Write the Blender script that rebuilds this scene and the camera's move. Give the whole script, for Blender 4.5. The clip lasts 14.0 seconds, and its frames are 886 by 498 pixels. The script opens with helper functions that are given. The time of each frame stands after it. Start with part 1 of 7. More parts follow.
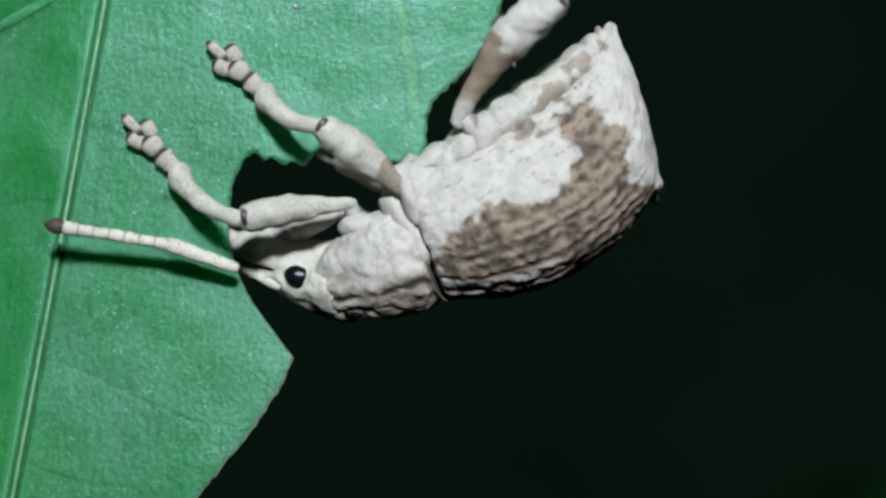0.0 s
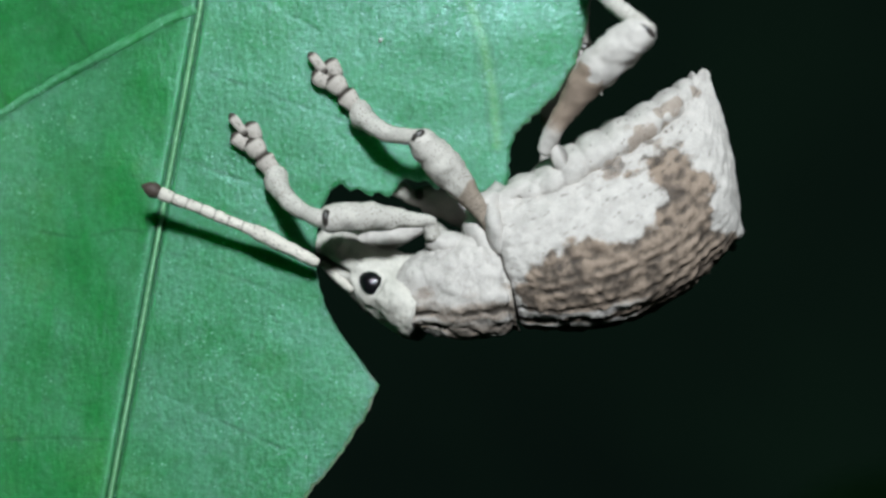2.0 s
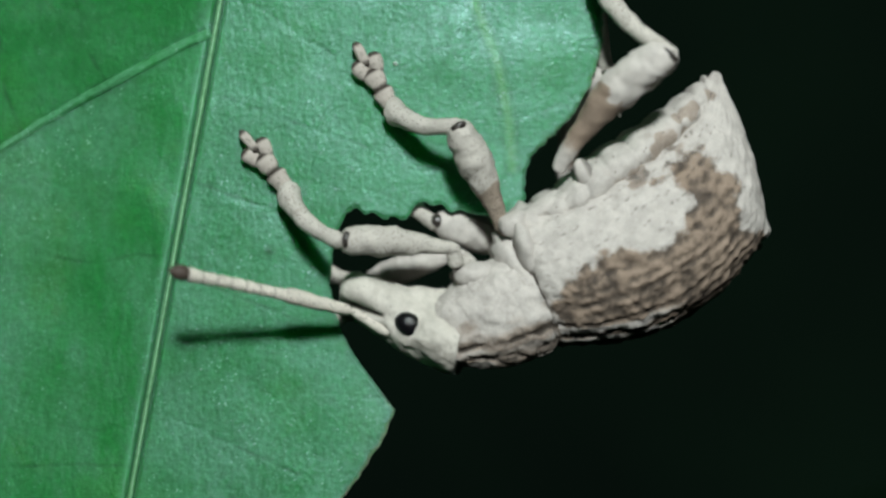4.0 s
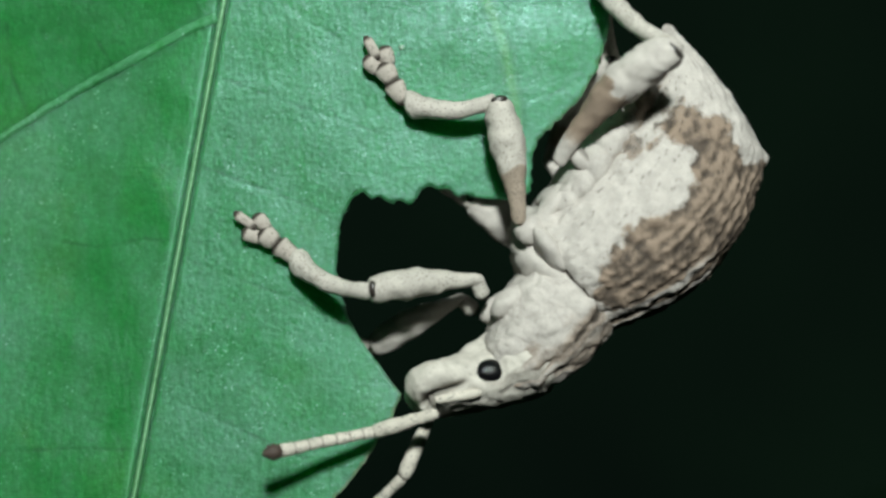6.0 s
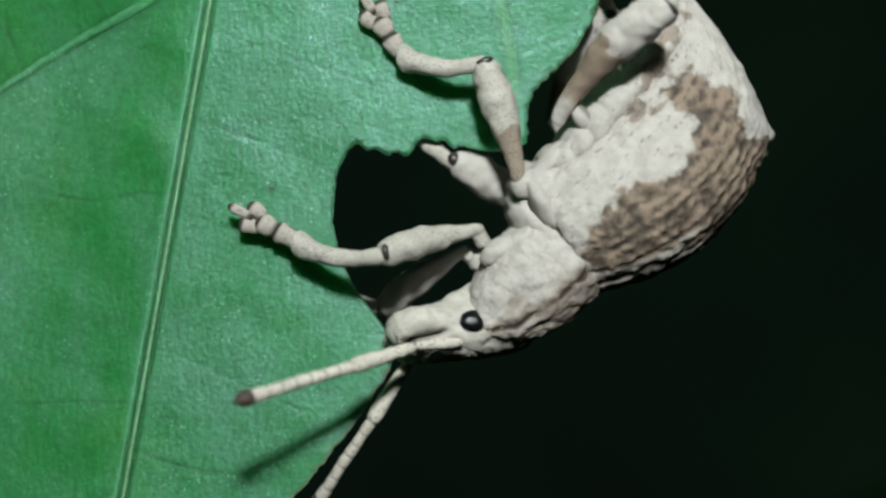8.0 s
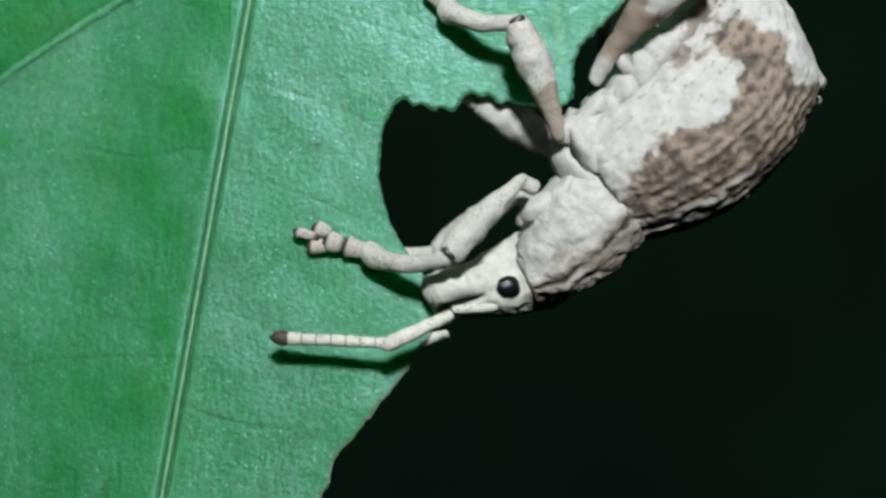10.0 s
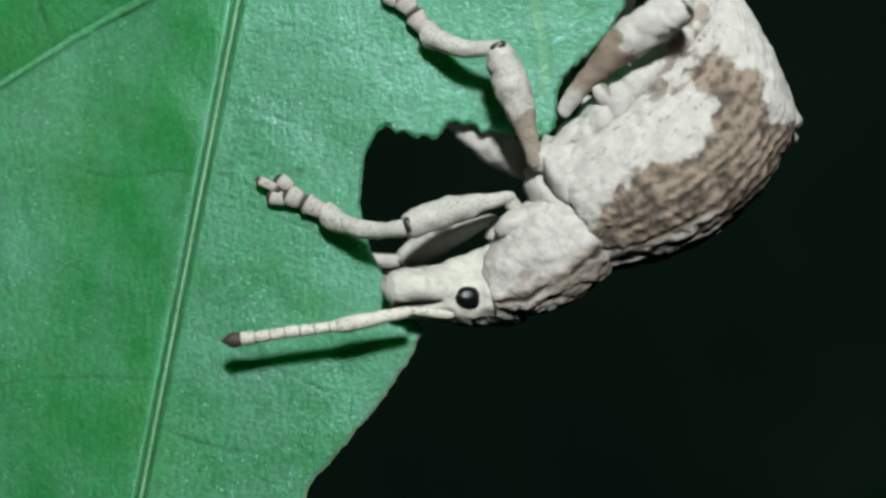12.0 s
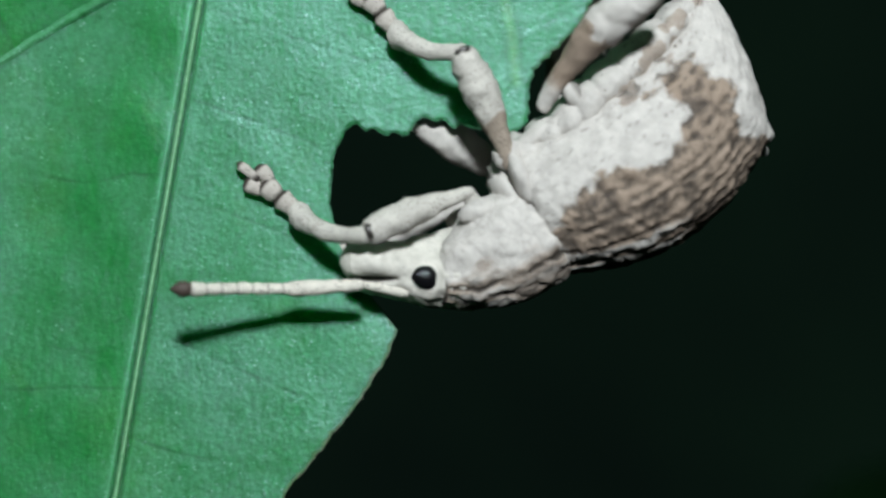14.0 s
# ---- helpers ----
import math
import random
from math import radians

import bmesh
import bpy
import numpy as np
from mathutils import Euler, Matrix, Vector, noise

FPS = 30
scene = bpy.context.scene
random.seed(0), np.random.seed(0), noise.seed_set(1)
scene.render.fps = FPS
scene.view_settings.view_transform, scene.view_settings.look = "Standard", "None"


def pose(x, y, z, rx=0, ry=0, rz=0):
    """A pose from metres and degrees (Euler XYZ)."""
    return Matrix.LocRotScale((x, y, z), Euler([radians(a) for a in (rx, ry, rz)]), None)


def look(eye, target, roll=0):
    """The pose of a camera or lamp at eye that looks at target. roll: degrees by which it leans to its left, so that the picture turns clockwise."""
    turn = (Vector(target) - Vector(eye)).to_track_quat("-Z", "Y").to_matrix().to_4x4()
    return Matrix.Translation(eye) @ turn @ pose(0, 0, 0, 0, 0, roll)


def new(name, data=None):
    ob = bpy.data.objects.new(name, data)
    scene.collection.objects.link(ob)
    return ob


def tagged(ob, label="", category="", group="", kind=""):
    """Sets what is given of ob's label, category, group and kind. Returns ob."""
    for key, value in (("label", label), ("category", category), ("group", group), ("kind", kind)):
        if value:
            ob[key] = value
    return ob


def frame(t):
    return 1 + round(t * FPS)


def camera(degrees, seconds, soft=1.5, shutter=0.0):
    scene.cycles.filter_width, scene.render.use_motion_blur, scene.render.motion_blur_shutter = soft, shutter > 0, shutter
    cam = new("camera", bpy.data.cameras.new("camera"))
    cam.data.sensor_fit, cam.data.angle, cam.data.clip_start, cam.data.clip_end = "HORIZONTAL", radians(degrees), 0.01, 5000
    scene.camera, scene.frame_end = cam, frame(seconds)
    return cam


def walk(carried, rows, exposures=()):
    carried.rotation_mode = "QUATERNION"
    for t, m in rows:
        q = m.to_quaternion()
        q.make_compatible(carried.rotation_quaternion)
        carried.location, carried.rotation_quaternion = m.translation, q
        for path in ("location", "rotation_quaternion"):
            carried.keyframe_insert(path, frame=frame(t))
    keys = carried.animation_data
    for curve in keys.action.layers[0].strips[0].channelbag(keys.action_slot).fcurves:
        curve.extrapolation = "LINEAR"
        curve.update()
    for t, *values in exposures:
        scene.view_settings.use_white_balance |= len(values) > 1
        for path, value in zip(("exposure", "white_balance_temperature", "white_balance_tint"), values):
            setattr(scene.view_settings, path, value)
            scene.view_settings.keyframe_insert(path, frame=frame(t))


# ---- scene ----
# A pale weevil clinging to the bitten edge of a green leaf at night, lit by one hand torch.
# Millimetre numbers are turned into metres about HOME, the middle of the leaf's bitten edge.
from mathutils.geometry import delaunay_2d_cdt

MM = 0.001
HOME = Vector((0, 0, 0.6))
PX = 0.018          # millimetres a unit of the plan drawing


def mm(x, y, z):
    return HOME + Vector((x, y, z)) * MM


def eye_mm(x, y, z, yaw, pitch, roll):
    return (Matrix.Translation(mm(x, y, z)) @ pose(0, 0, 0, 0, 0, yaw) @ pose(0, 0, 0, pitch)
            @ pose(0, 0, 0, 0, roll) @ pose(0, 0, 0, 90))


def pose_mm(x, y, z, lean, yaw=0.0, roll=0.0):
    """A body piece: lean turns it in the leaf's plane, yaw swings its front towards the torch side, roll its underside."""
    return Matrix.Translation(mm(x, y, z)) @ pose(0, 0, 0, 0, -lean) @ pose(0, 0, 0, 0, 0, yaw) @ pose(0, 0, 0, roll)


def reach(a, b):
    """A limb piece whose local x runs from a to b and whose local z faces away from the leaf."""
    x = (Vector(b) - Vector(a)).normalized()
    y = Vector((0, -1, 0)).cross(x).normalized()
    z = x.cross(y)
    return Matrix.Translation(mm(*a)) @ Matrix((x, y, z)).transposed().to_4x4()


# ---- camera ----
cam = camera(39.2, 14.0, 2.7, 0.5)
cam.data.dof.use_dof = True
cam.data.dof.focus_distance = 0.0385
cam.data.dof.aperture_fstop = 34.0
walk(cam, [
    (0, eye_mm(1.735, -39.152, -0.362, -2.28, -0.62, -0.58)),
    (0.5, eye_mm(0.985, -38.821, 0.707, -2.18, -2.38, -0.28)),
    (1, eye_mm(0.402, -39.632, 0.261, -1.59, -1.42, -0.67)),
    (1.5, eye_mm(-0.064, -39.635, 0.389, -2.07, -1.07, -0.83)),
    (2, eye_mm(-0.026, -39.669, 0.516, -0.96, -0.56, -0.54)),
    (2.5, eye_mm(-0.655, -39.908, 0.292, -1.19, -0.61, -0.41)),
    (3, eye_mm(-0.971, -39.908, 1.872, -0.06, -0.92, -0.24)),
    (3.2, eye_mm(-0.473, -39.744, 0.987, -0.77, 0.54, -0.51)),
    (5.3, eye_mm(-0.057, -39.251, 0.013, -0.15, 0.51, 0.19)),
    (5.5, eye_mm(0.438, -39.144, -0.809, -0.07, 1.30, -0.12)),
    (6, eye_mm(-0.044, -39.420, 0.004, 0.03, 0.53, -0.25)),
    (6.5, eye_mm(0.000, -39.631, 0.000, 0.00, 0.00, 0.01)),
    (7, eye_mm(0.560, -39.242, -0.930, 0.21, 0.87, 0.22)),
    (7.2, eye_mm(0.343, -39.347, -0.963, 0.07, 0.51, 0.07)),
    (9.3, eye_mm(-0.097, -39.466, -1.977, 0.32, 0.12, -0.12)),
    (9.5, eye_mm(-1.105, -39.523, -1.353, 0.75, 0.23, 0.19)),
    (10, eye_mm(-0.828, -39.381, -2.975, 0.84, 0.58, -0.05)),
    (10.5, eye_mm(0.093, -39.333, -3.183, -0.15, 0.07, -0.18)),
    (11, eye_mm(-0.539, -39.561, -2.477, -0.46, -0.17, -0.32)),
    (11.5, eye_mm(-1.242, -39.744, -2.103, 0.37, -0.05, -0.43)),
    (12, eye_mm(-0.270, -39.372, -1.694, 0.74, 0.01, -1.17)),
    (12.5, eye_mm(-0.592, -39.393, -1.937, 1.63, -0.15, -0.51)),
    (13, eye_mm(-0.086, -39.212, -1.146, 2.35, -0.34, -0.12)),
    (13.5, eye_mm(-0.149, -39.029, -0.920, 1.52, -0.68, -0.54)),
    (14, eye_mm(-0.116, -38.621, -1.278, -0.26, -0.65, 0.16)),
], [(0, 0.05, 6150, 11), (1, 0.05, 6150, 11), (2, 0.07, 6150, 11), (2.6, 0.08, 6150, 11), (3, -0.14, 6250, 10), (5.4, -0.2, 6650, 6), (6, 0.0, 6700, 5),
    (6.5, -0.17, 6800, 4), (7.2, -0.17, 6800, 5), (9.3, 0.05, 6250, 10), (10.5, 0.08, 6250, 10), (12, 0.02, 6450, 8), (13, 0.03, 6450, 8), (13.5, 0.04, 6300, 9), (14, 0.05, 6200, 10)])

# ---- light: a night sky with almost nothing in it, and the torch ----
world = bpy.data.worlds.new("night")
world.use_nodes = True
scene.world = world
world.node_tree.nodes["Background"].inputs[0].default_value = (0.09, 0.22, 0.15, 1)
world.node_tree.nodes["Background"].inputs[1].default_value = 0.028

torch = new("torch", bpy.data.lights.new("torch", "AREA"))
torch.data.shape, torch.data.size, torch.data.energy = "DISK", 0.008, 0.1
torch.data.color = (0.93, 1.0, 1.0)
torch.matrix_world = look(mm(4, -68, 35), mm(2, 0, 0))


# ---- materials ----
def material(name, rough=0.6, spec=0.5):
    m = bpy.data.materials.new(name)
    m.use_nodes = True
    nt = m.node_tree
    b = nt.nodes["Principled BSDF"]
    b.inputs["Roughness"].default_value = rough
    b.inputs["Specular IOR Level"].default_value = spec
    return m, nt, b


def add(nt, kind, **values):
    n = nt.nodes.new(kind)
    for key, value in values.items():
        n.inputs[key.replace("_", " ")].default_value = value
    return n


def coords(nt):
    return nt.nodes.new("ShaderNodeTexCoord").outputs["Object"]


def noise_of(nt, scale, detail=3.0, rough=0.55):
    n = add(nt, "ShaderNodeTexNoise", Scale=scale, Detail=detail, Roughness=rough)
    nt.links.new(coords(nt), n.inputs["Vector"])
    return n.outputs["Fac"]


def cells_of(nt, scale):
    n = add(nt, "ShaderNodeTexVoronoi", Scale=scale)
    nt.links.new(coords(nt), n.inputs["Vector"])
    return n.outputs["Distance"]


def flecks_of(nt, scale, bend):
    """Cell distances on bent coordinates, for ragged flecks."""
    n = add(nt, "ShaderNodeTexNoise", Scale=scale * 0.8, Detail=2.0)
    nt.links.new(coords(nt), n.inputs["Vector"])
    shift = nt.nodes.new("ShaderNodeVectorMath")
    shift.operation = "MULTIPLY_ADD"
    nt.links.new(n.outputs["Color"], shift.inputs[0])
    shift.inputs[1].default_value = (bend, bend, bend)
    nt.links.new(coords(nt), shift.inputs[2])
    c = add(nt, "ShaderNodeTexVoronoi", Scale=scale)
    nt.links.new(shift.outputs[0], c.inputs["Vector"])
    return c.outputs["Distance"]


def ramp(nt, fac, *stops):
    n = nt.nodes.new("ShaderNodeValToRGB")
    e = n.color_ramp.elements
    while len(e) < len(stops):
        e.new(0.5)
    for el, (p, c) in zip(e, stops):
        el.position = p
        el.color = (*c, 1) if len(c) == 3 else c
    nt.links.new(fac, n.inputs["Fac"])
    return n.outputs["Color"]


def mixed(nt, fac, a, b, blend="MIX"):
    n = nt.nodes.new("ShaderNodeMix")
    n.data_type, n.blend_type = "RGBA", blend
    for sock, v in ((n.inputs[0], fac), (n.inputs[6], a), (n.inputs[7], b)):
        if hasattr(v, "links"):
            nt.links.new(v, sock)
        else:
            sock.default_value = v if not isinstance(v, tuple) else (*v, 1)
    return n.outputs[2]


def calc(nt, op, a, b):
    n = nt.nodes.new("ShaderNodeMath")
    n.operation = op
    for sock, v in zip(n.inputs, (a, b)):
        if hasattr(v, "links"):
            nt.links.new(v, sock)
        else:
            sock.default_value = v
    return n.outputs[0]


def bumped(nt, b, height, distance, strength=1.0):
    n = add(nt, "ShaderNodeBump", Strength=strength, Distance=distance)
    nt.links.new(height, n.inputs["Height"])
    nt.links.new(n.outputs["Normal"], b.inputs["Normal"])


def attribute(nt, name):
    n = nt.nodes.new("ShaderNodeAttribute")
    n.attribute_name = name
    return n.outputs["Fac"]


def chalk_material(name, pale, tan, brown, dots=0.0):
    """Chalky scales over dark cuticle: 'cover' is how brown the scales are, 'pit' where the bare punctures show and
    the shade of furrows, creases and seams is painted, 'hill' the tops of the beads, painted paler; dots sets fine dark
    dashes along local x."""
    m, nt, b = material(name, 0.75, 0.22)
    grain = noise_of(nt, 22000, 4)
    broad = noise_of(nt, 2300, 4)
    white = ramp(nt, broad, (0.32, tuple(0.80 * c for c in pale)), (0.62, pale))
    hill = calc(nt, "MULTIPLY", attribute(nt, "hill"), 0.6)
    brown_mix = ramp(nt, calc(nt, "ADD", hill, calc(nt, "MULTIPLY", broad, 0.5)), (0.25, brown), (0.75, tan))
    edge = calc(nt, "ADD", attribute(nt, "cover"), calc(nt, "MULTIPLY", calc(nt, "SUBTRACT", grain, 0.5), 0.7))
    col = mixed(nt, ramp(nt, edge, (0.3, (0, 0, 0)), (0.72, (1, 1, 1))), white, brown_mix)
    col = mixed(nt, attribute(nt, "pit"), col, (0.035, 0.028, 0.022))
    if dots:
        stretch = add(nt, "ShaderNodeMapping", Scale=(0.42, 1.0, 1.0))
        nt.links.new(coords(nt), stretch.inputs["Vector"])
        cell = add(nt, "ShaderNodeTexVoronoi", Scale=dots, Randomness=0.8)
        nt.links.new(stretch.outputs["Vector"], cell.inputs["Vector"])
        dash = ramp(nt, cell.outputs["Distance"], (0.18, (0.8, 0.8, 0.8)), (0.33, (0, 0, 0)))
        col = mixed(nt, calc(nt, "MULTIPLY", dash, ramp(nt, noise_of(nt, 1500, 2), (0.35, (0.55, 0.55, 0.55)), (0.6, (1, 1, 1)))), col, (0.08, 0.068, 0.06))
    col = mixed(nt, 0.28, col, ramp(nt, grain, (0.3, (0.55, 0.52, 0.5)), (0.65, (1, 1, 1))), "MULTIPLY")
    nt.links.new(col, b.inputs["Base Color"])
    bumped(nt, b, calc(nt, "ADD", grain, calc(nt, "MULTIPLY", cells_of(nt, 26000), 0.6)), 0.00003, 0.45)
    return m


PALE, TAN, BROWN = (0.49, 0.456, 0.422), (0.25, 0.19, 0.145), (0.078, 0.061, 0.049)
M_SCALES = chalk_material("chalky_scales", PALE, TAN, BROWN)
M_HEAD = chalk_material("head_scales", (0.535, 0.505, 0.45), (0.30, 0.24, 0.165), BROWN)
M_LIMB = chalk_material("limb_scales", (0.47, 0.44, 0.395), (0.27, 0.22, 0.175), (0.18, 0.14, 0.11), 15000)
M_FOOT = chalk_material("foot_scales", (0.40, 0.362, 0.32), (0.27, 0.2, 0.16), (0.16, 0.11, 0.085), 13000)
M_FEELER = chalk_material("feeler_scales", (0.58, 0.54, 0.47), TAN, BROWN, 12000)


def plain_material(name, colour, rough, spec=0.5, scale=9000, vary=0.5):
    m, nt, b = material(name, rough, spec)
    col = mixed(nt, noise_of(nt, scale), tuple(c * (1 - vary) for c in colour), colour)
    nt.links.new(col, b.inputs["Base Color"])
    bumped(nt, b, noise_of(nt, scale * 3), 0.00001, 0.5)
    return m


M_EYE = plain_material("black_eye", (0.005, 0.005, 0.006), 0.15, 0.5, 30000, 0.2)
M_JOINT = plain_material("bare_cuticle", (0.03, 0.024, 0.02), 0.35)
M_CLUB = plain_material("dark_club", (0.06, 0.04, 0.03), 0.7)


def leaf_material(name="leaf_green", light=0.0):
    """light: how far the tissue pales towards a vein, with a rib's whitish highlights painted in."""
    m, nt, b = material(name, 0.45, 0.6)
    b.inputs["Specular Tint"].default_value = (0.62, 0.95, 1.0, 1)
    broad = noise_of(nt, 190, 3)
    patch = noise_of(nt, 620, 4, 0.6)
    fine = noise_of(nt, 5200, 4, 0.65)
    grit = noise_of(nt, 13000, 3, 0.6)
    cell = cells_of(nt, 6400)
    turn = add(nt, "ShaderNodeMapping", Rotation=(0, 0.9, 0), Scale=(1.0, 1.0, 0.28))
    nt.links.new(coords(nt), turn.inputs["Vector"])
    fibre = add(nt, "ShaderNodeTexNoise", Scale=5200, Detail=3, Roughness=0.6)
    nt.links.new(turn.outputs["Vector"], fibre.inputs["Vector"])
    streak = fibre.outputs["Fac"]
    green = ramp(nt, broad, (0.32, (0.015, 0.165, 0.030)), (0.55, (0.019, 0.198, 0.041)), (0.78, (0.032, 0.205, 0.028)))
    green = mixed(nt, ramp(nt, patch, (0.60, (0, 0, 0)), (0.78, (0.4, 0.4, 0.4))), green, (0.05, 0.20, 0.012))
    # broad bluish sheen of the blade, mixed into the base colour in patches
    sheen_noise = calc(nt, "ADD", calc(nt, "MULTIPLY", noise_of(nt, 260, 3), 0.4), calc(nt, "MULTIPLY", noise_of(nt, 950, 4, 0.65), 0.35))
    painted_sheen = ramp(nt, calc(nt, "ADD", sheen_noise, calc(nt, "MULTIPLY", fine, 0.25)), (0.38, (0.08, 0.08, 0.08)), (0.60, (0.6, 0.6, 0.6)))
    sheenless = attribute(nt, "sheenless")
    green = mixed(nt, calc(nt, "MULTIPLY", painted_sheen, calc(nt, "SUBTRACT", 1.0, sheenless)), green, (0.088, 0.255, 0.155))
    green = mixed(nt, 0.55, green, ramp(nt, fine, (0.32, (0.55, 0.62, 0.55)), (0.62, (1.1, 1.06, 1.1))), "MULTIPLY")
    green = mixed(nt, 0.3, green, ramp(nt, cell, (0.1, (1, 1, 1)), (0.7, (0.62, 0.68, 0.6))), "MULTIPLY")
    # small pale flecks painted as the blade's sparkling glints
    glints = calc(nt, "MULTIPLY", ramp(nt, flecks_of(nt, 6800, 0.00022), (0.10, (1, 1, 1)), (0.27, (0, 0, 0))), ramp(nt, noise_of(nt, 2300, 3), (0.47, (0, 0, 0)), (0.62, (1, 1, 1))))
    green = mixed(nt, calc(nt, "MULTIPLY", glints, calc(nt, "SUBTRACT", 0.7, calc(nt, "MULTIPLY", sheenless, 0.6))), green, (0.29, 0.54, 0.43))
    # dark veins, and the painted shade of the furrows beside the midrib
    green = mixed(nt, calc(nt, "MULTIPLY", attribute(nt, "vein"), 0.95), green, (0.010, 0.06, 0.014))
    green = mixed(nt, calc(nt, "MULTIPLY", attribute(nt, "fringe"), 0.35), green, (0.13, 0.37, 0.2))
    green = mixed(nt, attribute(nt, "pale"), green, (0.12, 0.26, 0.03))
    green = mixed(nt, attribute(nt, "rim"), green, (0.2, 0.36, 0.16))
    if light:
        # paler vein tissue, broken up to paint the rib's highlights as well
        green = mixed(nt, calc(nt, "MULTIPLY", ramp(nt, fine, (0.35, (0.5, 0.5, 0.5)), (0.6, (1, 1, 1))), light), green, (0.23, 0.46, 0.25))
    nt.links.new(green, b.inputs["Base Color"])
    rough = ramp(nt, calc(nt, "ADD", calc(nt, "MULTIPLY", streak, 0.6), calc(nt, "MULTIPLY", patch, 0.4)), (0.36, (0.30, 0.30, 0.30)), (0.66, (0.58, 0.58, 0.58)))
    nt.links.new(rough, b.inputs["Roughness"])
    relief = calc(nt, "ADD", calc(nt, "MULTIPLY", cell, 0.2), calc(nt, "ADD", calc(nt, "MULTIPLY", fine, 0.5), calc(nt, "MULTIPLY", streak, 0.55)))
    relief = calc(nt, "ADD", relief, calc(nt, "ADD", calc(nt, "MULTIPLY", grit, 0.22), calc(nt, "MULTIPLY", noise_of(nt, 700, 4), 0.12)))
    bumped(nt, b, relief, 0.00006, 0.5)
    b.inputs["Subsurface Weight"].default_value = 0.0 if light else 0.8
    b.inputs["Subsurface Radius"].default_value = (0.35, 1.0, 0.5)
    b.inputs["Subsurface Scale"].default_value = 0.0018
    return m


M_LEAF = leaf_material()
M_RIB = leaf_material("leaf_rib", 0.9)
M_VEIN = leaf_material("leaf_side_vein", 0.05)
M_DARK_LEAF = plain_material("far_leaf", (0.06, 0.22, 0.07), 0.7, 0.08, 60, 0.6)
M_GROUND = plain_material("leaf_litter", (0.06, 0.045, 0.03), 0.9, 0.2, 60, 0.6)


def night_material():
    """The distance: black with a faint green-black emission of its own, added to lift the dark."""
    m, nt, b = material("night_glow", 1.0, 0.0)
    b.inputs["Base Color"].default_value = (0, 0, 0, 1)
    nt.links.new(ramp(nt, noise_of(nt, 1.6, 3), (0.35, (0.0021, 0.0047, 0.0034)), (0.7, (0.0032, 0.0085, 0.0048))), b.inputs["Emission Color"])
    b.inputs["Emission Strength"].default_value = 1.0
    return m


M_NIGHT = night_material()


# ---- mesh helpers ----
def mesh_of(name, verts, faces, mat, smooth=True, values=None):
    me = bpy.data.meshes.new(name)
    me.from_pydata([tuple(v * MM for v in p) for p in verts], [], [tuple(f) for f in faces])
    me.materials.append(mat)
    if smooth:
        me.polygons.foreach_set("use_smooth", [True] * len(me.polygons))
    for key, vals in (values or {}).items():
        a = me.attributes.new(key, "FLOAT", "POINT")
        a.data.foreach_set("value", np.asarray(vals, dtype=np.float32))
    me.update()
    return me


def part(name, data, parent, label=""):
    ob = new(name, data)
    ob.parent = parent
    return tagged(ob, label)


def spline(rows, u):
    """Smooth curve through the rows, u from 0 to 1."""
    rows = np.asarray(rows, float)
    n = len(rows) - 1
    x = np.clip(np.asarray(u) * n, 0, n - 1e-9)
    i = x.astype(int)
    f = (x - i)[:, None]
    at = lambda k: rows[np.clip(k, 0, n)]
    a, b, c, d = at(i - 1), at(i), at(i + 1), at(i + 2)
    return 0.5 * (2 * b + (c - a) * f + (2 * a - 5 * b + 4 * c - d) * f ** 2 + (3 * b - a - 3 * c + d) * f ** 3)


def fbm(p, scale, octaves=3):
    return np.array([noise.fractal(Vector(q) * scale, 1.0, 2.0, octaves) for q in p.reshape(-1, 3)]).reshape(p.shape[:-1])


def cracks(p, scale):
    """Distance from the borders of irregular plates: 0 in the cracks."""
    out = []
    for q in p.reshape(-1, 3):
        d = noise.voronoi(Vector(q) * scale)[0]
        out.append(d[1] - d[0])
    return np.array(out).reshape(p.shape[:-1])


def loft(stations, along, around, square=2.0):
    """A closed body through sections (back x, z, belly x, z, half width), in plan units; points, outward normals, s, angle."""
    s = np.linspace(0, 1, along)
    th = np.linspace(0, 2 * np.pi, around, endpoint=False)
    q = spline(stations, s) * PX
    soft = lambda v: np.sign(v) * np.abs(v) ** (2 / square)
    c, w = soft(np.cos(th)), soft(np.sin(th))
    mid, half = (q[:, :2] + q[:, 2:4]) / 2, (q[:, :2] - q[:, 2:4]) / 2
    p = np.empty((along, around, 3))
    p[..., 0] = mid[:, None, 0] + half[:, None, 0] * c
    p[..., 2] = mid[:, None, 1] + half[:, None, 1] * c
    p[..., 1] = -q[:, None, 4] * w
    ds = np.gradient(p, axis=0)
    dt = (np.roll(p, -1, 1) - np.roll(p, 1, 1))
    n = np.cross(ds, dt)
    n /= np.maximum(np.linalg.norm(n, axis=2, keepdims=True), 1e-9)
    out = p - p.mean(axis=(0, 1))
    if (n * out).sum() < 0:
        n = -n
    return p, n, s, th


def skin(p):
    """Faces over a grid that is closed round its second axis, with both ends capped."""
    a, b = p.shape[:2]
    idx = np.arange(a * b).reshape(a, b)
    nxt = np.roll(idx, -1, 1)
    quads = np.stack([idx[:-1], nxt[:-1], nxt[1:], idx[1:]], -1).reshape(-1, 4).tolist()
    return p.reshape(-1, 3).tolist(), quads + [idx[0][::-1].tolist(), idx[-1].tolist()]


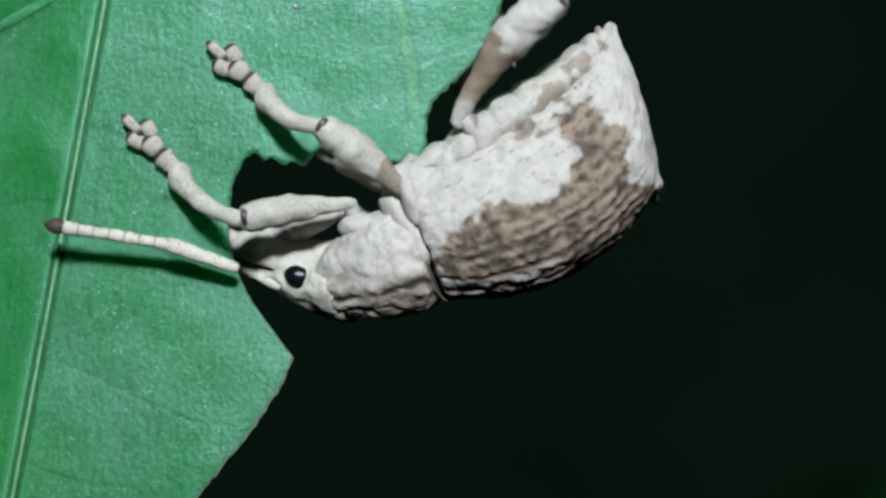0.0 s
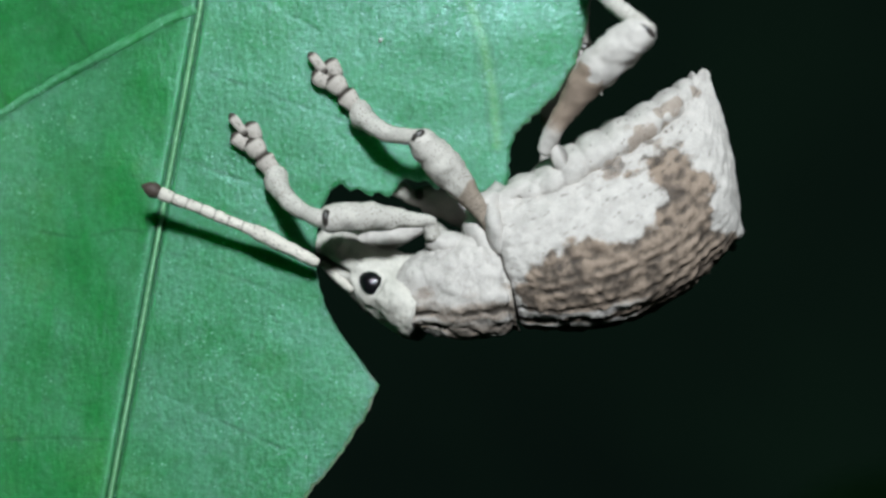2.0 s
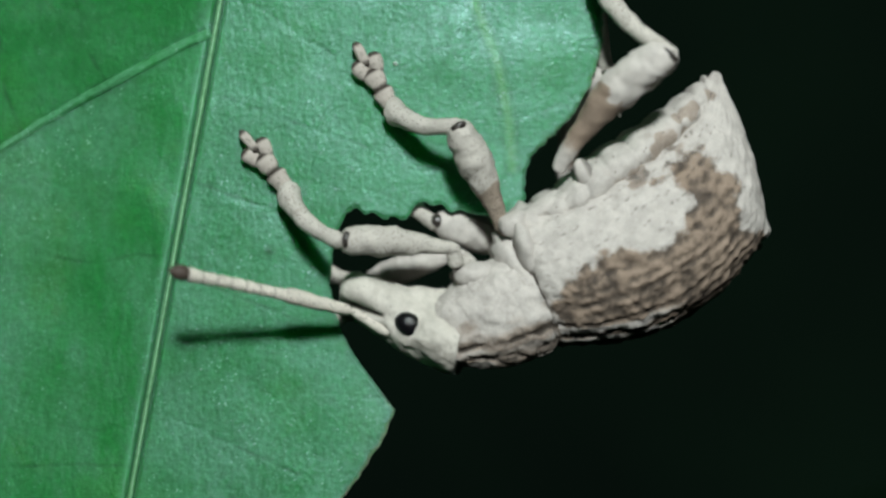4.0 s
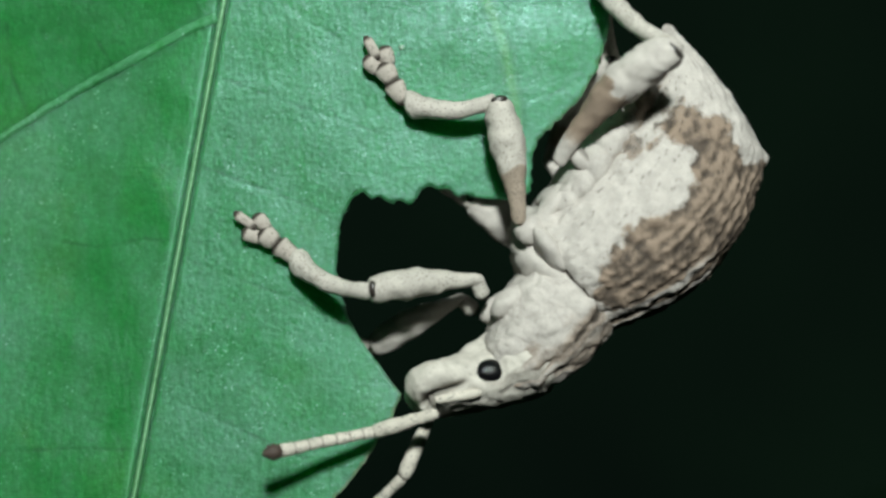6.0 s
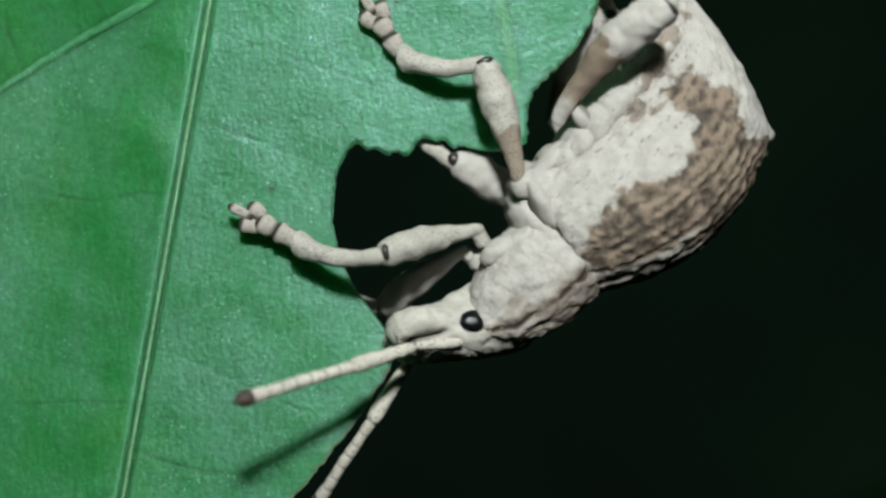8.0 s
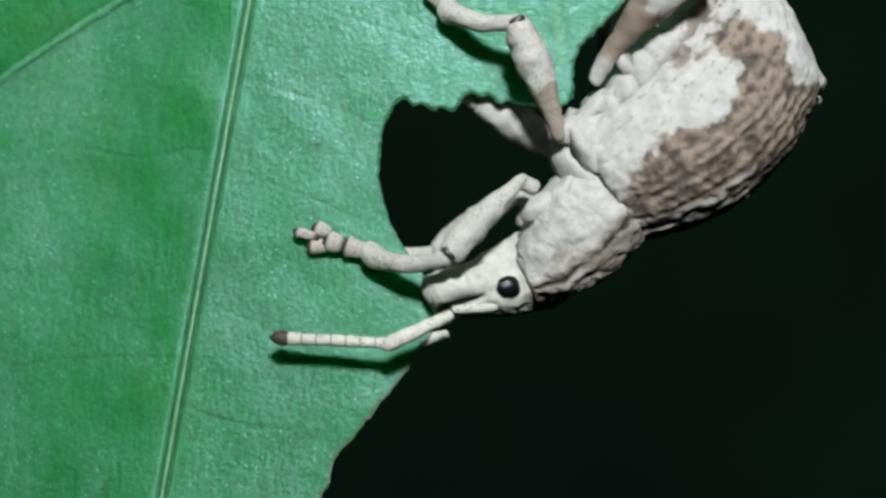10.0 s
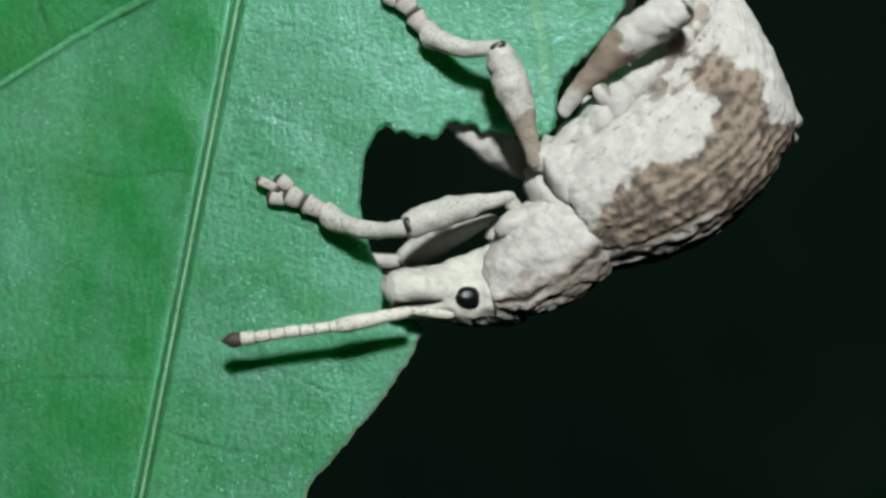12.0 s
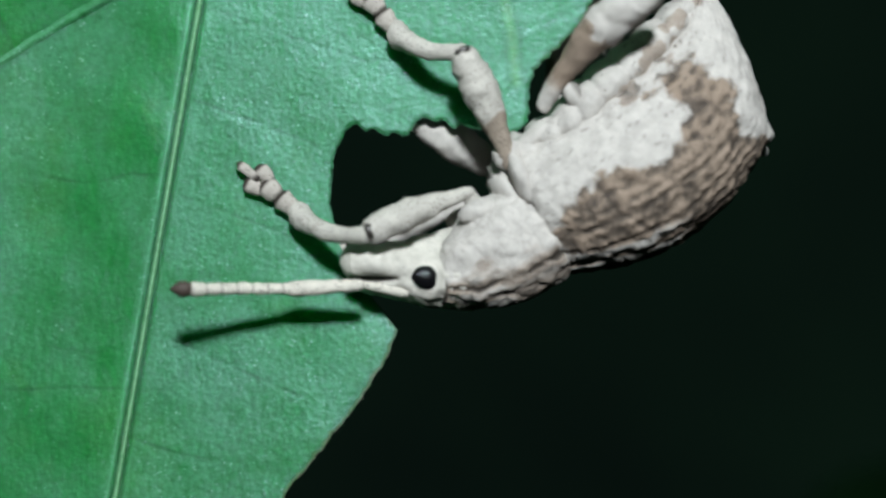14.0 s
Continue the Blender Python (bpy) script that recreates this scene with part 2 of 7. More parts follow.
def tube(profile, along=40, around=24, flat=1.0, sway=0.0, bend=0.0, seed=0.0):
    """A limb along local x: profile rows (x, radius) in plan units; bend lifts its middle, sway swings it sideways."""
    u = np.linspace(0, 1, along)
    q = spline(profile, u) * PX
    th = np.linspace(0, 2 * np.pi, around, endpoint=False)
    p = np.empty((along, around, 3))
    x0, x1 = q[0, 0], q[-1, 0]
    lift = bend * PX * np.sin(np.pi * (q[:, 0] - x0) / (x1 - x0))
    p[..., 0] = q[:, None, 0]
    p[..., 1] = q[:, None, 1] * np.cos(th)
    p[..., 2] = q[:, None, 1] * np.sin(th) * flat + lift[:, None]
    k = 1 + fbm(p + seed, 2.2, 3) * 0.13 + fbm(p + seed, 7.0, 2) * 0.05
    p[..., 1] = p[..., 1] * k + (sway * PX * np.sin(np.pi * (q[:, 0] - x0) / (x1 - x0)))[:, None]
    p[..., 2] = (p[..., 2] - lift[:, None]) * k + lift[:, None]
    return p


def pits_on(p, step, size, seed, strength=1.0, stretch=2.0):
    """Scattered small dark punctures, longer than wide along x."""
    rnd = random.Random(seed)
    flat = p.reshape(-1, 3)
    lo, hi = flat.min(0), flat.max(0)
    out = np.zeros(len(flat))
    count = int((hi[0] - lo[0]) / step * 22)
    for _ in range(count):
        c = flat[rnd.randrange(len(flat))]
        d = np.sqrt(((flat[:, 0] - c[0]) / stretch) ** 2 + (flat[:, 1] - c[1]) ** 2 + (flat[:, 2] - c[2]) ** 2)
        out = np.maximum(out, np.clip(1.4 - d / size, 0, 1))
    return out * strength


def inside(poly, x, z):
    """Signed distance to a closed outline, positive inside."""
    poly = np.asarray(poly, float)
    hit = np.zeros(x.shape, bool)
    dist = np.full(x.shape, 1e9)
    for (ax, az), (bx, bz) in zip(poly, np.roll(poly, -1, 0)):
        cross = ((az > z) != (bz > z)) & (x < (bx - ax) * (z - az) / (bz - az + 1e-12) + ax)
        hit ^= cross
        t = np.clip(((x - ax) * (bx - ax) + (z - az) * (bz - az)) / ((bx - ax) ** 2 + (bz - az) ** 2), 0, 1)
        dist = np.minimum(dist, np.hypot(x - ax - t * (bx - ax), z - az - t * (bz - az)))
    return np.where(hit, dist, -dist)


def smooth01(x, a, b):
    t = np.clip((x - a) / (b - a), 0, 1)
    return t * t * (3 - 2 * t)


# ---- the leaf ----
def plan(u, v):
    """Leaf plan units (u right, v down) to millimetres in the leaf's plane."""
    return (u - 784) * PX, (441 - v) * PX


def rib_u(v):
    return 389.5 - 0.1755 * v


def leaf_height(u, v):
    """How far the blade stands towards the camera, in plan units."""
    d = u - rib_u(v)
    left = np.maximum(-d, 0)
    ripple = np.minimum(left / 60, 1) * (16 * np.sin(v / 83 + u / 170) + 9 * np.sin(v / 31 - u / 57))
    w = np.clip(v, -400, 1100) - 300
    h = 0.00011 * w * w - 4
    h = h - 36 * smooth01(left + ripple, 0, 260) * (0.35 + 0.65 * smooth01(-v, -760, -420))
    over = (238 - 0.62 * u) - v              # above the side vein of the left half
    h = h + np.where(d < 0, 0.2 * np.clip(over, 0, 300) * smooth01(left, 0, 70), 0)
    h = h - 6 * smooth01(-np.hypot(u - 710, v - 660), -260, 0)
    h = h - 4 * np.exp(-((np.abs(d) - 7.6) / 3.2) ** 2)
    return h


def set_out(u, v, h):
    """Plan and height to millimetres about HOME."""
    k = 1 - h * PX / 39.63
    x, z = plan(u, v)
    return x * k, -h * PX, z * k


def quilt(u, v):
    p = np.stack([u, v, np.zeros_like(u)], -1) / 100.0
    return fbm(p, 0.7, 2) * 2.6 + fbm(p + 9, 3.1, 2) * 0.3


RIGHT_EDGE = [(646, -1500), (760, -1250), (930, -850), (1030, -480), (1072, -180), (1076, 0), (1062, 70), (1040, 125),
              (992, 186), (950, 222), (934, 258), (938, 312), (920, 334), (850, 333), (818, 322), (804, 330), (790, 312), (772, 318), (756, 308), (740, 318), (724, 346),
              (704, 334), (688, 342), (668, 328), (654, 334), (638, 318), (616, 332), (601, 370), (592, 440), (600, 500), (622, 560), (684, 645), (702, 669), (709, 677), (704, 688), (690, 718), (672, 755),
              (608, 846), (515, 954), (503, 1005), (480, 1045), (430, 1130), (330, 1290), (150, 1480)]
LEFT_EDGE = [(110, 1480), (-90, 1250), (-300, 950), (-450, 600), (-520, 200), (-480, -250), (-330, -700), (-60, -1100),
             (300, -1380), (620, -1500)]


def densified(points, step, jag):
    out = []
    for (ax, ay), (bx, by) in zip(points, points[1:]):
        n = max(1, int(math.hypot(bx - ax, by - ay) / step))
        for i in range(n):
            t = i / n
            x, y = ax + (bx - ax) * t, ay + (by - ay) * t
            k = jag * noise.noise(Vector((x / 14.0, y / 14.0, 3.3))) + 0.5 * jag * noise.noise(Vector((x / 5.0, y / 5.0, 7.3)))
            out.append((x + k, y + k * 0.8))
    return out


def rounded(points, times=2):
    for _ in range(times):
        q = [points[0]]
        for a, b in zip(points, points[1:]):
            q += [(a[0] * 0.78 + b[0] * 0.22, a[1] * 0.78 + b[1] * 0.22), (a[0] * 0.22 + b[0] * 0.78, a[1] * 0.22 + b[1] * 0.78)]
        points = q + [points[-1]]
    return points


def segment_distance(u, v, points):
    d = np.full(u.shape, 1e9)
    for (ax, ay), (bx, by) in zip(points, points[1:]):
        t = np.clip(((u - ax) * (bx - ax) + (v - ay) * (by - ay)) / ((bx - ax) ** 2 + (by - ay) ** 2), 0, 1)
        d = np.minimum(d, np.hypot(u - ax - t * (bx - ax), v - ay - t * (by - ay)))
    return d


SIDE_VEIN = [(380, 14), (330, 35), (260, 74), (180, 118), (90, 171), (0, 229), (-110, 309), (-240, 440), (-340, 590)]
RIGHT_VEIN = [(700, -420), (780, -220), (840, -60), (886, 60), (906, 160), (914, 250)]
FINE_VEINS = [[(356, 278), (443, 307), (522, 338), (590, 362)], [(328, 440), (393, 464), (470, 492), (560, 530)],
              [(300, 684), (386, 722), (429, 741), (540, 790)], [(270, 780), (160, 772), (60, 776), (-60, 790)],
              [(318, 410), (250, 404), (180, 420), (110, 410)], [(262, 700), (200, 716), (120, 706)],
              [(378, 118), (470, 150), (560, 182), (660, 214)], [(905, 160), (960, 150), (1030, 120)],
              [(390, -60), (470, -30), (540, 20), (600, 50)], [(245, 860), (330, 890), (430, 905)],
              [(210, 125), (160, 40), (140, -60)], [(60, 214), (20, 120), (10, 20)], [(870, 20), (780, 40), (700, 80)]]


def build_leaf():
    leaf = tagged(new("leaf"), "broad green leaf with a bitten edge held upright", "leaf")
    leaf.location = HOME
    outline = densified(rounded(RIGHT_EDGE, 1), 6, 4) + densified(rounded(LEFT_EDGE, 2), 30, 4)
    edges = [(i, (i + 1) % len(outline)) for i in range(len(outline))]
    rnd = random.Random(4)
    pts = []
    for step, box in ((6, (-130, -110, 1090, 1080)), (45, (-540, -1500, 1090, 1480))):
        for i in range(int((box[2] - box[0]) / step)):
            for j in range(int((box[3] - box[1]) / step)):
                u, v = box[0] + (i + 0.5 + 0.3 * rnd.uniform(-1, 1)) * step, box[1] + (j + 0.5 + 0.3 * rnd.uniform(-1, 1)) * step
                if step == 45 and -140 < u < 1100 and -120 < v < 1090:
                    continue
                pts.append((u, v))
    pts = np.array(pts)
    pts = pts[(inside(outline, pts[:, 0], pts[:, 1]) > 4) & (np.abs(pts[:, 0] - rib_u(pts[:, 1])) > 22)]
    bed = np.array([(rib_u(v) + d, v) for v in range(-1380, 1380, 8) for d in (-18, -14, -11, -9, -7.5, -6, -4, 0, 4, 6, 7.5, 9, 11, 14, 18)])
    seams = []
    for line in FINE_VEINS:
        for (ax, ay), (bx, by) in zip(line, line[1:]):
            n = int(math.hypot(bx - ax, by - ay) / 5)
            for i in range(n):
                px, py = -(by - ay) / (5 * n), (bx - ax) / (5 * n)
                seams += [(ax + (bx - ax) * i / n + px * k, ay + (by - ay) * i / n + py * k) for k in (-5.5, -2.5, 0, 2.5, 5.5)]
    seams = np.array(seams)
    seams = seams[(inside(outline, seams[:, 0], seams[:, 1]) > 4) & (np.abs(seams[:, 0] - rib_u(seams[:, 1])) > 20)]
    pts = np.concatenate([pts, seams, bed[inside(outline, bed[:, 0], bed[:, 1]) > 4]])
    flat = [Vector(p) for p in outline] + [Vector(p) for p in pts.tolist()]
    vs, _, fs, *_ = delaunay_2d_cdt(flat, edges, [], 1, 1e-4)
    uv = np.array([tuple(v) for v in vs])
    u, v = uv[:, 0], uv[:, 1]
    rim = inside(outline, u, v)
    shake = fbm(np.stack([u, v, 0 * u], -1) / 100.0, 1.6, 2) * 3
    fine = np.minimum.reduce([segment_distance(u + shake, v + shake, f) for f in FINE_VEINS])
    h = leaf_height(u, v) + quilt(u, v) - 0.25 * np.exp(-(fine / 4) ** 2)
    x, y, z = set_out(u, v, h)
    thick = 0.22 * smooth01(rim, -2, 22) + 0.05
    front = np.stack([x, y, z], -1)
    back = np.stack([x, y + thick, z], -1)
    n = len(u)
    faces = []
    count = {}
    for f in fs:
        a, b, c = f
        if (uv[b] - uv[a])[0] * (uv[c] - uv[a])[1] - (uv[b] - uv[a])[1] * (uv[c] - uv[a])[0] > 0:
            a, b, c = a, c, b
        faces += [(a, b, c), (c + n, b + n, a + n)]
        for e in ((a, b), (b, c), (c, a)):
            count[e] = 1
    for a, b in list(count):
        if (b, a) not in count:
            faces.append((b, a, a + n, b + n))
    right = segment_distance(u, v, RIGHT_VEIN)
    speck = np.exp(-((u - 485) ** 2 + (v - 398) ** 2) / 60)
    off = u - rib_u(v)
    # shade of the two furrows along the midrib, put into the colour
    groove_shade = 0.55 * np.exp(-((np.abs(off) - 7.8) / 2.2) ** 2)
    left = np.maximum(-off, 0)
    waver = fbm(np.stack([u * 1.6, v * 0.5, 0 * u], -1) / 100.0 + 3, 1.0, 3)
    reach_left = 30 + 0.36 * np.clip(v - 20, 0, 420) + 0.06 * np.clip(v - 440, 0, 900)
    # band left of the midrib where the painted sheen is held back
    sheenless = smooth01(left, 10, 26) * (1 - smooth01(left + 70 * waver, reach_left * 0.75, reach_left * 1.5 + 20)) * np.clip(0.85 + 0.9 * waver, 0, 1)
    above = smooth01((238 - 0.62 * u) - v, 6, 16) * smooth01(left, 0, 12)      # beyond the side vein the painted sheen is left out
    sheenless = np.maximum(sheenless, 0.92 * above)
    fringe = np.exp(-((np.abs(off + 0.8) - 14.5) / 2.4) ** 2) * np.clip(0.75 + 1.2 * waver, 0.2, 1)
    values = {"vein": np.maximum(np.maximum(np.maximum(0.4 * np.exp(-((right - 13) / 4) ** 2), np.exp(-(fine / 2.4) ** 2) * np.clip(0.34 + 1.0 * fbm(np.stack([u, v, 0 * u], -1) / 100.0 + 5, 1.8, 2), 0.04, 0.65)), speck), groove_shade), "pale": 0.36 * np.exp(-(right / 8) ** 2), "sheenless": sheenless, "fringe": fringe,
              "rim": 0.8 * np.clip(1 - rim / 5, 0, 1) * (smooth01(v, 620, 720) + 0.35 * smooth01(-v, -260, -200))}
    values = {k: np.concatenate([a, a]) for k, a in values.items()}
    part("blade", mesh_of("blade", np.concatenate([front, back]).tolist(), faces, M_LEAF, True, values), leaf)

    def ridge(name, points, width, rise, groove, mat):
        q = spline(points, np.linspace(0, 1, 160))
        d = np.gradient(q, axis=0)
        d /= np.linalg.norm(d, axis=1, keepdims=True)
        side = np.stack([-d[:, 1], d[:, 0]], 1)
        prof = np.linspace(-1, 1, 11)
        taper = np.linspace(1, 0.75, len(q))
        p = np.empty((len(q), 22, 3))
        for j in range(22):
            k = prof[j] if j < 11 else prof[21 - j]
            uu = q[:, 0] + side[:, 0] * k * width * taper
            vv = q[:, 1] + side[:, 1] * k * width * taper
            up = rise * (1 - k * k) - groove * math.exp(-(k / 0.3) ** 2)
            base = leaf_height(uu, vv)
            wob = np.array([noise.noise(Vector((a / 30, b / 30, k * 2))) for a, b in zip(uu, vv)]) * 1.3
            hh = base + (up + 1.0 + wob if j < 11 else -3.0)
            p[:, j, 0], p[:, j, 1], p[:, j, 2] = set_out(uu, vv, hh)
        part(name, mesh_of(name, *skin(p), mat), leaf, "raised vein")

    ridge("midrib", [(rib_u(v), v) for v in range(-1450, 1450, 150)], 4.8, 6, 0, M_RIB)
    ridge("side_vein", SIDE_VEIN, 9, 3.2, 0, M_VEIN)
    # the stalk that carries the blade
    ends = spline([(plan(rib_u(-1440), -1440)[0], 5.2, plan(rib_u(-1440), -1440)[1]), (-1, 9, 42), (-6, 22, 50), (-20, 55, 54), (-40, 90, 50)], np.linspace(0, 1, 24))
    p = np.empty((24, 12, 3))
    for j in range(12):
        a = 2 * math.pi * j / 12
        p[:, j] = ends + np.array((0.75 * math.cos(a), 0.3 * math.sin(a), 0.75 * math.sin(a)))
    part("stalk", mesh_of("stalk", *skin(p), M_RIB), leaf)
    return leaf


# ---- the weevil ----
RUMP_AT, CHEST_AT = (1005, 622), (980, 560)


def local(rows, at):
    """Side-view sections (back x, y, belly x, y, half width) moved to a piece's own origin, z up."""
    return [(a - at[0], at[1] - b, c - at[0], at[1] - d, w) for a, b, c, d, w in rows]


def flank_marks(X, Z, wob):
    """The brown streak and the row of spots above the belly's edge."""
    streak = np.exp(-(((X - 1166) * 0.62 + (Z - 366) * 0.78) / 16) ** 2) * np.exp(-(((X - 1166) * 0.78 - (Z - 366) * 0.62) / 50) ** 2)
    spots = sum(np.exp(-((X - a) ** 2 + (Z - b) ** 2) / 105) for a, b in ((1209, 322), (1222, 306), (1240, 300), (1263, 276), (1282, 268), (1301, 257), (1331, 238), (1240, 322), (1272, 300)))
    return np.clip(np.maximum(streak, spots) * (0.98 + 0.8 * wob), 0, 0.6)


def build_rump(weevil):
    st = local([(1004, 612, 964, 430, 62), (1010, 628, 950, 402, 104), (1060, 638, 992, 392, 128), (1130, 641, 1056, 366, 140),
                (1205, 629, 1119, 338, 146), (1290, 590, 1180, 316, 140), (1350, 544, 1230, 294, 125), (1396, 492, 1275, 268, 104),
                (1403, 420, 1308, 242, 80), (1393, 330, 1335, 218, 52), (1379, 262, 1352, 200, 28), (1366, 203, 1359, 195, 6)], RUMP_AT)
    p, n, s, th = loft(st, 330, 400, 2.15)
    X, Z = p[..., 0] / PX + RUMP_AT[0], RUMP_AT[1] - p[..., 2] / PX
    S, T = np.meshgrid(s, th, indexing="ij")
    brown = [(1000, 560), (1030, 520), (1052, 490), (1120, 484), (1195, 490), (1234, 466), (1243, 410), (1222, 380), (1193, 372), (1228, 352),
             (1248, 322), (1300, 322), (1308, 370), (1336, 400), (1328, 445), (1345, 482), (1400, 490), (1420, 560), (1300, 680),
             (1000, 700)]
    wob = fbm(p, 1.1, 3)
    edge = wob + 0.5 * fbm(p + 19, 3.4, 3)
    cover = smooth01(inside(brown, X, Z) + 19 * edge, -17, 15)
    cover = cover * (1 - 0.3 * np.exp(-((X - 1268) ** 2 + (Z - 345) ** 2) / 2600))
    back = np.minimum(T, 2 * np.pi - T)                      # 0 on the back, pi on the belly
    run = np.cumsum(np.linalg.norm(np.gradient(p, axis=0), axis=2), axis=0) / PX     # way along a row from the front
    strip = back + 0.05 * wob + 0.03 * np.sin(run / 21)
    front = smooth01(-run, -330, -150) * smooth01(run, 6, 26)
    pale_stripe = (np.exp(-((strip - 0.74) / 0.075) ** 2) + np.exp(-((strip - 0.48) / 0.065) ** 2)) * front
    gap_stripe = (np.exp(-((strip - 0.61) / 0.045) ** 2) + np.exp(-((strip - 0.34) / 0.05) ** 2)) * front
    marks = flank_marks(X, Z, 2 * edge)
    cover = np.clip(np.maximum(cover * (1 - 0.95 * pale_stripe), marks), 0, 1)
    # rows of beads along the wing cases, with punctures in the furrows between them
    rows = 40
    warp = fbm(p + 7, 0.9, 2)
    ph = T * rows + 1.2 * warp + 0.9 * fbm(p + 13, 2.0, 3)
    ridge = 0.5 + 0.5 * np.cos(ph)
    row = np.round(ph / (2 * np.pi))
    jitter = np.sin(row * 12.9898) * 3.0
    bead = 0.5 + 0.5 * np.cos(run / 30 * 2 * np.pi + row * np.pi + jitter + 3.0 * wob + 3.0 * fbm(p + 23, 1.8, 2))
    tail = smooth01(S, 0.74, 0.84)
    broken = np.clip(0.8 + 1.1 * fbm(p + 11, 1.7, 3), 0.35, 1.2)
    deep = 0.5 + 0.5 * np.cos(ph / 2 + 0.6)
    knob = (0.35 * (1 - deep) + ridge * (0.65 + 0.35 * deep)) * (0.62 + 0.38 * bead) * broken
    rough = fbm(p + 3, 3.2, 3)
    lift = (0.022 + 0.047 * cover) * knob * (1 - 0.5 * tail) + 0.07 * fbm(p + 29, 1.5, 2) + (0.034 + 0.02 * cover) * rough * (1 - 0.5 * tail)
    lift = lift + 0.04 * pale_stripe - 0.045 * gap_stripe
    stria = 0.5 + 0.5 * np.cos(T * 64 + 0.8 * warp)
    lift = lift + 0.018 * stria * tail * (1 - cover)
    lift = lift * (0.75 + 0.25 * smooth01(back, 0.25, 0.8))
    corner = np.exp(-((X - 1397) ** 2 + (Z - 488) ** 2) / 200)
    lift = lift + 0.20 * corner
    cover = cover * (1 - smooth01(corner, 0.25, 0.6))
    lift *= smooth01(S, 0, 0.03)
    spare = smooth01(fbm(p + 5, 2.0, 2), -0.05, 0.2)
    # punctures, then the shade of furrows and stripe gaps put into the colour
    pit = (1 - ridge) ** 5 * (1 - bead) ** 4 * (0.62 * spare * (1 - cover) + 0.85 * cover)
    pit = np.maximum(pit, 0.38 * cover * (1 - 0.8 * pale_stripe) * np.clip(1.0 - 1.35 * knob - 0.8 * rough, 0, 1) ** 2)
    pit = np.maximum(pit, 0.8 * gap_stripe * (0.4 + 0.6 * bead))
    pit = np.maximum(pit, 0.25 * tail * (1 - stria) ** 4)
    # crevice against the chest: a shallow dip with its shade painted dark
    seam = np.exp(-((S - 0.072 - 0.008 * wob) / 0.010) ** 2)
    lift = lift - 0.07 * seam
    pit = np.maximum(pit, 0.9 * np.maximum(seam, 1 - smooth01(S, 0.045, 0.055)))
    # bead tops coloured paler, which paints in their highlights
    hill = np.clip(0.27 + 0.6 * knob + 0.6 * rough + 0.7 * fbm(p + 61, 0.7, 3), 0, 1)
    q = p + n * lift[..., None]
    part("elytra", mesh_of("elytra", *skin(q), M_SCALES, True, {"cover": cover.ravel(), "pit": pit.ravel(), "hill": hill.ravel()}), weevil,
         "chalk-white wing cases with a brown band and beaded ridges")
    # belly plates show along the lower edge as a row of swellings
    st = local([(1030, 430, 1000, 376, 74), (1070, 425, 1060, 350, 96), (1130, 400, 1110, 316, 104), (1200, 360, 1175, 287, 98),
                (1265, 320, 1245, 255, 80), (1320, 275, 1305, 223, 50), (1345, 240, 1340, 203, 20)], RUMP_AT)
    p, n, s, th = loft(st, 160, 120, 2.0)
    S, T = np.meshgrid(s, th, indexing="ij")
    lift = 0.125 * np.abs(np.sin(S * np.pi * 8.5)) ** 0.7 + 0.05 * fbm(p, 2.2, 3) + 0.02 * fbm(p, 5.0, 2)
    q = p + n * lift[..., None]
    cov = np.clip(np.maximum(0.15 + 0.3 * fbm(p, 1.5, 3), flank_marks(p[..., 0] / PX + RUMP_AT[0], RUMP_AT[1] - p[..., 2] / PX, 2 * fbm(p + 19, 2.6, 3))), 0, 1)
    part("abdomen", mesh_of("abdomen", *skin(q), M_SCALES, True, {"cover": cov.ravel(), "pit": pits_on(q, 0.9, 0.03, 3, 0.8, 1.0), "hill": np.full(q.size // 3, 0.8)}), weevil)

    def knob(name, at, size, y, lean=0.0, hollow_shade=0.0):
        u = np.linspace(0, np.pi, 18)
        v = np.linspace(0, 2 * np.pi, 24, endpoint=False)
        U, V = np.meshgrid(u[1:-1], v, indexing="ij")
        q = np.stack([np.sin(U) * np.cos(V) * size[0], np.sin(U) * np.sin(V) * size[1], np.cos(U) * size[2]], -1) * PX
        q *= (1 + 0.2 * fbm(q + y, 2.4, 3))[..., None]
        # no dent is modelled: one face is painted dark like a shaded cup
        dark = hollow_shade * smooth01(q[..., 0] / PX / size[0], 0.05, 0.4) * smooth01(q[..., 0] / PX / size[0], -0.95, -0.9)
        c, k = math.cos(lean), math.sin(lean)
        q = np.stack([q[..., 0] * c - q[..., 2] * k, q[..., 1], q[..., 0] * k + q[..., 2] * c], -1)
        q += np.array(((at[0] - RUMP_AT[0]) * PX, y, (RUMP_AT[1] - at[1]) * PX))
        part(name, mesh_of(name, *skin(q), M_SCALES, True, {"cover": (0.1 + 0.2 * fbm(q, 1.5, 2)).ravel(), "pit": dark.ravel()}), weevil)

    for side in (-1, 1):
        knob("coxa", (1086, 344), (16, 16, 27), side * 1.6, 0.35, hollow_shade=0.55)
        knob("coxa", (958, 412), (27, 26, 24), side * 1.12, 0.4)
        knob("side_plate", (968, 456), (17, 30, 46), side * 1.46, 0.12)
        knob("side_plate", (1012, 392), (54, 30, 20), side * 0.9, 0.45)
        knob("side_plate", (1058, 378), (44, 30, 18), side * 1.05, 0.45)
    knob("sternum", (985, 424), (54, 84, 48), 0)
    knob("mesothorax", (964, 505), (46, 94, 100), 0, 0.2)
    knob("spine_tip", (1402, 512), (9, 9, 9), 0.75)


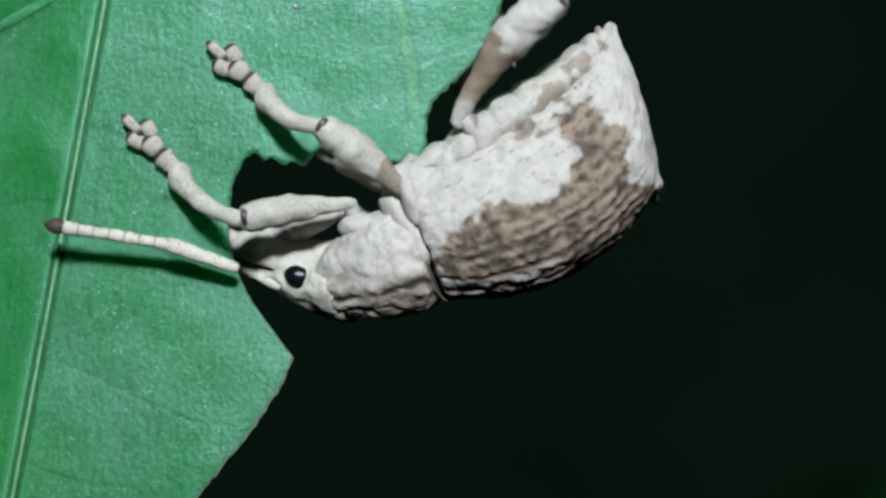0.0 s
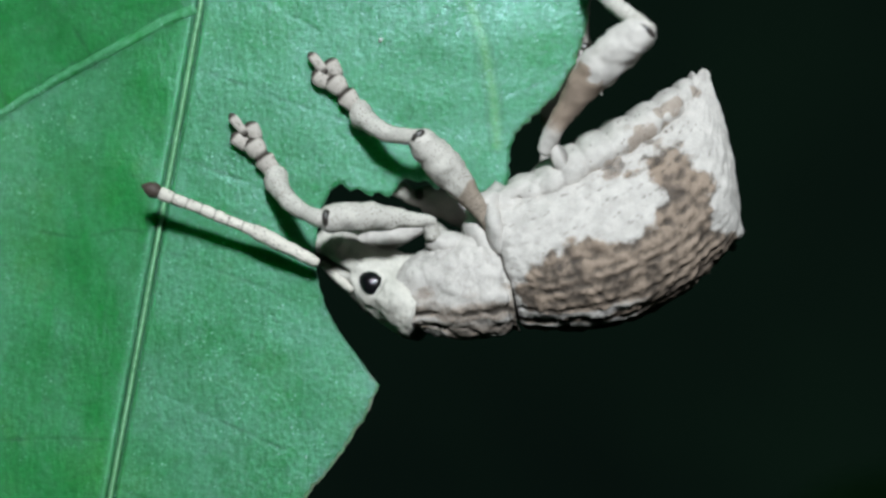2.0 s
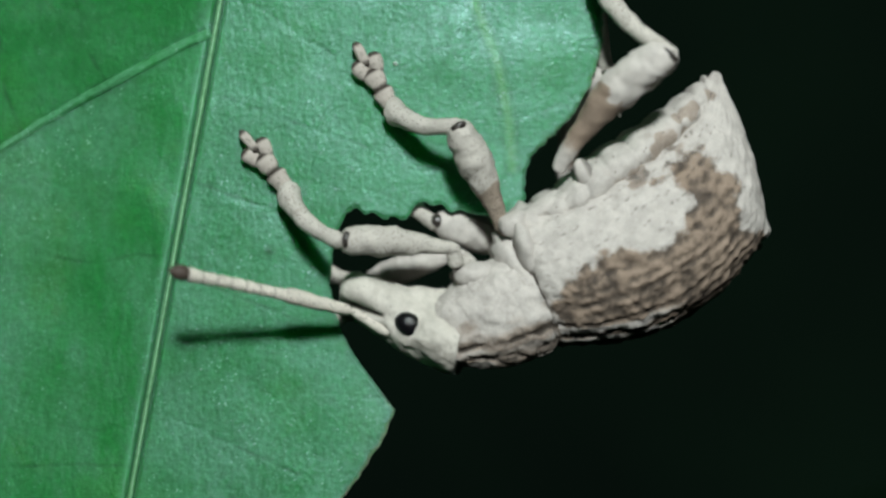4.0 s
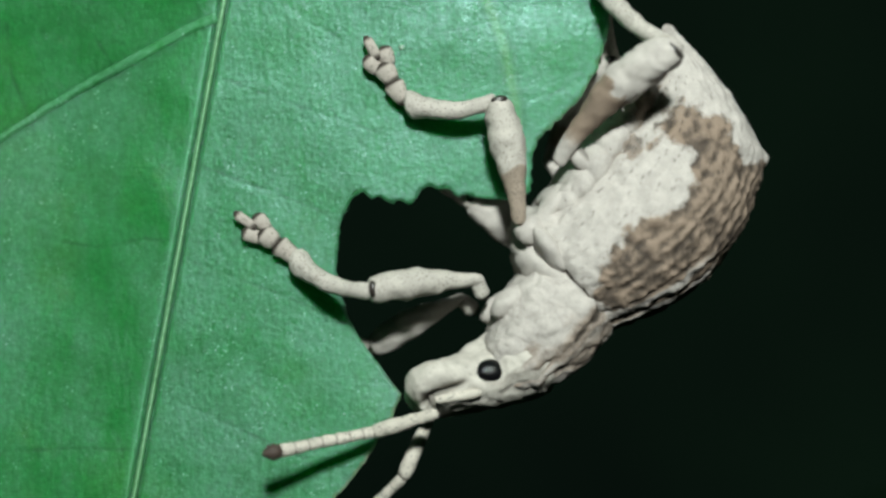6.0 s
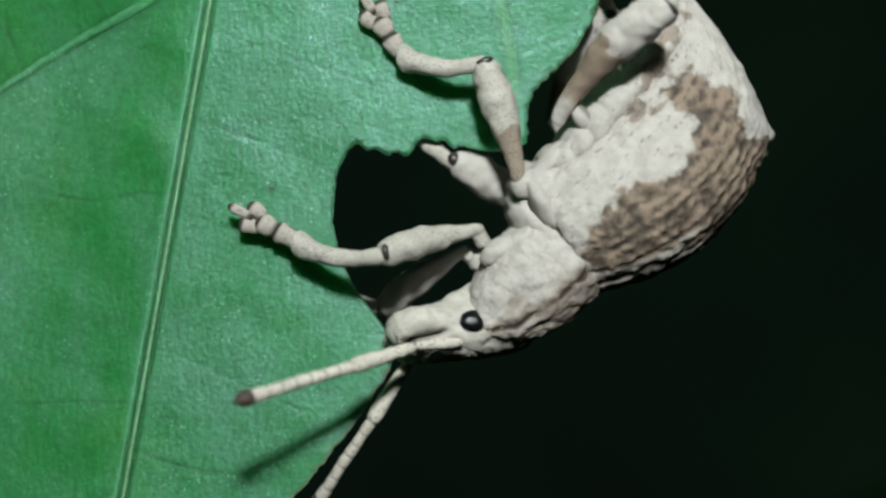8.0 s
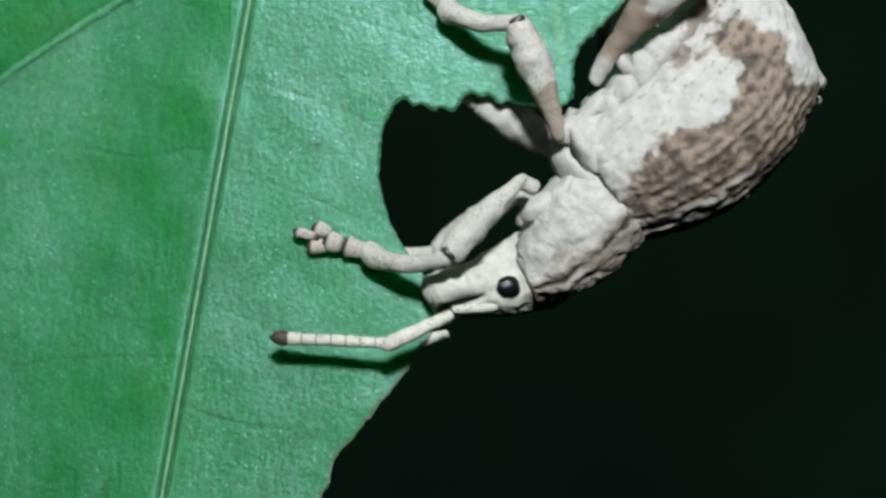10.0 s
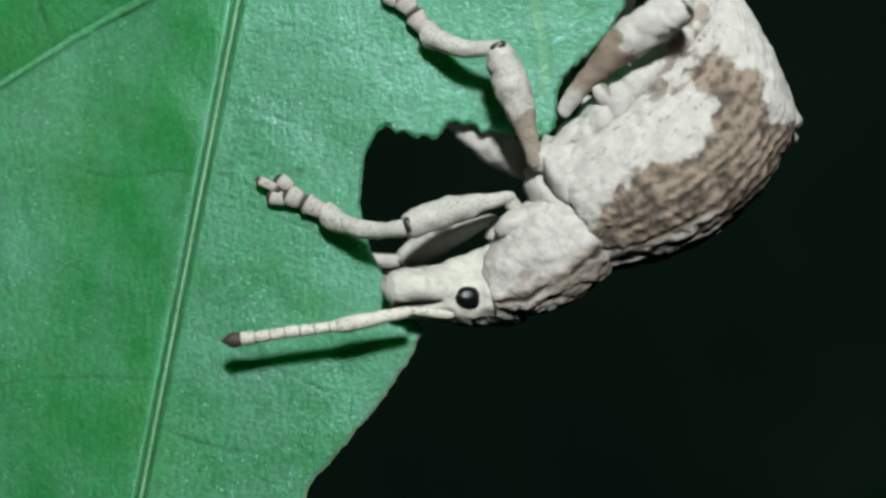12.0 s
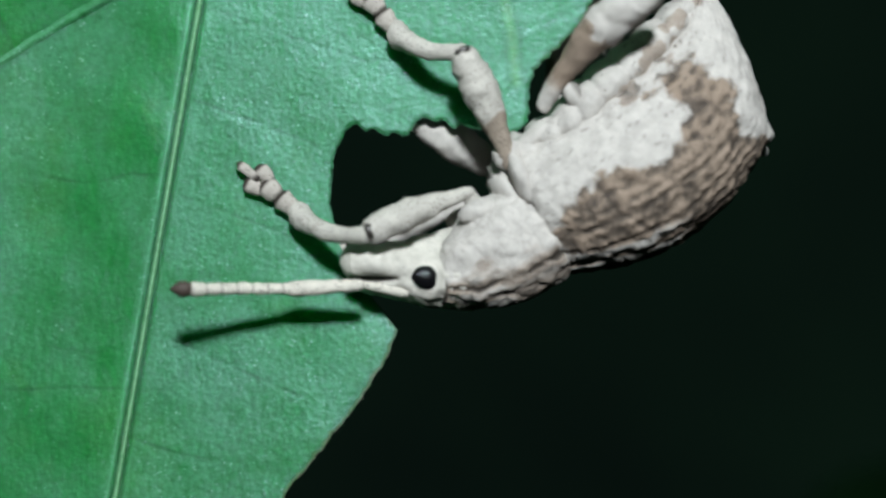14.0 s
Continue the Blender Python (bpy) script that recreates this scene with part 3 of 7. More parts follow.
def build_chest(weevil):
    st = local([(772, 600, 798, 520, 48), (797, 616, 823, 501, 63), (838, 632, 852, 482, 79), (891, 649, 895, 463, 96),
                (945, 649, 932, 458, 103), (982, 642, 962, 462, 100), (1004, 625, 986, 488, 86)], CHEST_AT)
    p, n, s, th = loft(st, 220, 240, 2.35)
    S, T = np.meshgrid(s, th, indexing="ij")
    back = np.minimum(T, 2 * np.pi - T)
    wob = fbm(p * np.array((0.6, 1.2, 1.2)), 1.5, 3)
    gap = cracks(p * np.array((0.6, 1.15, 1.15)) + 0.35 * fbm(p, 1.4, 3)[..., None], 1.15)
    plate = smooth01(gap, 0.0, 0.6)
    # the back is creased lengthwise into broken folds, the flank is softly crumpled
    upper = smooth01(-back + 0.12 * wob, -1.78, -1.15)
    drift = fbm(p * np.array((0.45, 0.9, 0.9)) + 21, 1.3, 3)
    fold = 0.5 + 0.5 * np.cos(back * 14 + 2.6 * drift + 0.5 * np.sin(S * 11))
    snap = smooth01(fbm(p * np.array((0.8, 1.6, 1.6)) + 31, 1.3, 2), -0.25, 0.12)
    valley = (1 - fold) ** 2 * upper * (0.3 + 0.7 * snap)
    rim = np.exp(-((S - 0.955) / 0.018) ** 2)
    lift = (0.05 * plate - 0.10 * valley + 0.09 * fbm(p + 3, 0.9, 2) + 0.05 * fbm(p + 41, 2.4, 3)) * smooth01(S, 0, 0.06) * smooth01(-S, -0.95, -0.9)
    lift = lift + rim * (0.10 + 0.14 * smooth01(-back, -0.7, -0.2))
    q = p + n * lift[..., None]
    cover = np.clip(upper * (0.56 + 0.35 * (1 - fold) + 0.45 * fbm(p * np.array((0.5, 1.2, 1.2)) + 51, 1.3, 3)) * (1 - 0.35 * smooth01(-back, -0.5, -0.3)) + 0.5 * upper * rim + 0.06 * wob, 0, 0.64)
    # painted shade in the folds, behind the rear rim and at the neck
    crease_shade = np.maximum(0.95 * smooth01(valley, 0.38, 0.88), 0.16 * (1 - smooth01(gap, 0.0, 0.07)))
    crease_shade = np.maximum(crease_shade, 0.85 * smooth01(S, 0.958, 0.968))
    crease_shade = np.maximum(crease_shade, 0.8 * upper * (1 - smooth01(S, 0.02, 0.05)))
    crease_shade = np.maximum(crease_shade, 0.7 * np.exp(-((S - 0.915) / 0.010) ** 2) * upper)
    chest = part("pronotum", mesh_of("pronotum", *skin(q), M_SCALES, True, {"cover": cover.ravel(), "pit": crease_shade.ravel(), "hill": np.clip(0.45 + 0.5 * plate, 0, 1).ravel()}), weevil,
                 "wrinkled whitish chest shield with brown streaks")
    for side in (-1, 1):
        u, v = np.meshgrid(np.linspace(0.1, np.pi - 0.1, 16), np.linspace(0, 2 * np.pi, 24, endpoint=False), indexing="ij")
        c = np.stack([np.sin(u) * np.cos(v) * 38, np.sin(u) * np.sin(v) * 26, np.cos(u) * 22], -1) * PX
        c *= (1 + 0.12 * fbm(c, 2.4, 3))[..., None]
        c += np.array(((886 - CHEST_AT[0]) * PX, side * 0.8, (CHEST_AT[1] - 478) * PX))
        part("coxa", mesh_of("coxa", *skin(c), M_SCALES), chest)
    return chest


def build_head(weevil):
    st = [(a, -b, c, -d, w) for a, b, c, d, w in ((104, 52, 84, -80, 80), (66, 57, 50, -86, 86), (22, 54, 14, -74, 70), (-18, 48, -22, -64, 63),
          (-55, 41, -57, -54, 65), (-80, 37, -83, -51, 69), (-101, 33, -106, -49, 72), (-117, 28, -122, -46, 70), (-129, 18, -133, -37, 58))]
    p, n, s, th = loft(st, 150, 160, 2.4)
    p[..., 1] *= 1 - 0.56 * smooth01(p[..., 2] / PX, 2, 56) * smooth01(p[..., 0] / PX, -60, 10)      # narrower under the cheeks, broad at the mouth
    X, Z = p[..., 0] / PX, p[..., 2] / PX
    wob = fbm(p, 1.6, 3)
    # the groove in which the feeler's first joint lies, on both cheeks
    groove = np.exp(-((Z + 7 - 0.15 * (X + 45)) / (4 + 6 * smooth01(-X, 45, 100))) ** 2) * smooth01(-X, 36, 60) * smooth01(X, -134, -122) * smooth01(np.abs(p[..., 1]), 0.45, 0.7)
    ring = np.exp(-((np.hypot(X, Z) - 33) / 9) ** 2) * smooth01(np.abs(p[..., 1]), 0.5, 0.8)
    lift = 0.07 * wob - 0.36 * groove + 0.05 * ring + 0.022 * fbm(p + 2, 4.0, 3)
    lift = lift + 0.24 * np.exp(-((X + 85) / 42) ** 2 - ((Z - 22 + 0.06 * (X + 80)) / 22) ** 2) * (1 + 0.8 * fbm(p + 9, 1.5, 2))
    q = p + n * lift[..., None]
    cover = smooth01(0.5 * np.exp(-((Z + 30) / 18) ** 2) + 0.5 * smooth01(X, -20, 60) * smooth01(-Z, 0, 30) + 0.6 * wob, 0.2, 0.8) * 0.42
    # the groove's shade painted dark, plus scattered punctures
    pit = np.clip(groove * 0.8, 0, 0.7) + 0.35 * pits_on(q, 0.7, 0.025, 8, 1.0, 1.3).reshape(groove.shape)
    head = part("head", mesh_of("head", *skin(q), M_HEAD, True, {"cover": cover.ravel(), "pit": np.clip(pit, 0, 1).ravel()}), weevil,
                "cream head with a short blunt snout")
    for side in (-1, 1):
        u, v = np.meshgrid(np.linspace(0.05, np.pi - 0.05, 24), np.linspace(0, 2 * np.pi, 32, endpoint=False), indexing="ij")
        ex = np.sin(u) * np.cos(v)
        e = np.stack([ex * 24, np.sin(u) * np.sin(v) * 13, np.cos(u) * 20 * (1 + 0.14 * ex) - 2 * ex], -1) * PX
        e += np.array((0, side * 1.08, -2 * PX))
        part("eye", mesh_of("eye", *skin(e), M_EYE), head, "glossy black oval eye")
        g = tube([(0, 6), (20, 9), (60, 8), (78, 6)], 24, 16)
        sc = part("scape", mesh_of("scape", *skin(g), M_FEELER, True, {"cover": np.zeros(g.size // 3), "pit": np.zeros(g.size // 3)}), head)
        sc.matrix_local = Matrix.Translation(Vector((-25 * PX, side * 0.92, -30 * PX)) * MM) @ pose(0, 0, 0, 0, 0, 180) @ pose(0, 0, 0, 0, -9)
        lobe = tube([(0, 4), (7, 18), (18, 25), (30, 22), (38, 6)], 24, 20, 1.0)
        lb = part("snout_lobe", mesh_of("snout_lobe", *skin(lobe), M_HEAD, True,
                                        {"cover": np.zeros(lobe.size // 3), "pit": np.zeros(lobe.size // 3)}), head)
        lb.matrix_local = Matrix.Translation(Vector((-104 * PX, side * 0.55, 19 * PX)) * MM) @ pose(0, 0, 0, 0, 0, 180)
    for side in (-1, 1):
        jaw = tube([(0, 3), (6, 10), (18, 12), (30, 8), (38, 3)], 20, 18, 0.8)
        j = part("mandible", mesh_of("mandible", *skin(jaw), M_JOINT), head, "dark biting jaw")
        j.matrix_local = Matrix.Translation(Vector((-98 * PX, side * 0.25, 32 * PX)) * MM) @ pose(0, 0, 0, 0, 0, 180) @ pose(0, 0, 0, 0, -22)
    return head


def limb(name, profile, weevil, mat, seed, seams=False, flat=1.0, bend=0.0, brown=None, label="", along=70, sway=0.0):
    p = tube(profile, along, 32, flat, sway, bend, seed)
    X = p[..., 0] / PX
    cover = np.clip(0.10 + 0.25 * fbm(p + seed, 1.5, 3), 0, 1)
    if brown:
        cover = np.maximum(cover, 0.95 * smooth01(X + 14 * fbm(p + seed, 2.0, 2), brown[0] - 30, brown[0] + 45) * smooth01(-X + 22 * fbm(p + seed + 7, 1.6, 3), -brown[1] - 16, -brown[1] + 6))
    ends = np.maximum(smooth01(-X, -X.min() - 13, -X.min() - 4), smooth01(X, X.max() - 11, X.max() - 5)).ravel()
    pit = 1.0 * ends if seams else np.zeros(p.size // 3)
    return part(name, mesh_of(name, *skin(p), mat, True, {"cover": cover.ravel(), "pit": pit, "hill": np.full(p.size // 3, 0.7)}), weevil, label)


def build_leg(weevil, which, seed, far_side=False):
    size = {"front": (188, 150, 1.0) if far_side else (198, 172, 1.0), "middle": (210, 152, 1.0), "hind": (270, 240, 1.15)}[which]
    fl, tl, k = size
    prof = [(-6, 5), (4, 12), (fl * 0.25, 17 * k), (fl * 0.5, 27 * k), (fl * 0.72, 31 * k), (fl * 0.88, 26 * k), (fl - 4, 20 * k), (fl + 6, 8)]
    if which == "front":
        prof = [(-6, 5), (4, 10), (fl * 0.2, 14), (fl * 0.45, 23), (fl * 0.7, 26), (fl * 0.88, 24), (fl - 4, 21), (fl + 6, 9)]
    if which == "middle" and far_side:
        prof = [(-6, 6), (4, 14), (fl * 0.2, 20), (fl * 0.45, 31), (fl * 0.7, 34), (fl * 0.88, 28), (fl - 6, 20), (fl + 6, 9)]
    if which == "hind":
        prof = [(-6, 6), (4, 14), (fl * 0.2, 17), (fl * 0.4, 24), (fl * 0.62, 33), (fl * 0.85, 33), (fl - 6, 26), (fl + 8, 10)]
    brown = {"front": None, "middle": (-20, fl * (0.06 if far_side else 0.42)), "hind": (36, fl * (0.35 if far_side else 0.55))}[which]
    femur = limb("femur", prof, weevil, M_SCALES if which == "hind" or far_side else M_LIMB, seed, False, 0.95, -5, brown, "", 90, 20 if which == "hind" else -5)
    if which == "front":
        bend = limb("trochanter", [(-10, 5), (0, 12), (12, 14), (24, 14), (34, 7)], femur, M_LIMB, seed + 6, True, 1.0, 0, None, "", 30)
        bend.location = Vector((4, 4, -3)) * PX * MM
        bend.rotation_euler = (0, radians(16), radians(112))
    if which == "hind":
        tooth = tube([(-6, 8), (6, 7), (18, 4.5), (30, 1)], 16, 14)
        spur = part("femur_tooth", mesh_of("femur_tooth", *skin(tooth), M_SCALES), femur, "small pale tooth under the thigh")
        spur.location = Vector((fl * 0.56, 12, -2)) * PX * MM
        spur.rotation_euler = (0, 0, radians(-118))
    cap = tube([(-12, 2), (-8, 6 * k), (0, 8 * k), (6, 6 * k), (9, 2)], 16, 18, 0.8)
    joint = part("knee", mesh_of("knee", *skin(cap), M_JOINT), femur, "dark bare knee joint")
    joint.location = Vector((fl - 1, -3, 13)) * PX * MM
    joint.scale = (0.75, 1.8, 1.0)
    if far_side:
        joint.scale = (1.7, 1.7, 1.7)
        joint.location = Vector((fl - 4, 0, 9)) * PX * MM
    tibia = limb("tibia", [(-8, 6), (0, 14), (tl * 0.2, 14), (tl * 0.5, 16), (tl * 0.75, 18), (tl - 14, 23), (tl - 3, 21), (tl + 4, 8)], weevil, M_LIMB, seed + 1, False, 0.95, 5, None, "", 70, 17)
    # foot: two joints, a split pair of pads and the claw joint
    foot = limb("tarsus", [(-6, 8), (2, 13), (20, 17), (34, 18), (42, 10)], weevil, M_FOOT, seed + 2, True, 0.75, 0, None, "", 34)
    for name, x, y, lean, prof in (("tarsus_joint", 40, 0, 0, [(-5, 8), (4, 14), (17, 18), (29, 18), (37, 10)]),
                                   ("tarsus_pad", 64, 11, 9, [(-4, 6), (8, 11), (20, 14.5), (32, 13), (39, 5)]),
                                   ("tarsus_pad", 64, -11, -9, [(-4, 6), (8, 11), (20, 14.5), (32, 13), (39, 5)]),
                                   ("claw_joint", 88, 0, 0, [(-4, 5), (8, 8), (24, 9), (36, 8), (44, 3)])):
        ob = limb(name, prof, foot, M_FOOT, seed + 3 + len(name), True, 0.7, 0, (36, 60) if name == "claw_joint" else None, "", 22)
        ob.location = Vector((x, y, 6 if name == "claw_joint" else 0)) * PX * MM
        ob.rotation_euler = (0, 0, radians(lean))
    return femur, tibia, foot


def build_antenna(weevil, seed):
    first = limb("antenna_base", [(-4, 5), (4, 9), (40, 11), (90, 13.5), (118, 12), (128, 6)], weevil, M_FEELER, seed, False, 1.0, 0)
    rings = []
    for i in range(7):
        a, b = i * 25, (i + 1) * 25
        r = 9.5 if i < 6 else 11
        rings += [(a + 1, r * 0.9), (a + 4, r), (b - 4, r * 1.04), (b - 1, r * 0.92)]
    p = tube(rings, 150, 20, 1.0)
    X = p[..., 0] / PX
    gap = np.exp(-((np.mod(X + 12.5, 25) - 12.5) / 1.6) ** 2) * 0.5
    tip = part("antenna_tip", mesh_of("antenna_tip", *skin(p), M_FEELER, True, {"cover": np.zeros(p.size // 3), "pit": gap.ravel()}), weevil,
               "ringed pale feeler with a dark club")
    club = tube([(-4, 4), (2, 11), (14, 13), (22, 10), (32, 2)], 24, 18)
    part("club", mesh_of("club", *skin(club), M_CLUB), tip, "dark brown club").location = Vector((174 * PX * MM, 0, 0))
    return first, tip


def build_weevil():
    weevil = tagged(new("weevil"), "chalky white and brown weevil clinging to the bitten leaf edge", "weevil")
    build_rump(weevil)
    chest = build_chest(weevil)
    head = build_head(weevil)
    near = {w: build_leg(weevil, w, 10 * i + 1) for i, w in enumerate(("front", "middle", "hind"))}
    far = {w: build_leg(weevil, w, 10 * i + 51, True) for i, w in enumerate(("front", "middle", "hind"))}
    return weevil, chest, head, near, far, build_antenna(weevil, 91), build_antenna(weevil, 95)


# ---- setting ----
def build_setting():
    n = 60
    verts, faces = [], []
    for i in range(n):
        for j in range(n):
            x, y = (i / (n - 1) - 0.5) * 6000, (j / (n - 1) - 0.5) * 6000
            verts.append((x, y, 20 * noise.noise(Vector((x / 300, y / 300, 0)))))
    for i in range(n - 1):
        for j in range(n - 1):
            a = i * n + j
            faces.append((a, a + n, a + n + 1, a + 1))
    tagged(new("ground", mesh_of("ground", verts, faces, M_GROUND)), "dark leaf litter on the night ground", "ground", kind="structure")
    ring = 64
    verts = [(1400 * math.cos(2 * math.pi * i / ring), 1400 * math.sin(2 * math.pi * i / ring), z) for z in (-30, 700, 1500, 2600) for i in range(ring)]
    faces = [(k * ring + i, k * ring + (i + 1) % ring, (k + 1) * ring + (i + 1) % ring, (k + 1) * ring + i) for k in range(3) for i in range(ring)]
    # a ring that glows faintly by itself, in place of dark distance
    tagged(new("backdrop", mesh_of("backdrop", verts, faces, M_NIGHT)), "faintly glowing green-black night backdrop all round", "backdrop", kind="structure")


def build_shrub():
    """The shrub behind: one upright stem on the ground, twigs and dark leaves, seen only as a dim blur."""
    shrub = tagged(new("shrub"), "dim green shrub standing in the dark behind", "shrub")

    def rod(name, points, r0, r1, label=""):
        c = spline(points, np.linspace(0, 1, 30))
        r = np.linspace(r0, r1, 30)
        p = np.empty((30, 10, 3))
        d = np.gradient(c, axis=0)
        for i in range(30):
            t = Vector(d[i]).normalized()
            a = t.orthogonal().normalized()
            b = t.cross(a)
            for j in range(10):
                w = 2 * math.pi * j / 10
                p[i, j] = c[i] + np.array(a * math.cos(w) + b * math.sin(w)) * r[i]
        return part(name, mesh_of(name, *skin(p), M_DARK_LEAF), shrub, label)

    rod("stem", [(-40, 95, -5), (-26, 98, 200), (-42, 92, 420), (-40, 90, 652), (-20, 100, 760)], 7, 3)
    spots = [((-41, 92, 430), (112, 262, 478), (0.48, 0.05, 0.8)), ((-41, 92, 400), (196, 305, 440), (0.5, 0.1, 0.85)),
             ((-40, 92, 380), (150, 330, 380), (0.9, 0.3, 0.5)), ((-41, 92, 350), (60, 360, 400), (0.8, -0.1, 0.35))]
    rnd = random.Random(12)
    for _ in range(9):
        spots.append(((-40, 92, rnd.uniform(300, 440)), (rnd.uniform(-40, 240), rnd.uniform(210, 320), rnd.uniform(420, 530)),
                      (rnd.uniform(0.2, 0.9), rnd.uniform(-0.2, 0.3), rnd.uniform(-0.2, 0.8))))
    for base, tip, way in spots:
        rod("twig", [base, tuple((a * 0.5 + b * 0.5) - 8 for a, b in zip(base, tip)), tip], 1.6, 0.9)
        verts, faces = [], []
        for i in range(13):
            for j in range(7):
                a, b = i / 12, (j / 6 - 0.5) * 2
                w = 26 * math.sin(math.pi * a ** 0.8) + 0.4
                verts.append((a * 95, b * w, 8 * math.sin(math.pi * a) - 10 * a * a - 5 * abs(b) * (1 - a)))
        for i in range(12):
            for j in range(6):
                k = i * 7 + j
                faces.append((k, k + 7, k + 8, k + 1))
        m = [(x, y, z - 0.4) for x, y, z in verts]
        n = len(verts)
        rim = [k * 7 for k in range(13)] + [84 + j for j in range(1, 7)] + [k * 7 + 6 for k in range(11, -1, -1)] + [j for j in range(5, 0, -1)]
        faces = faces + [tuple(k + n for k in f[::-1]) for f in faces] + [(rim[k], rim[(k + 1) % len(rim)], rim[(k + 1) % len(rim)] + n, rim[k] + n) for k in range(len(rim))]
        ob = part("dark_leaf", mesh_of("dark_leaf", verts + m, faces, M_DARK_LEAF), shrub)
        x = Vector(way).normalized()
        z = (Vector((0, -1, 0.35)) - x * x.dot(Vector((0, -1, 0.35)))).normalized()
        ob.matrix_local = Matrix.Translation(Vector(tip) * MM) @ Matrix((x, z.cross(x), z)).transposed().to_4x4()
    return shrub


def build_dew():
    m, nt, b = material("dew_water", 0.16, 1.0)
    b.inputs["Transmission Weight"].default_value = 0.7
    b.inputs["Base Color"].default_value = (0.8, 0.9, 0.85, 1)
    b.inputs["IOR"].default_value = 1.33
    u, v = np.meshgrid(np.linspace(0.1, np.pi - 0.1, 14), np.linspace(0, 2 * np.pi, 20, endpoint=False), indexing="ij")
    q = np.stack([np.sin(u) * np.cos(v) * 4.5, np.cos(u) * 3.5, np.sin(u) * np.sin(v) * 4.5], -1) * PX
    dew = tagged(new("dew_drop", mesh_of("dew_drop", *skin(q), m)), "tiny clear dew drop on the green leaf", "dew drop")
    x, y, z = set_out(np.array([706.0]), np.array([66.0]), leaf_height(np.array([706.0]), np.array([66.0])))
    dew.location = mm(x[0], y[0] - 0.05, z[0])


leaf = build_leaf()
build_dew()
weevil, chest, head, near, far, near_antenna, far_antenna = build_weevil()
build_setting()
build_shrub()

BODY_ROWS = [
    (0, pose_mm(3.374, 0.000, -2.181, 8.87, 0.0)),
    (0.5, pose_mm(3.249, 0.000, -2.083, 6.62, 0.0)),
    (1, pose_mm(3.282, 0.000, -2.067, 5.51, 0.0)),
    (1.5, pose_mm(3.148, 0.000, -2.133, 4.31, 0.0)),
    (2, pose_mm(3.093, 0.000, -2.186, 4.05, 0.0)),
    (2.5, pose_mm(3.077, 0.000, -2.034, 1.37, 0.0)),
    (3, pose_mm(3.012, 0.000, -2.029, 0.26, 0.0)),
    (3.2, pose_mm(3.012, 0.000, -2.029, 0.26, 0.0)),
    (3.5, pose_mm(3.129, 0.000, -2.022, 1.71, 0.4)),
    (3.8, pose_mm(3.431, 0.000, -2.003, 5.45, 1.4)),
    (4.1, pose_mm(3.843, 0.000, -1.977, 10.56, 2.8)),
    (4.4, pose_mm(4.293, 0.000, -1.948, 16.13, 4.2)),
    (4.7, pose_mm(4.705, 0.000, -1.922, 21.24, 5.6)),
    (5, pose_mm(5.007, 0.000, -1.903, 24.98, 6.6)),
    (5.3, pose_mm(5.124, 0.000, -1.896, 26.43, 7.0)),
    (5.4, pose_mm(5.124, 0.000, -1.896, 26.43, 7.0)),
    (5.5, pose_mm(5.124, 0.000, -1.896, 26.43, 7.0)),
    (6, pose_mm(4.973, 0.000, -2.096, 27.15, 7.0)),
    (6.5, pose_mm(5.138, 0.000, -2.521, 24.45, 7.0)),
    (7, pose_mm(4.622, 0.000, -2.530, 20.86, 7.0)),
    (7.1, pose_mm(4.622, 0.000, -2.530, 20.86, 7.0)),
    (7.2, pose_mm(4.622, 0.000, -2.530, 20.86, 7.0)),
    (7.5, pose_mm(4.634, 0.000, -2.513, 20.97, 6.6)),
    (7.8, pose_mm(4.664, 0.000, -2.468, 21.24, 5.6)),
    (8.1, pose_mm(4.706, 0.000, -2.407, 21.62, 4.2)),
    (8.4, pose_mm(4.751, 0.000, -2.340, 22.04, 2.8)),
    (8.7, pose_mm(4.793, 0.000, -2.279, 22.42, 1.4)),
    (9, pose_mm(4.823, 0.000, -2.234, 22.69, 0.4)),
    (9.3, pose_mm(4.835, 0.000, -2.217, 22.80, 0.0)),
    (9.4, pose_mm(4.835, 0.000, -2.217, 22.80, 0.0)),
    (9.5, pose_mm(4.835, 0.000, -2.217, 22.80, 0.0)),
    (10, pose_mm(4.630, 0.000, -2.179, 20.96, 0.0)),
    (10.25, pose_mm(4.655, 0.000, -2.156, 21.42, 0.0)),
    (10.5, pose_mm(4.679, 0.000, -2.134, 21.88, 0.0)),
    (11, pose_mm(4.659, 0.000, -2.143, 20.77, 0.0)),
    (11.25, pose_mm(4.506, 0.000, -2.155, 19.64, 0.0)),
    (11.5, pose_mm(4.353, 0.000, -2.168, 18.51, 0.0)),
    (12, pose_mm(4.311, 0.000, -2.127, 19.49, 0.0)),
    (12.5, pose_mm(4.141, 0.000, -2.177, 17.95, 0.0)),
    (13, pose_mm(3.997, 0.000, -2.269, 16.84, 0.0)),
    (13.5, pose_mm(3.898, 0.000, -2.186, 16.56, 0.0)),
    (14, pose_mm(3.790, 0.000, -2.346, 14.34, 0.0)),
]
BODY = dict(BODY_ROWS)


def on_body(rows):
    """Rows in the leaf's space turned into the weevil's own space."""
    return [(t, BODY[t].inverted() @ m) for t, m in rows]


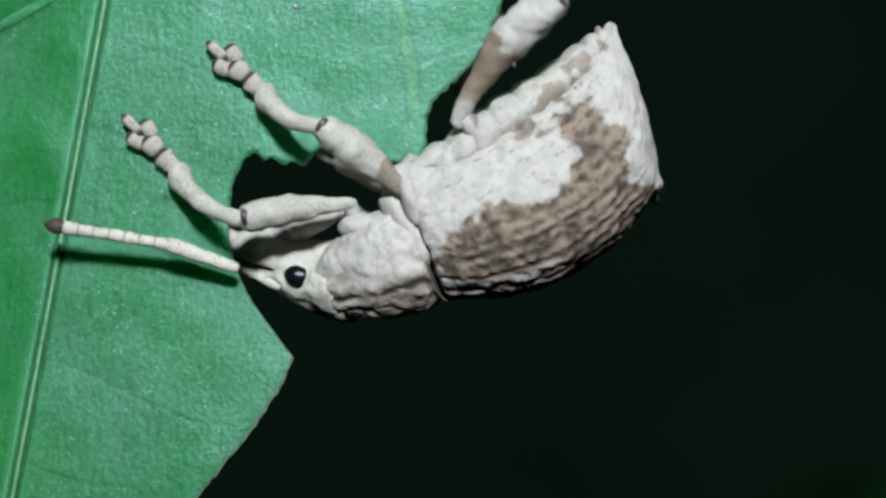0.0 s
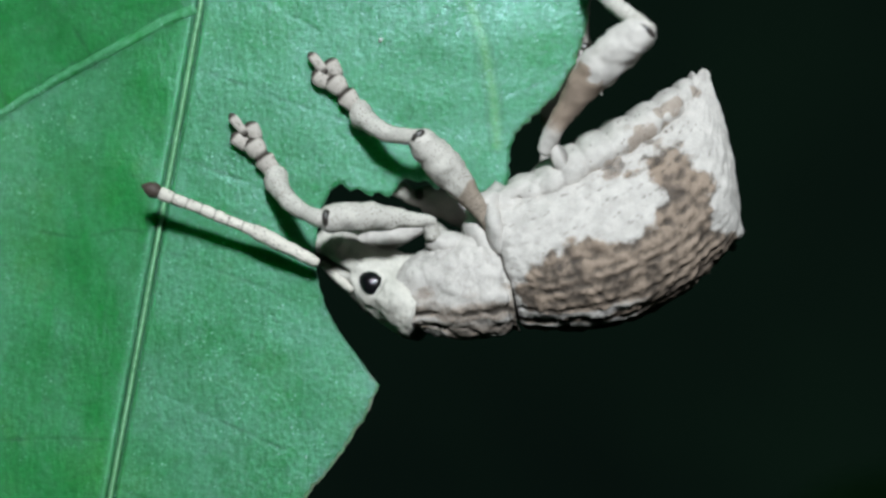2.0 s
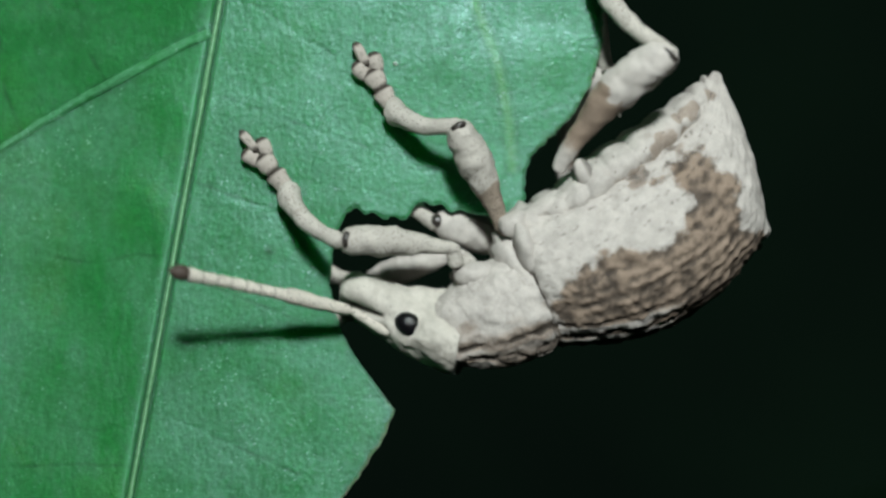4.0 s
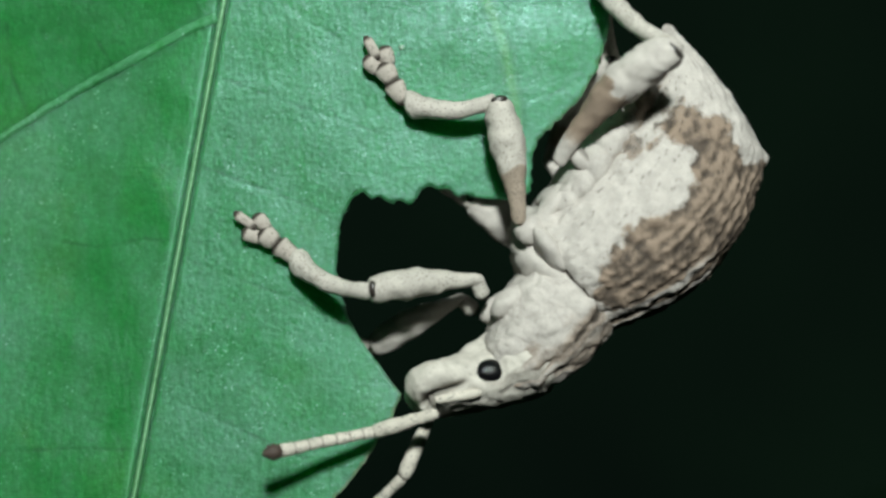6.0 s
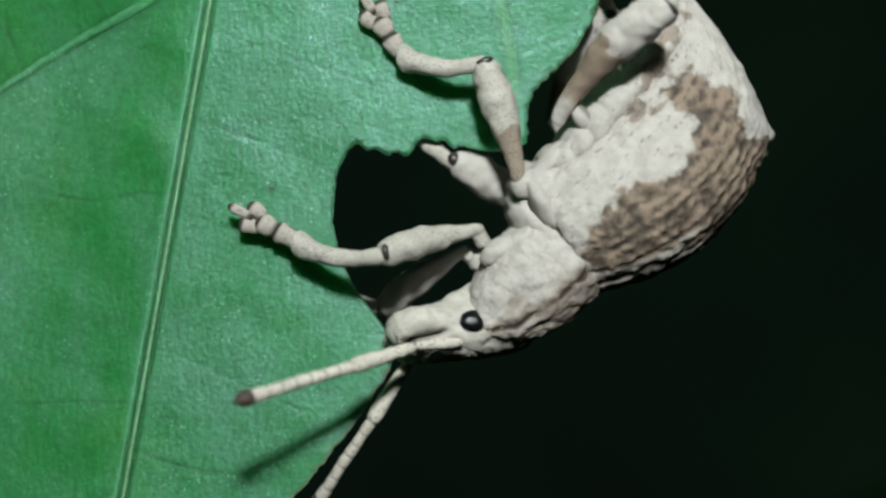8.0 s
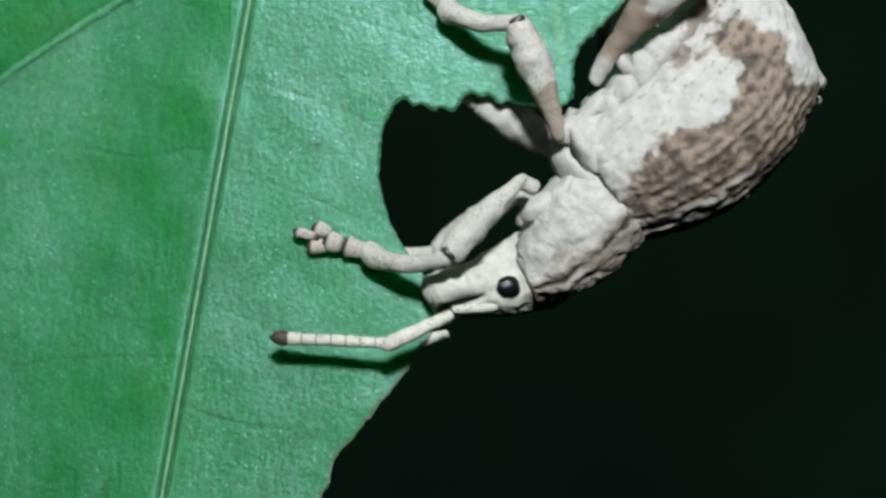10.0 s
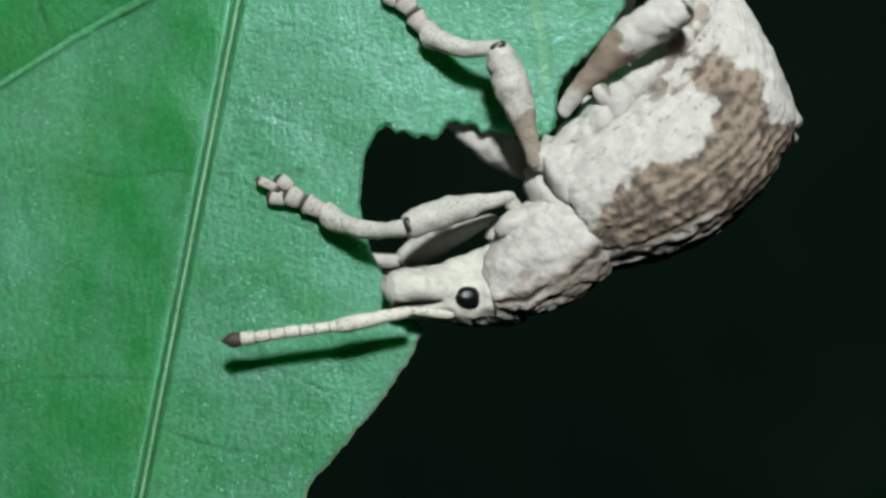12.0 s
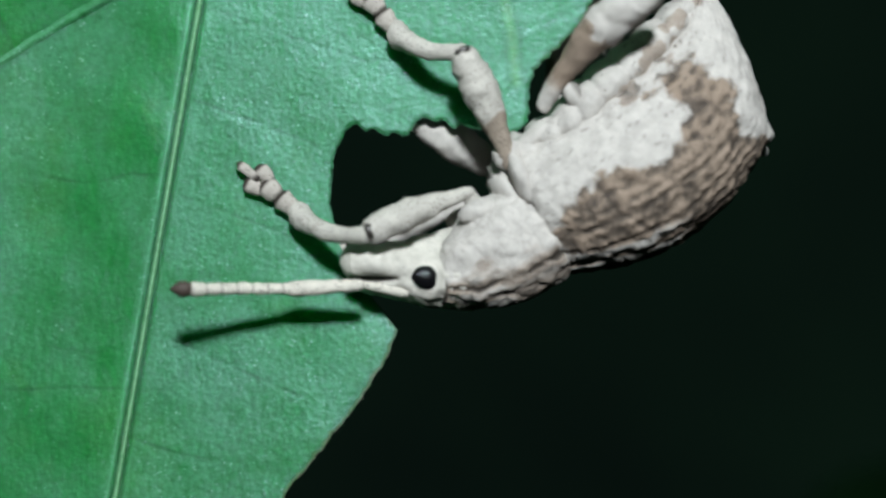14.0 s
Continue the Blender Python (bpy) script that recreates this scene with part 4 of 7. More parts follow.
def motions():
    walk(weevil, BODY_ROWS)
    walk(chest, on_body([
        (0, pose_mm(2.757, 0.000, -1.148, 11.37, -12.0)),
        (0.5, pose_mm(2.674, 0.000, -1.027, 10.77, -12.0)),
        (1, pose_mm(2.727, 0.000, -0.999, 7.58, -10.0)),
        (1.5, pose_mm(2.616, 0.000, -1.054, 3.77, -8.0)),
        (2, pose_mm(2.565, 0.000, -1.105, 1.75, -4.0)),
        (2.5, pose_mm(2.600, 0.000, -0.929, 0.51, 0.0)),
        (3, pose_mm(2.557, 0.000, -0.915, -0.71, 0.0)),
        (3.2, pose_mm(2.557, 0.000, -0.915, -0.71, 0.0)),
        (3.5, pose_mm(2.649, 0.000, -0.925, 1.66, 0.7)),
        (3.8, pose_mm(2.888, 0.000, -0.951, 7.76, 2.4)),
        (4.1, pose_mm(3.214, 0.000, -0.987, 16.11, 4.7)),
        (4.4, pose_mm(3.568, 0.000, -1.025, 25.21, 7.3)),
        (4.7, pose_mm(3.894, 0.000, -1.061, 33.56, 9.6)),
        (5, pose_mm(4.133, 0.000, -1.087, 39.66, 11.3)),
        (5.3, pose_mm(4.225, 0.000, -1.097, 42.03, 12.0)),
        (5.4, pose_mm(4.225, 0.000, -1.097, 42.03, 12.0)),
        (5.5, pose_mm(4.225, 0.000, -1.097, 42.03, 12.0)),
        (6, pose_mm(4.063, 0.000, -1.309, 42.88, 13.0)),
        (6.5, pose_mm(4.267, 0.000, -1.691, 36.99, 14.0)),
        (7, pose_mm(3.804, 0.000, -1.648, 31.01, 16.0)),
        (7.1, pose_mm(3.804, 0.000, -1.648, 31.01, 16.0)),
        (7.2, pose_mm(3.804, 0.000, -1.648, 31.01, 16.0)),
        (7.5, pose_mm(3.814, 0.000, -1.632, 31.72, 15.4)),
        (7.8, pose_mm(3.840, 0.000, -1.591, 33.56, 13.8)),
        (8.1, pose_mm(3.876, 0.000, -1.536, 36.08, 11.7)),
        (8.4, pose_mm(3.916, 0.000, -1.475, 38.82, 9.3)),
        (8.7, pose_mm(3.952, 0.000, -1.420, 41.34, 7.2)),
        (9, pose_mm(3.978, 0.000, -1.379, 43.18, 5.6)),
        (9.3, pose_mm(3.988, 0.000, -1.363, 43.89, 5.0)),
        (9.4, pose_mm(3.988, 0.000, -1.363, 43.89, 5.0)),
        (9.5, pose_mm(3.988, 0.000, -1.363, 43.89, 5.0)),
        (10, pose_mm(3.810, 0.000, -1.298, 41.41, 5.0)),
        (10.25, pose_mm(3.828, 0.000, -1.282, 41.58, 5.5)),
        (10.5, pose_mm(3.846, 0.000, -1.266, 41.76, 6.0)),
        (11, pose_mm(3.842, 0.000, -1.259, 36.80, 8.0)),
        (11.25, pose_mm(3.707, 0.000, -1.256, 36.08, 8.5)),
        (11.5, pose_mm(3.572, 0.000, -1.253, 35.35, 9.0)),
        (12, pose_mm(3.514, 0.000, -1.225, 32.96, 10.0)),
        (12.5, pose_mm(3.369, 0.000, -1.254, 28.28, 10.0)),
        (13, pose_mm(3.243, 0.000, -1.331, 27.84, 12.0)),
        (13.5, pose_mm(3.148, 0.000, -1.245, 23.02, 12.0)),
        (14, pose_mm(3.078, 0.000, -1.376, 22.15, 14.0)),
    ]))
    walk(head, on_body([
        (0, pose_mm(-1.055, 1.252, -1.752, -17.45, -14.0)),
        (0.5, pose_mm(-1.113, 1.252, -1.592, -18.70, -14.0)),
        (1, pose_mm(-1.176, 1.096, -1.355, -21.62, -14.0)),
        (1.5, pose_mm(-1.309, 0.926, -1.192, -30.81, -17.0)),
        (2, pose_mm(-1.330, 0.610, -1.099, -30.17, -18.0)),
        (2.5, pose_mm(-1.446, 0.291, -0.867, -37.04, -20.0)),
        (3, pose_mm(-1.465, 0.279, -0.782, -37.33, -22.0)),
        (3.2, pose_mm(-1.465, 0.279, -0.782, -37.33, -22.0)),
        (3.5, pose_mm(-1.351, 0.230, -0.910, -34.71, -20.1, -0.3)),
        (3.8, pose_mm(-1.053, 0.104, -1.240, -27.95, -15.3, -1.2)),
        (4.1, pose_mm(-0.637, -0.063, -1.689, -18.70, -8.6, -2.4)),
        (4.4, pose_mm(-0.173, -0.238, -2.171, -8.63, -1.4, -3.6)),
        (4.7, pose_mm(0.257, -0.395, -2.606, 0.62, 5.3, -4.8)),
        (5, pose_mm(0.573, -0.508, -2.918, 7.38, 10.1, -5.7)),
        (5.3, pose_mm(0.695, -0.550, -3.038, 10.00, 12.0, -6.0)),
        (5.4, pose_mm(1.022, -0.557, -3.283, 13.50, 12.0, -10.0)),
        (5.5, pose_mm(1.355, -0.569, -3.525, 17.00, 12.0, -14.0)),
        (6, pose_mm(1.307, -0.623, -3.690, 18.00, 9.0, -19.0)),
        (6.5, pose_mm(1.333, -0.693, -3.753, 16.00, 9.0, -19.0)),
        (7, pose_mm(0.860, -0.890, -3.526, 13.00, 12.0, -24.0)),
        (7.1, pose_mm(0.860, -0.890, -3.526, 13.00, 12.0, -24.0)),
        (7.2, pose_mm(0.860, -0.890, -3.526, 13.00, 12.0, -24.0)),
        (7.5, pose_mm(0.849, -0.790, -3.555, 13.00, 12.0, -22.7)),
        (7.8, pose_mm(0.816, -0.611, -3.628, 13.00, 12.0, -19.2)),
        (8.1, pose_mm(0.772, -0.390, -3.727, 13.00, 12.0, -14.6)),
        (8.4, pose_mm(0.728, -0.161, -3.832, 13.00, 12.0, -9.4)),
        (8.7, pose_mm(0.686, 0.047, -3.928, 13.00, 12.0, -4.8)),
        (9, pose_mm(0.656, 0.209, -3.997, 13.00, 12.0, -1.3)),
        (9.3, pose_mm(0.646, 0.301, -4.024, 13.00, 12.0)),
        (9.4, pose_mm(0.646, 0.301, -4.024, 13.00, 12.0)),
        (9.5, pose_mm(0.646, 0.301, -4.024, 13.00, 12.0)),
        (10, pose_mm(0.398, 0.301, -3.791, 13.00, 12.0)),
        (10.25, pose_mm(0.454, 0.264, -3.761, 13.00, 12.0)),
        (10.5, pose_mm(0.509, 0.227, -3.731, 13.00, 12.0)),
        (11, pose_mm(0.225, 0.086, -3.502, 12.00, 10.0)),
        (11.25, pose_mm(0.092, 0.050, -3.427, 9.47, 10.0)),
        (11.5, pose_mm(-0.040, 0.013, -3.352, 6.95, 10.0)),
        (12, pose_mm(-0.144, -0.056, -3.154, 3.77, 9.0)),
        (12.5, pose_mm(-0.442, -0.054, -2.902, 3.64, 8.0)),
        (13, pose_mm(-0.482, -0.197, -2.893, 0.35, 8.0)),
        (13.5, pose_mm(-0.586, -0.190, -2.484, -0.80, 4.0)),
        (14, pose_mm(-0.569, -0.331, -2.517, -2.81, 4.0)),
    ]))
    walk(near["front"][0], on_body([
        (0, reach((0.47, -0.53, 0.61), (-2.78, -1.90, 0.06))),
        (0.5, reach((0.59, -0.81, 0.71), (-2.67, -2.16, 0.18))),
        (1, reach((0.39, -0.88, 0.93), (-2.92, -2.22, 1.00))),
        (1.5, reach((0.33, -0.92, 1.03), (-2.97, -2.25, 0.91))),
        (2, reach((0.29, -1.07, 0.99), (-2.99, -2.45, 1.01))),
        (2.5, reach((0.29, -1.02, 1.22), (-3.02, -2.32, 1.08))),
        (3, reach((0.29, -1.04, 1.33), (-3.02, -2.36, 1.24))),
        (3.2, reach((0.29, -1.01, 1.33), (-3.01, -2.34, 1.23))),
        (3.5, reach((0.33, -1.03, 1.26), (-3.01, -2.33, 1.20))),
        (3.8, reach((0.43, -1.09, 1.06), (-2.99, -2.28, 1.14))),
        (4.1, reach((0.60, -1.17, 0.76), (-2.92, -2.18, 1.06))),
        (4.4, reach((0.82, -1.25, 0.43), (-2.79, -2.01, 0.99))),
        (4.7, reach((1.07, -1.33, 0.10), (-2.60, -1.76, 0.97))),
        (5, reach((1.27, -1.39, -0.14), (-2.39, -1.45, 1.01))),
        (5.3, reach((1.35, -1.41, -0.24), (-2.27, -1.26, 1.07))),
        (5.4, reach((1.38, -0.92, -0.29), (-2.04, -1.59, 0.98))),
        (5.5, reach((1.41, -0.44, -0.34), (-1.71, -1.63, 0.91))),
        (6, reach((1.09, -0.81, -0.58), (-2.24, -2.02, -0.91))),
        (6.5, reach((1.32, -0.69, -0.80), (-2.05, -1.86, -0.95))),
        (7, reach((1.02, -0.79, -0.66), (-2.31, -2.06, -0.75))),
        (7.1, reach((1.07, -0.48, -0.54), (-2.19, -1.93, -0.64))),
        (7.2, reach((1.11, -0.17, -0.42), (-2.08, -1.76, -0.52))),
        (7.5, reach((1.13, -0.20, -0.44), (-2.03, -1.85, -0.66))),
        (7.8, reach((1.17, -0.28, -0.49), (-1.89, -2.03, -1.02))),
        (8.1, reach((1.23, -0.39, -0.57), (-1.70, -2.19, -1.52))),
        (8.4, reach((1.28, -0.51, -0.66), (-1.52, -2.24, -2.01))),
        (8.7, reach((1.33, -0.61, -0.74), (-1.40, -2.20, -2.39))),
        (9, reach((1.36, -0.69, -0.80), (-1.33, -2.12, -2.64))),
        (9.3, reach((1.37, -0.72, -0.82), (-1.31, -2.08, -2.73))),
        (9.4, reach((1.39, -0.84, -0.80), (-1.29, -2.12, -2.77))),
        (9.5, reach((1.40, -0.97, -0.78), (-1.28, -2.15, -2.80))),
        (10, reach((1.09, -0.99, -0.40), (-1.22, -2.20, -2.83))),
        (10.25, reach((1.21, -0.90, -0.50), (-1.39, -2.08, -2.62))),
        (10.5, reach((1.34, -0.80, -0.59), (-1.54, -1.91, -2.36))),
        (11, reach((1.11, -0.94, -0.37), (-1.67, -2.10, -2.27))),
        (11.5, reach((0.91, -1.03, -0.31), (-1.81, -2.22, -2.29))),
        (12, reach((1.32, -0.83, -0.02), (-1.88, -1.99, -1.05))),
        (12.5, reach((0.71, -1.06, -0.20), (-2.40, -2.34, -1.38))),
        (13, reach((0.86, -0.96, -0.11), (-2.22, -2.25, -1.36))),
        (13.5, reach((0.69, -0.98, 0.23), (-2.23, -2.36, -1.26))),
        (14, reach((0.89, -1.02, 0.02), (-2.16, -2.36, -1.25))),
    ]))
    walk(near["front"][1], on_body([
        (0, reach((-2.78, -1.90, 0.06), (-4.98, -0.32, 1.56))),
        (0.5, reach((-2.67, -2.16, 0.18), (-4.81, -0.31, 1.43))),
        (1, reach((-2.92, -2.22, 1.00), (-4.82, -0.30, 2.51))),
        (1.5, reach((-2.97, -2.25, 0.91), (-4.78, -0.30, 2.50))),
        (2, reach((-2.99, -2.45, 1.01), (-4.68, -0.28, 2.43))),
        (2.5, reach((-3.02, -2.32, 1.08), (-4.77, -0.29, 2.63))),
        (3, reach((-3.02, -2.36, 1.24), (-4.75, -0.29, 2.76))),
        (3.2, reach((-3.01, -2.34, 1.23), (-4.75, -0.29, 2.76))),
        (3.5, reach((-3.01, -2.33, 1.20), (-4.75, -0.29, 2.75))),
        (3.8, reach((-2.99, -2.28, 1.14), (-4.76, -0.30, 2.73))),
        (4.1, reach((-2.92, -2.18, 1.06), (-4.77, -0.31, 2.70))),
        (4.4, reach((-2.79, -2.01, 0.99), (-4.77, -0.32, 2.66))),
        (4.7, reach((-2.60, -1.76, 0.97), (-4.78, -0.33, 2.63))),
        (5, reach((-2.39, -1.45, 1.01), (-4.79, -0.34, 2.61))),
        (5.3, reach((-2.27, -1.26, 1.07), (-4.79, -0.34, 2.60))),
        (5.4, reach((-2.04, -1.59, 0.98), (-4.57, -0.34, 2.23))),
        (5.5, reach((-1.71, -1.63, 0.91), (-4.36, -0.34, 1.87))),
        (6, reach((-2.24, -2.02, -0.91), (-4.67, -0.36, 0.06))),
        (6.5, reach((-2.05, -1.86, -0.95), (-4.60, -0.37, -0.03))),
        (7, reach((-2.31, -2.06, -0.75), (-4.70, -0.34, 0.21))),
        (7.1, reach((-2.19, -1.93, -0.64), (-4.75, -0.34, 0.08))),
        (7.2, reach((-2.08, -1.76, -0.52), (-4.79, -0.34, -0.06))),
        (7.5, reach((-2.03, -1.85, -0.66), (-4.74, -0.43, -0.21))),
        (7.8, reach((-1.89, -2.03, -1.02), (-4.62, -0.65, -0.58))),
        (8.1, reach((-1.70, -2.19, -1.52), (-4.45, -0.85, -1.09))),
        (8.4, reach((-1.52, -2.24, -2.01), (-4.27, -0.87, -1.65))),
        (8.7, reach((-1.40, -2.20, -2.39), (-4.10, -0.71, -2.16))),
        (9, reach((-1.33, -2.12, -2.64), (-3.98, -0.52, -2.53))),
        (9.3, reach((-1.31, -2.08, -2.73), (-3.93, -0.44, -2.68))),
        (9.4, reach((-1.29, -2.12, -2.77), (-3.88, -0.44, -2.59))),
        (9.5, reach((-1.28, -2.15, -2.80), (-3.84, -0.44, -2.51))),
        (10, reach((-1.22, -2.20, -2.83), (-3.78, -0.46, -2.66))),
        (10.25, reach((-1.39, -2.08, -2.62), (-3.99, -0.45, -2.20))),
        (10.5, reach((-1.54, -1.91, -2.36), (-4.19, -0.43, -1.74))),
        (11, reach((-1.67, -2.10, -2.27), (-4.22, -0.42, -1.76))),
        (11.5, reach((-1.81, -2.22, -2.29), (-4.28, -0.42, -1.79))),
        (12, reach((-1.88, -1.99, -1.05), (-4.50, -0.39, -0.61))),
        (12.5, reach((-2.40, -2.34, -1.38), (-4.62, -0.35, -0.54))),
        (13, reach((-2.22, -2.25, -1.36), (-4.55, -0.37, -0.58))),
        (13.5, reach((-2.23, -2.36, -1.26), (-4.48, -0.37, -0.53))),
        (14, reach((-2.16, -2.36, -1.25), (-4.42, -0.36, -0.56))),
    ]))
    walk(near["front"][2], on_body([
        (0, reach((-5.01, -0.31, 1.58), (-6.64, -0.23, 3.26))),
        (0.5, reach((-4.83, -0.30, 1.43), (-6.56, -0.22, 3.12))),
        (1, reach((-4.83, -0.29, 2.52), (-6.44, -0.24, 4.57))),
        (1.5, reach((-4.79, -0.29, 2.51), (-6.41, -0.24, 4.74))),
        (2, reach((-4.68, -0.28, 2.43), (-6.41, -0.23, 4.73))),
        (2.5, reach((-4.77, -0.29, 2.63), (-6.39, -0.24, 4.77))),
        (3, reach((-4.75, -0.29, 2.77), (-6.38, -0.24, 4.77))),
        (3.2, reach((-4.75, -0.29, 2.77), (-6.38, -0.24, 4.77))),
        (3.5, reach((-4.75, -0.29, 2.76), (-6.38, -0.24, 4.76))),
        (3.8, reach((-4.76, -0.30, 2.74), (-6.38, -0.24, 4.74))),
        (4.1, reach((-4.77, -0.31, 2.70), (-6.39, -0.24, 4.71))),
        (4.4, reach((-4.77, -0.32, 2.67), (-6.40, -0.24, 4.67))),
        (4.7, reach((-4.78, -0.33, 2.63), (-6.40, -0.24, 4.64))),
        (5, reach((-4.79, -0.34, 2.61), (-6.40, -0.24, 4.62))),
        (5.3, reach((-4.79, -0.34, 2.60), (-6.30, -0.25, 4.48))),
        (5.4, reach((-4.62, -0.33, 2.25), (-6.13, -0.26, 4.13))),
        (5.5, reach((-4.45, -0.32, 1.90), (-6.24, -0.25, 4.12))),
        (6, reach((-4.71, -0.34, 0.08), (-6.87, -0.23, 1.67))),
        (6.5, reach((-4.66, -0.35, -0.00), (-6.73, -0.23, 1.57))),
        (7, reach((-4.72, -0.33, 0.22), (-6.81, -0.23, 1.57))),
        (7.1, reach((-4.75, -0.34, 0.08), (-6.85, -0.23, 1.43))),
        (7.2, reach((-4.79, -0.34, -0.06), (-6.80, -0.23, 1.23))),
        (7.5, reach((-4.74, -0.43, -0.21), (-6.77, -0.32, 1.06))),
        (7.8, reach((-4.62, -0.65, -0.58), (-6.69, -0.54, 0.61))),
        (8.1, reach((-4.45, -0.85, -1.09), (-6.58, -0.75, -0.00))),
        (8.4, reach((-4.27, -0.87, -1.65), (-6.45, -0.77, -0.67))),
        (8.7, reach((-4.10, -0.71, -2.16), (-6.33, -0.62, -1.29))),
        (9, reach((-3.98, -0.52, -2.53), (-6.23, -0.43, -1.74))),
        (9.3, reach((-3.93, -0.44, -2.68), (-6.43, -0.34, -1.84))),
        (9.4, reach((-3.90, -0.43, -2.59), (-6.43, -0.34, -1.85))),
        (9.5, reach((-3.88, -0.43, -2.51), (-6.47, -0.34, -1.85))),
        (10, reach((-3.82, -0.44, -2.66), (-6.41, -0.35, -1.91))),
        (10.25, reach((-4.04, -0.42, -2.20), (-6.57, -0.32, -1.28))),
        (10.5, reach((-4.25, -0.41, -1.73), (-6.75, -0.29, -0.63))),
        (11, reach((-4.26, -0.40, -1.75), (-6.68, -0.28, -0.57))),
        (11.5, reach((-4.31, -0.41, -1.79), (-6.72, -0.28, -0.46))),
        (12, reach((-4.55, -0.37, -0.60), (-6.90, -0.25, 0.51))),
        (12.5, reach((-4.63, -0.35, -0.54), (-6.66, -0.22, 1.15))),
        (13, reach((-4.57, -0.36, -0.58), (-6.59, -0.23, 1.15))),
        (13.5, reach((-4.50, -0.36, -0.52), (-6.60, -0.23, 1.14))),
        (14, reach((-4.43, -0.35, -0.55), (-6.53, -0.22, 1.20))),
    ]))
    walk(near["middle"][0], on_body([
        (0, reach((2.46, -1.30, 0.63), (-0.50, -2.00, 2.88))),
        (0.5, reach((2.48, -1.32, 0.66), (-0.12, -1.75, 3.36))),
        (1, reach((2.28, -1.30, 0.93), (-0.29, -2.15, 3.57))),
        (1.5, reach((2.19, -1.29, 0.89), (-0.36, -2.10, 3.56))),
        (2, reach((2.17, -1.30, 0.79), (-0.26, -2.10, 3.57))),
        (2.5, reach((2.10, -1.26, 0.84), (-0.44, -2.25, 3.46))),
        (3, reach((1.79, -0.30, 1.45), (0.15, -2.10, 4.34))),
        (3.2, reach((1.77, -0.48, 1.44), (-0.01, -2.22, 4.29))),
        (3.5, reach((1.81, -0.53, 1.44), (0.07, -2.22, 4.34))),
        (3.8, reach((1.93, -0.67, 1.43), (0.28, -2.19, 4.48))),
        (4.1, reach((2.09, -0.85, 1.41), (0.58, -2.06, 4.65))),
        (4.4, reach((2.28, -1.05, 1.36), (0.89, -1.82, 4.79))),
        (4.7, reach((2.45, -1.22, 1.30), (1.12, -1.55, 4.82))),
        (5, reach((2.58, -1.35, 1.25), (1.26, -1.37, 4.79))),
        (5.3, reach((2.63, -1.40, 1.23), (1.41, -1.35, 4.80))),
        (5.5, reach((2.63, -1.40, 1.23), (1.41, -1.35, 4.80))),
        (6, reach((2.27, -1.40, 1.21), (1.58, -1.25, 4.93))),
        (6.5, reach((2.68, -1.40, 0.89), (1.58, -1.30, 4.51))),
        (7, reach((2.48, -1.40, 0.96), (1.58, -1.35, 4.63))),
        (7.2, reach((2.48, -1.40, 0.96), (1.58, -1.35, 4.63))),
        (7.5, reach((2.46, -1.40, 0.95), (1.42, -1.32, 4.59))),
        (7.8, reach((2.43, -1.41, 0.94), (1.35, -1.38, 4.56))),
        (8.1, reach((2.37, -1.41, 0.91), (1.24, -1.47, 4.52))),
        (8.4, reach((2.31, -1.41, 0.89), (1.11, -1.55, 4.47))),
        (8.7, reach((2.26, -1.41, 0.86), (0.98, -1.63, 4.41))),
        (9, reach((2.22, -1.40, 0.84), (0.88, -1.68, 4.36))),
        (9.3, reach((2.21, -1.40, 0.83), (0.84, -1.70, 4.34))),
        (9.5, reach((2.21, -1.40, 0.83), (0.84, -1.70, 4.34))),
        (10, reach((2.19, -1.39, 0.82), (0.80, -1.75, 4.32))),
        (10.5, reach((2.28, -1.40, 0.89), (0.95, -1.65, 4.42))),
        (11, reach((2.19, -1.40, 0.99), (0.78, -1.70, 4.48))),
        (11.5, reach((2.07, -1.40, 0.97), (0.72, -1.80, 4.48))),
        (12, reach((2.02, -1.38, 0.94), (0.72, -1.80, 4.47))),
        (12.5, reach((1.92, -1.40, 0.97), (0.68, -1.80, 4.52))),
        (13, reach((1.95, -1.37, 0.83), (0.84, -1.80, 4.41))),
        (13.5, reach((1.87, -1.38, 0.97), (0.56, -2.00, 4.46))),
        (14, reach((2.10, -1.33, 0.74), (0.58, -1.95, 4.14))),
    ]))
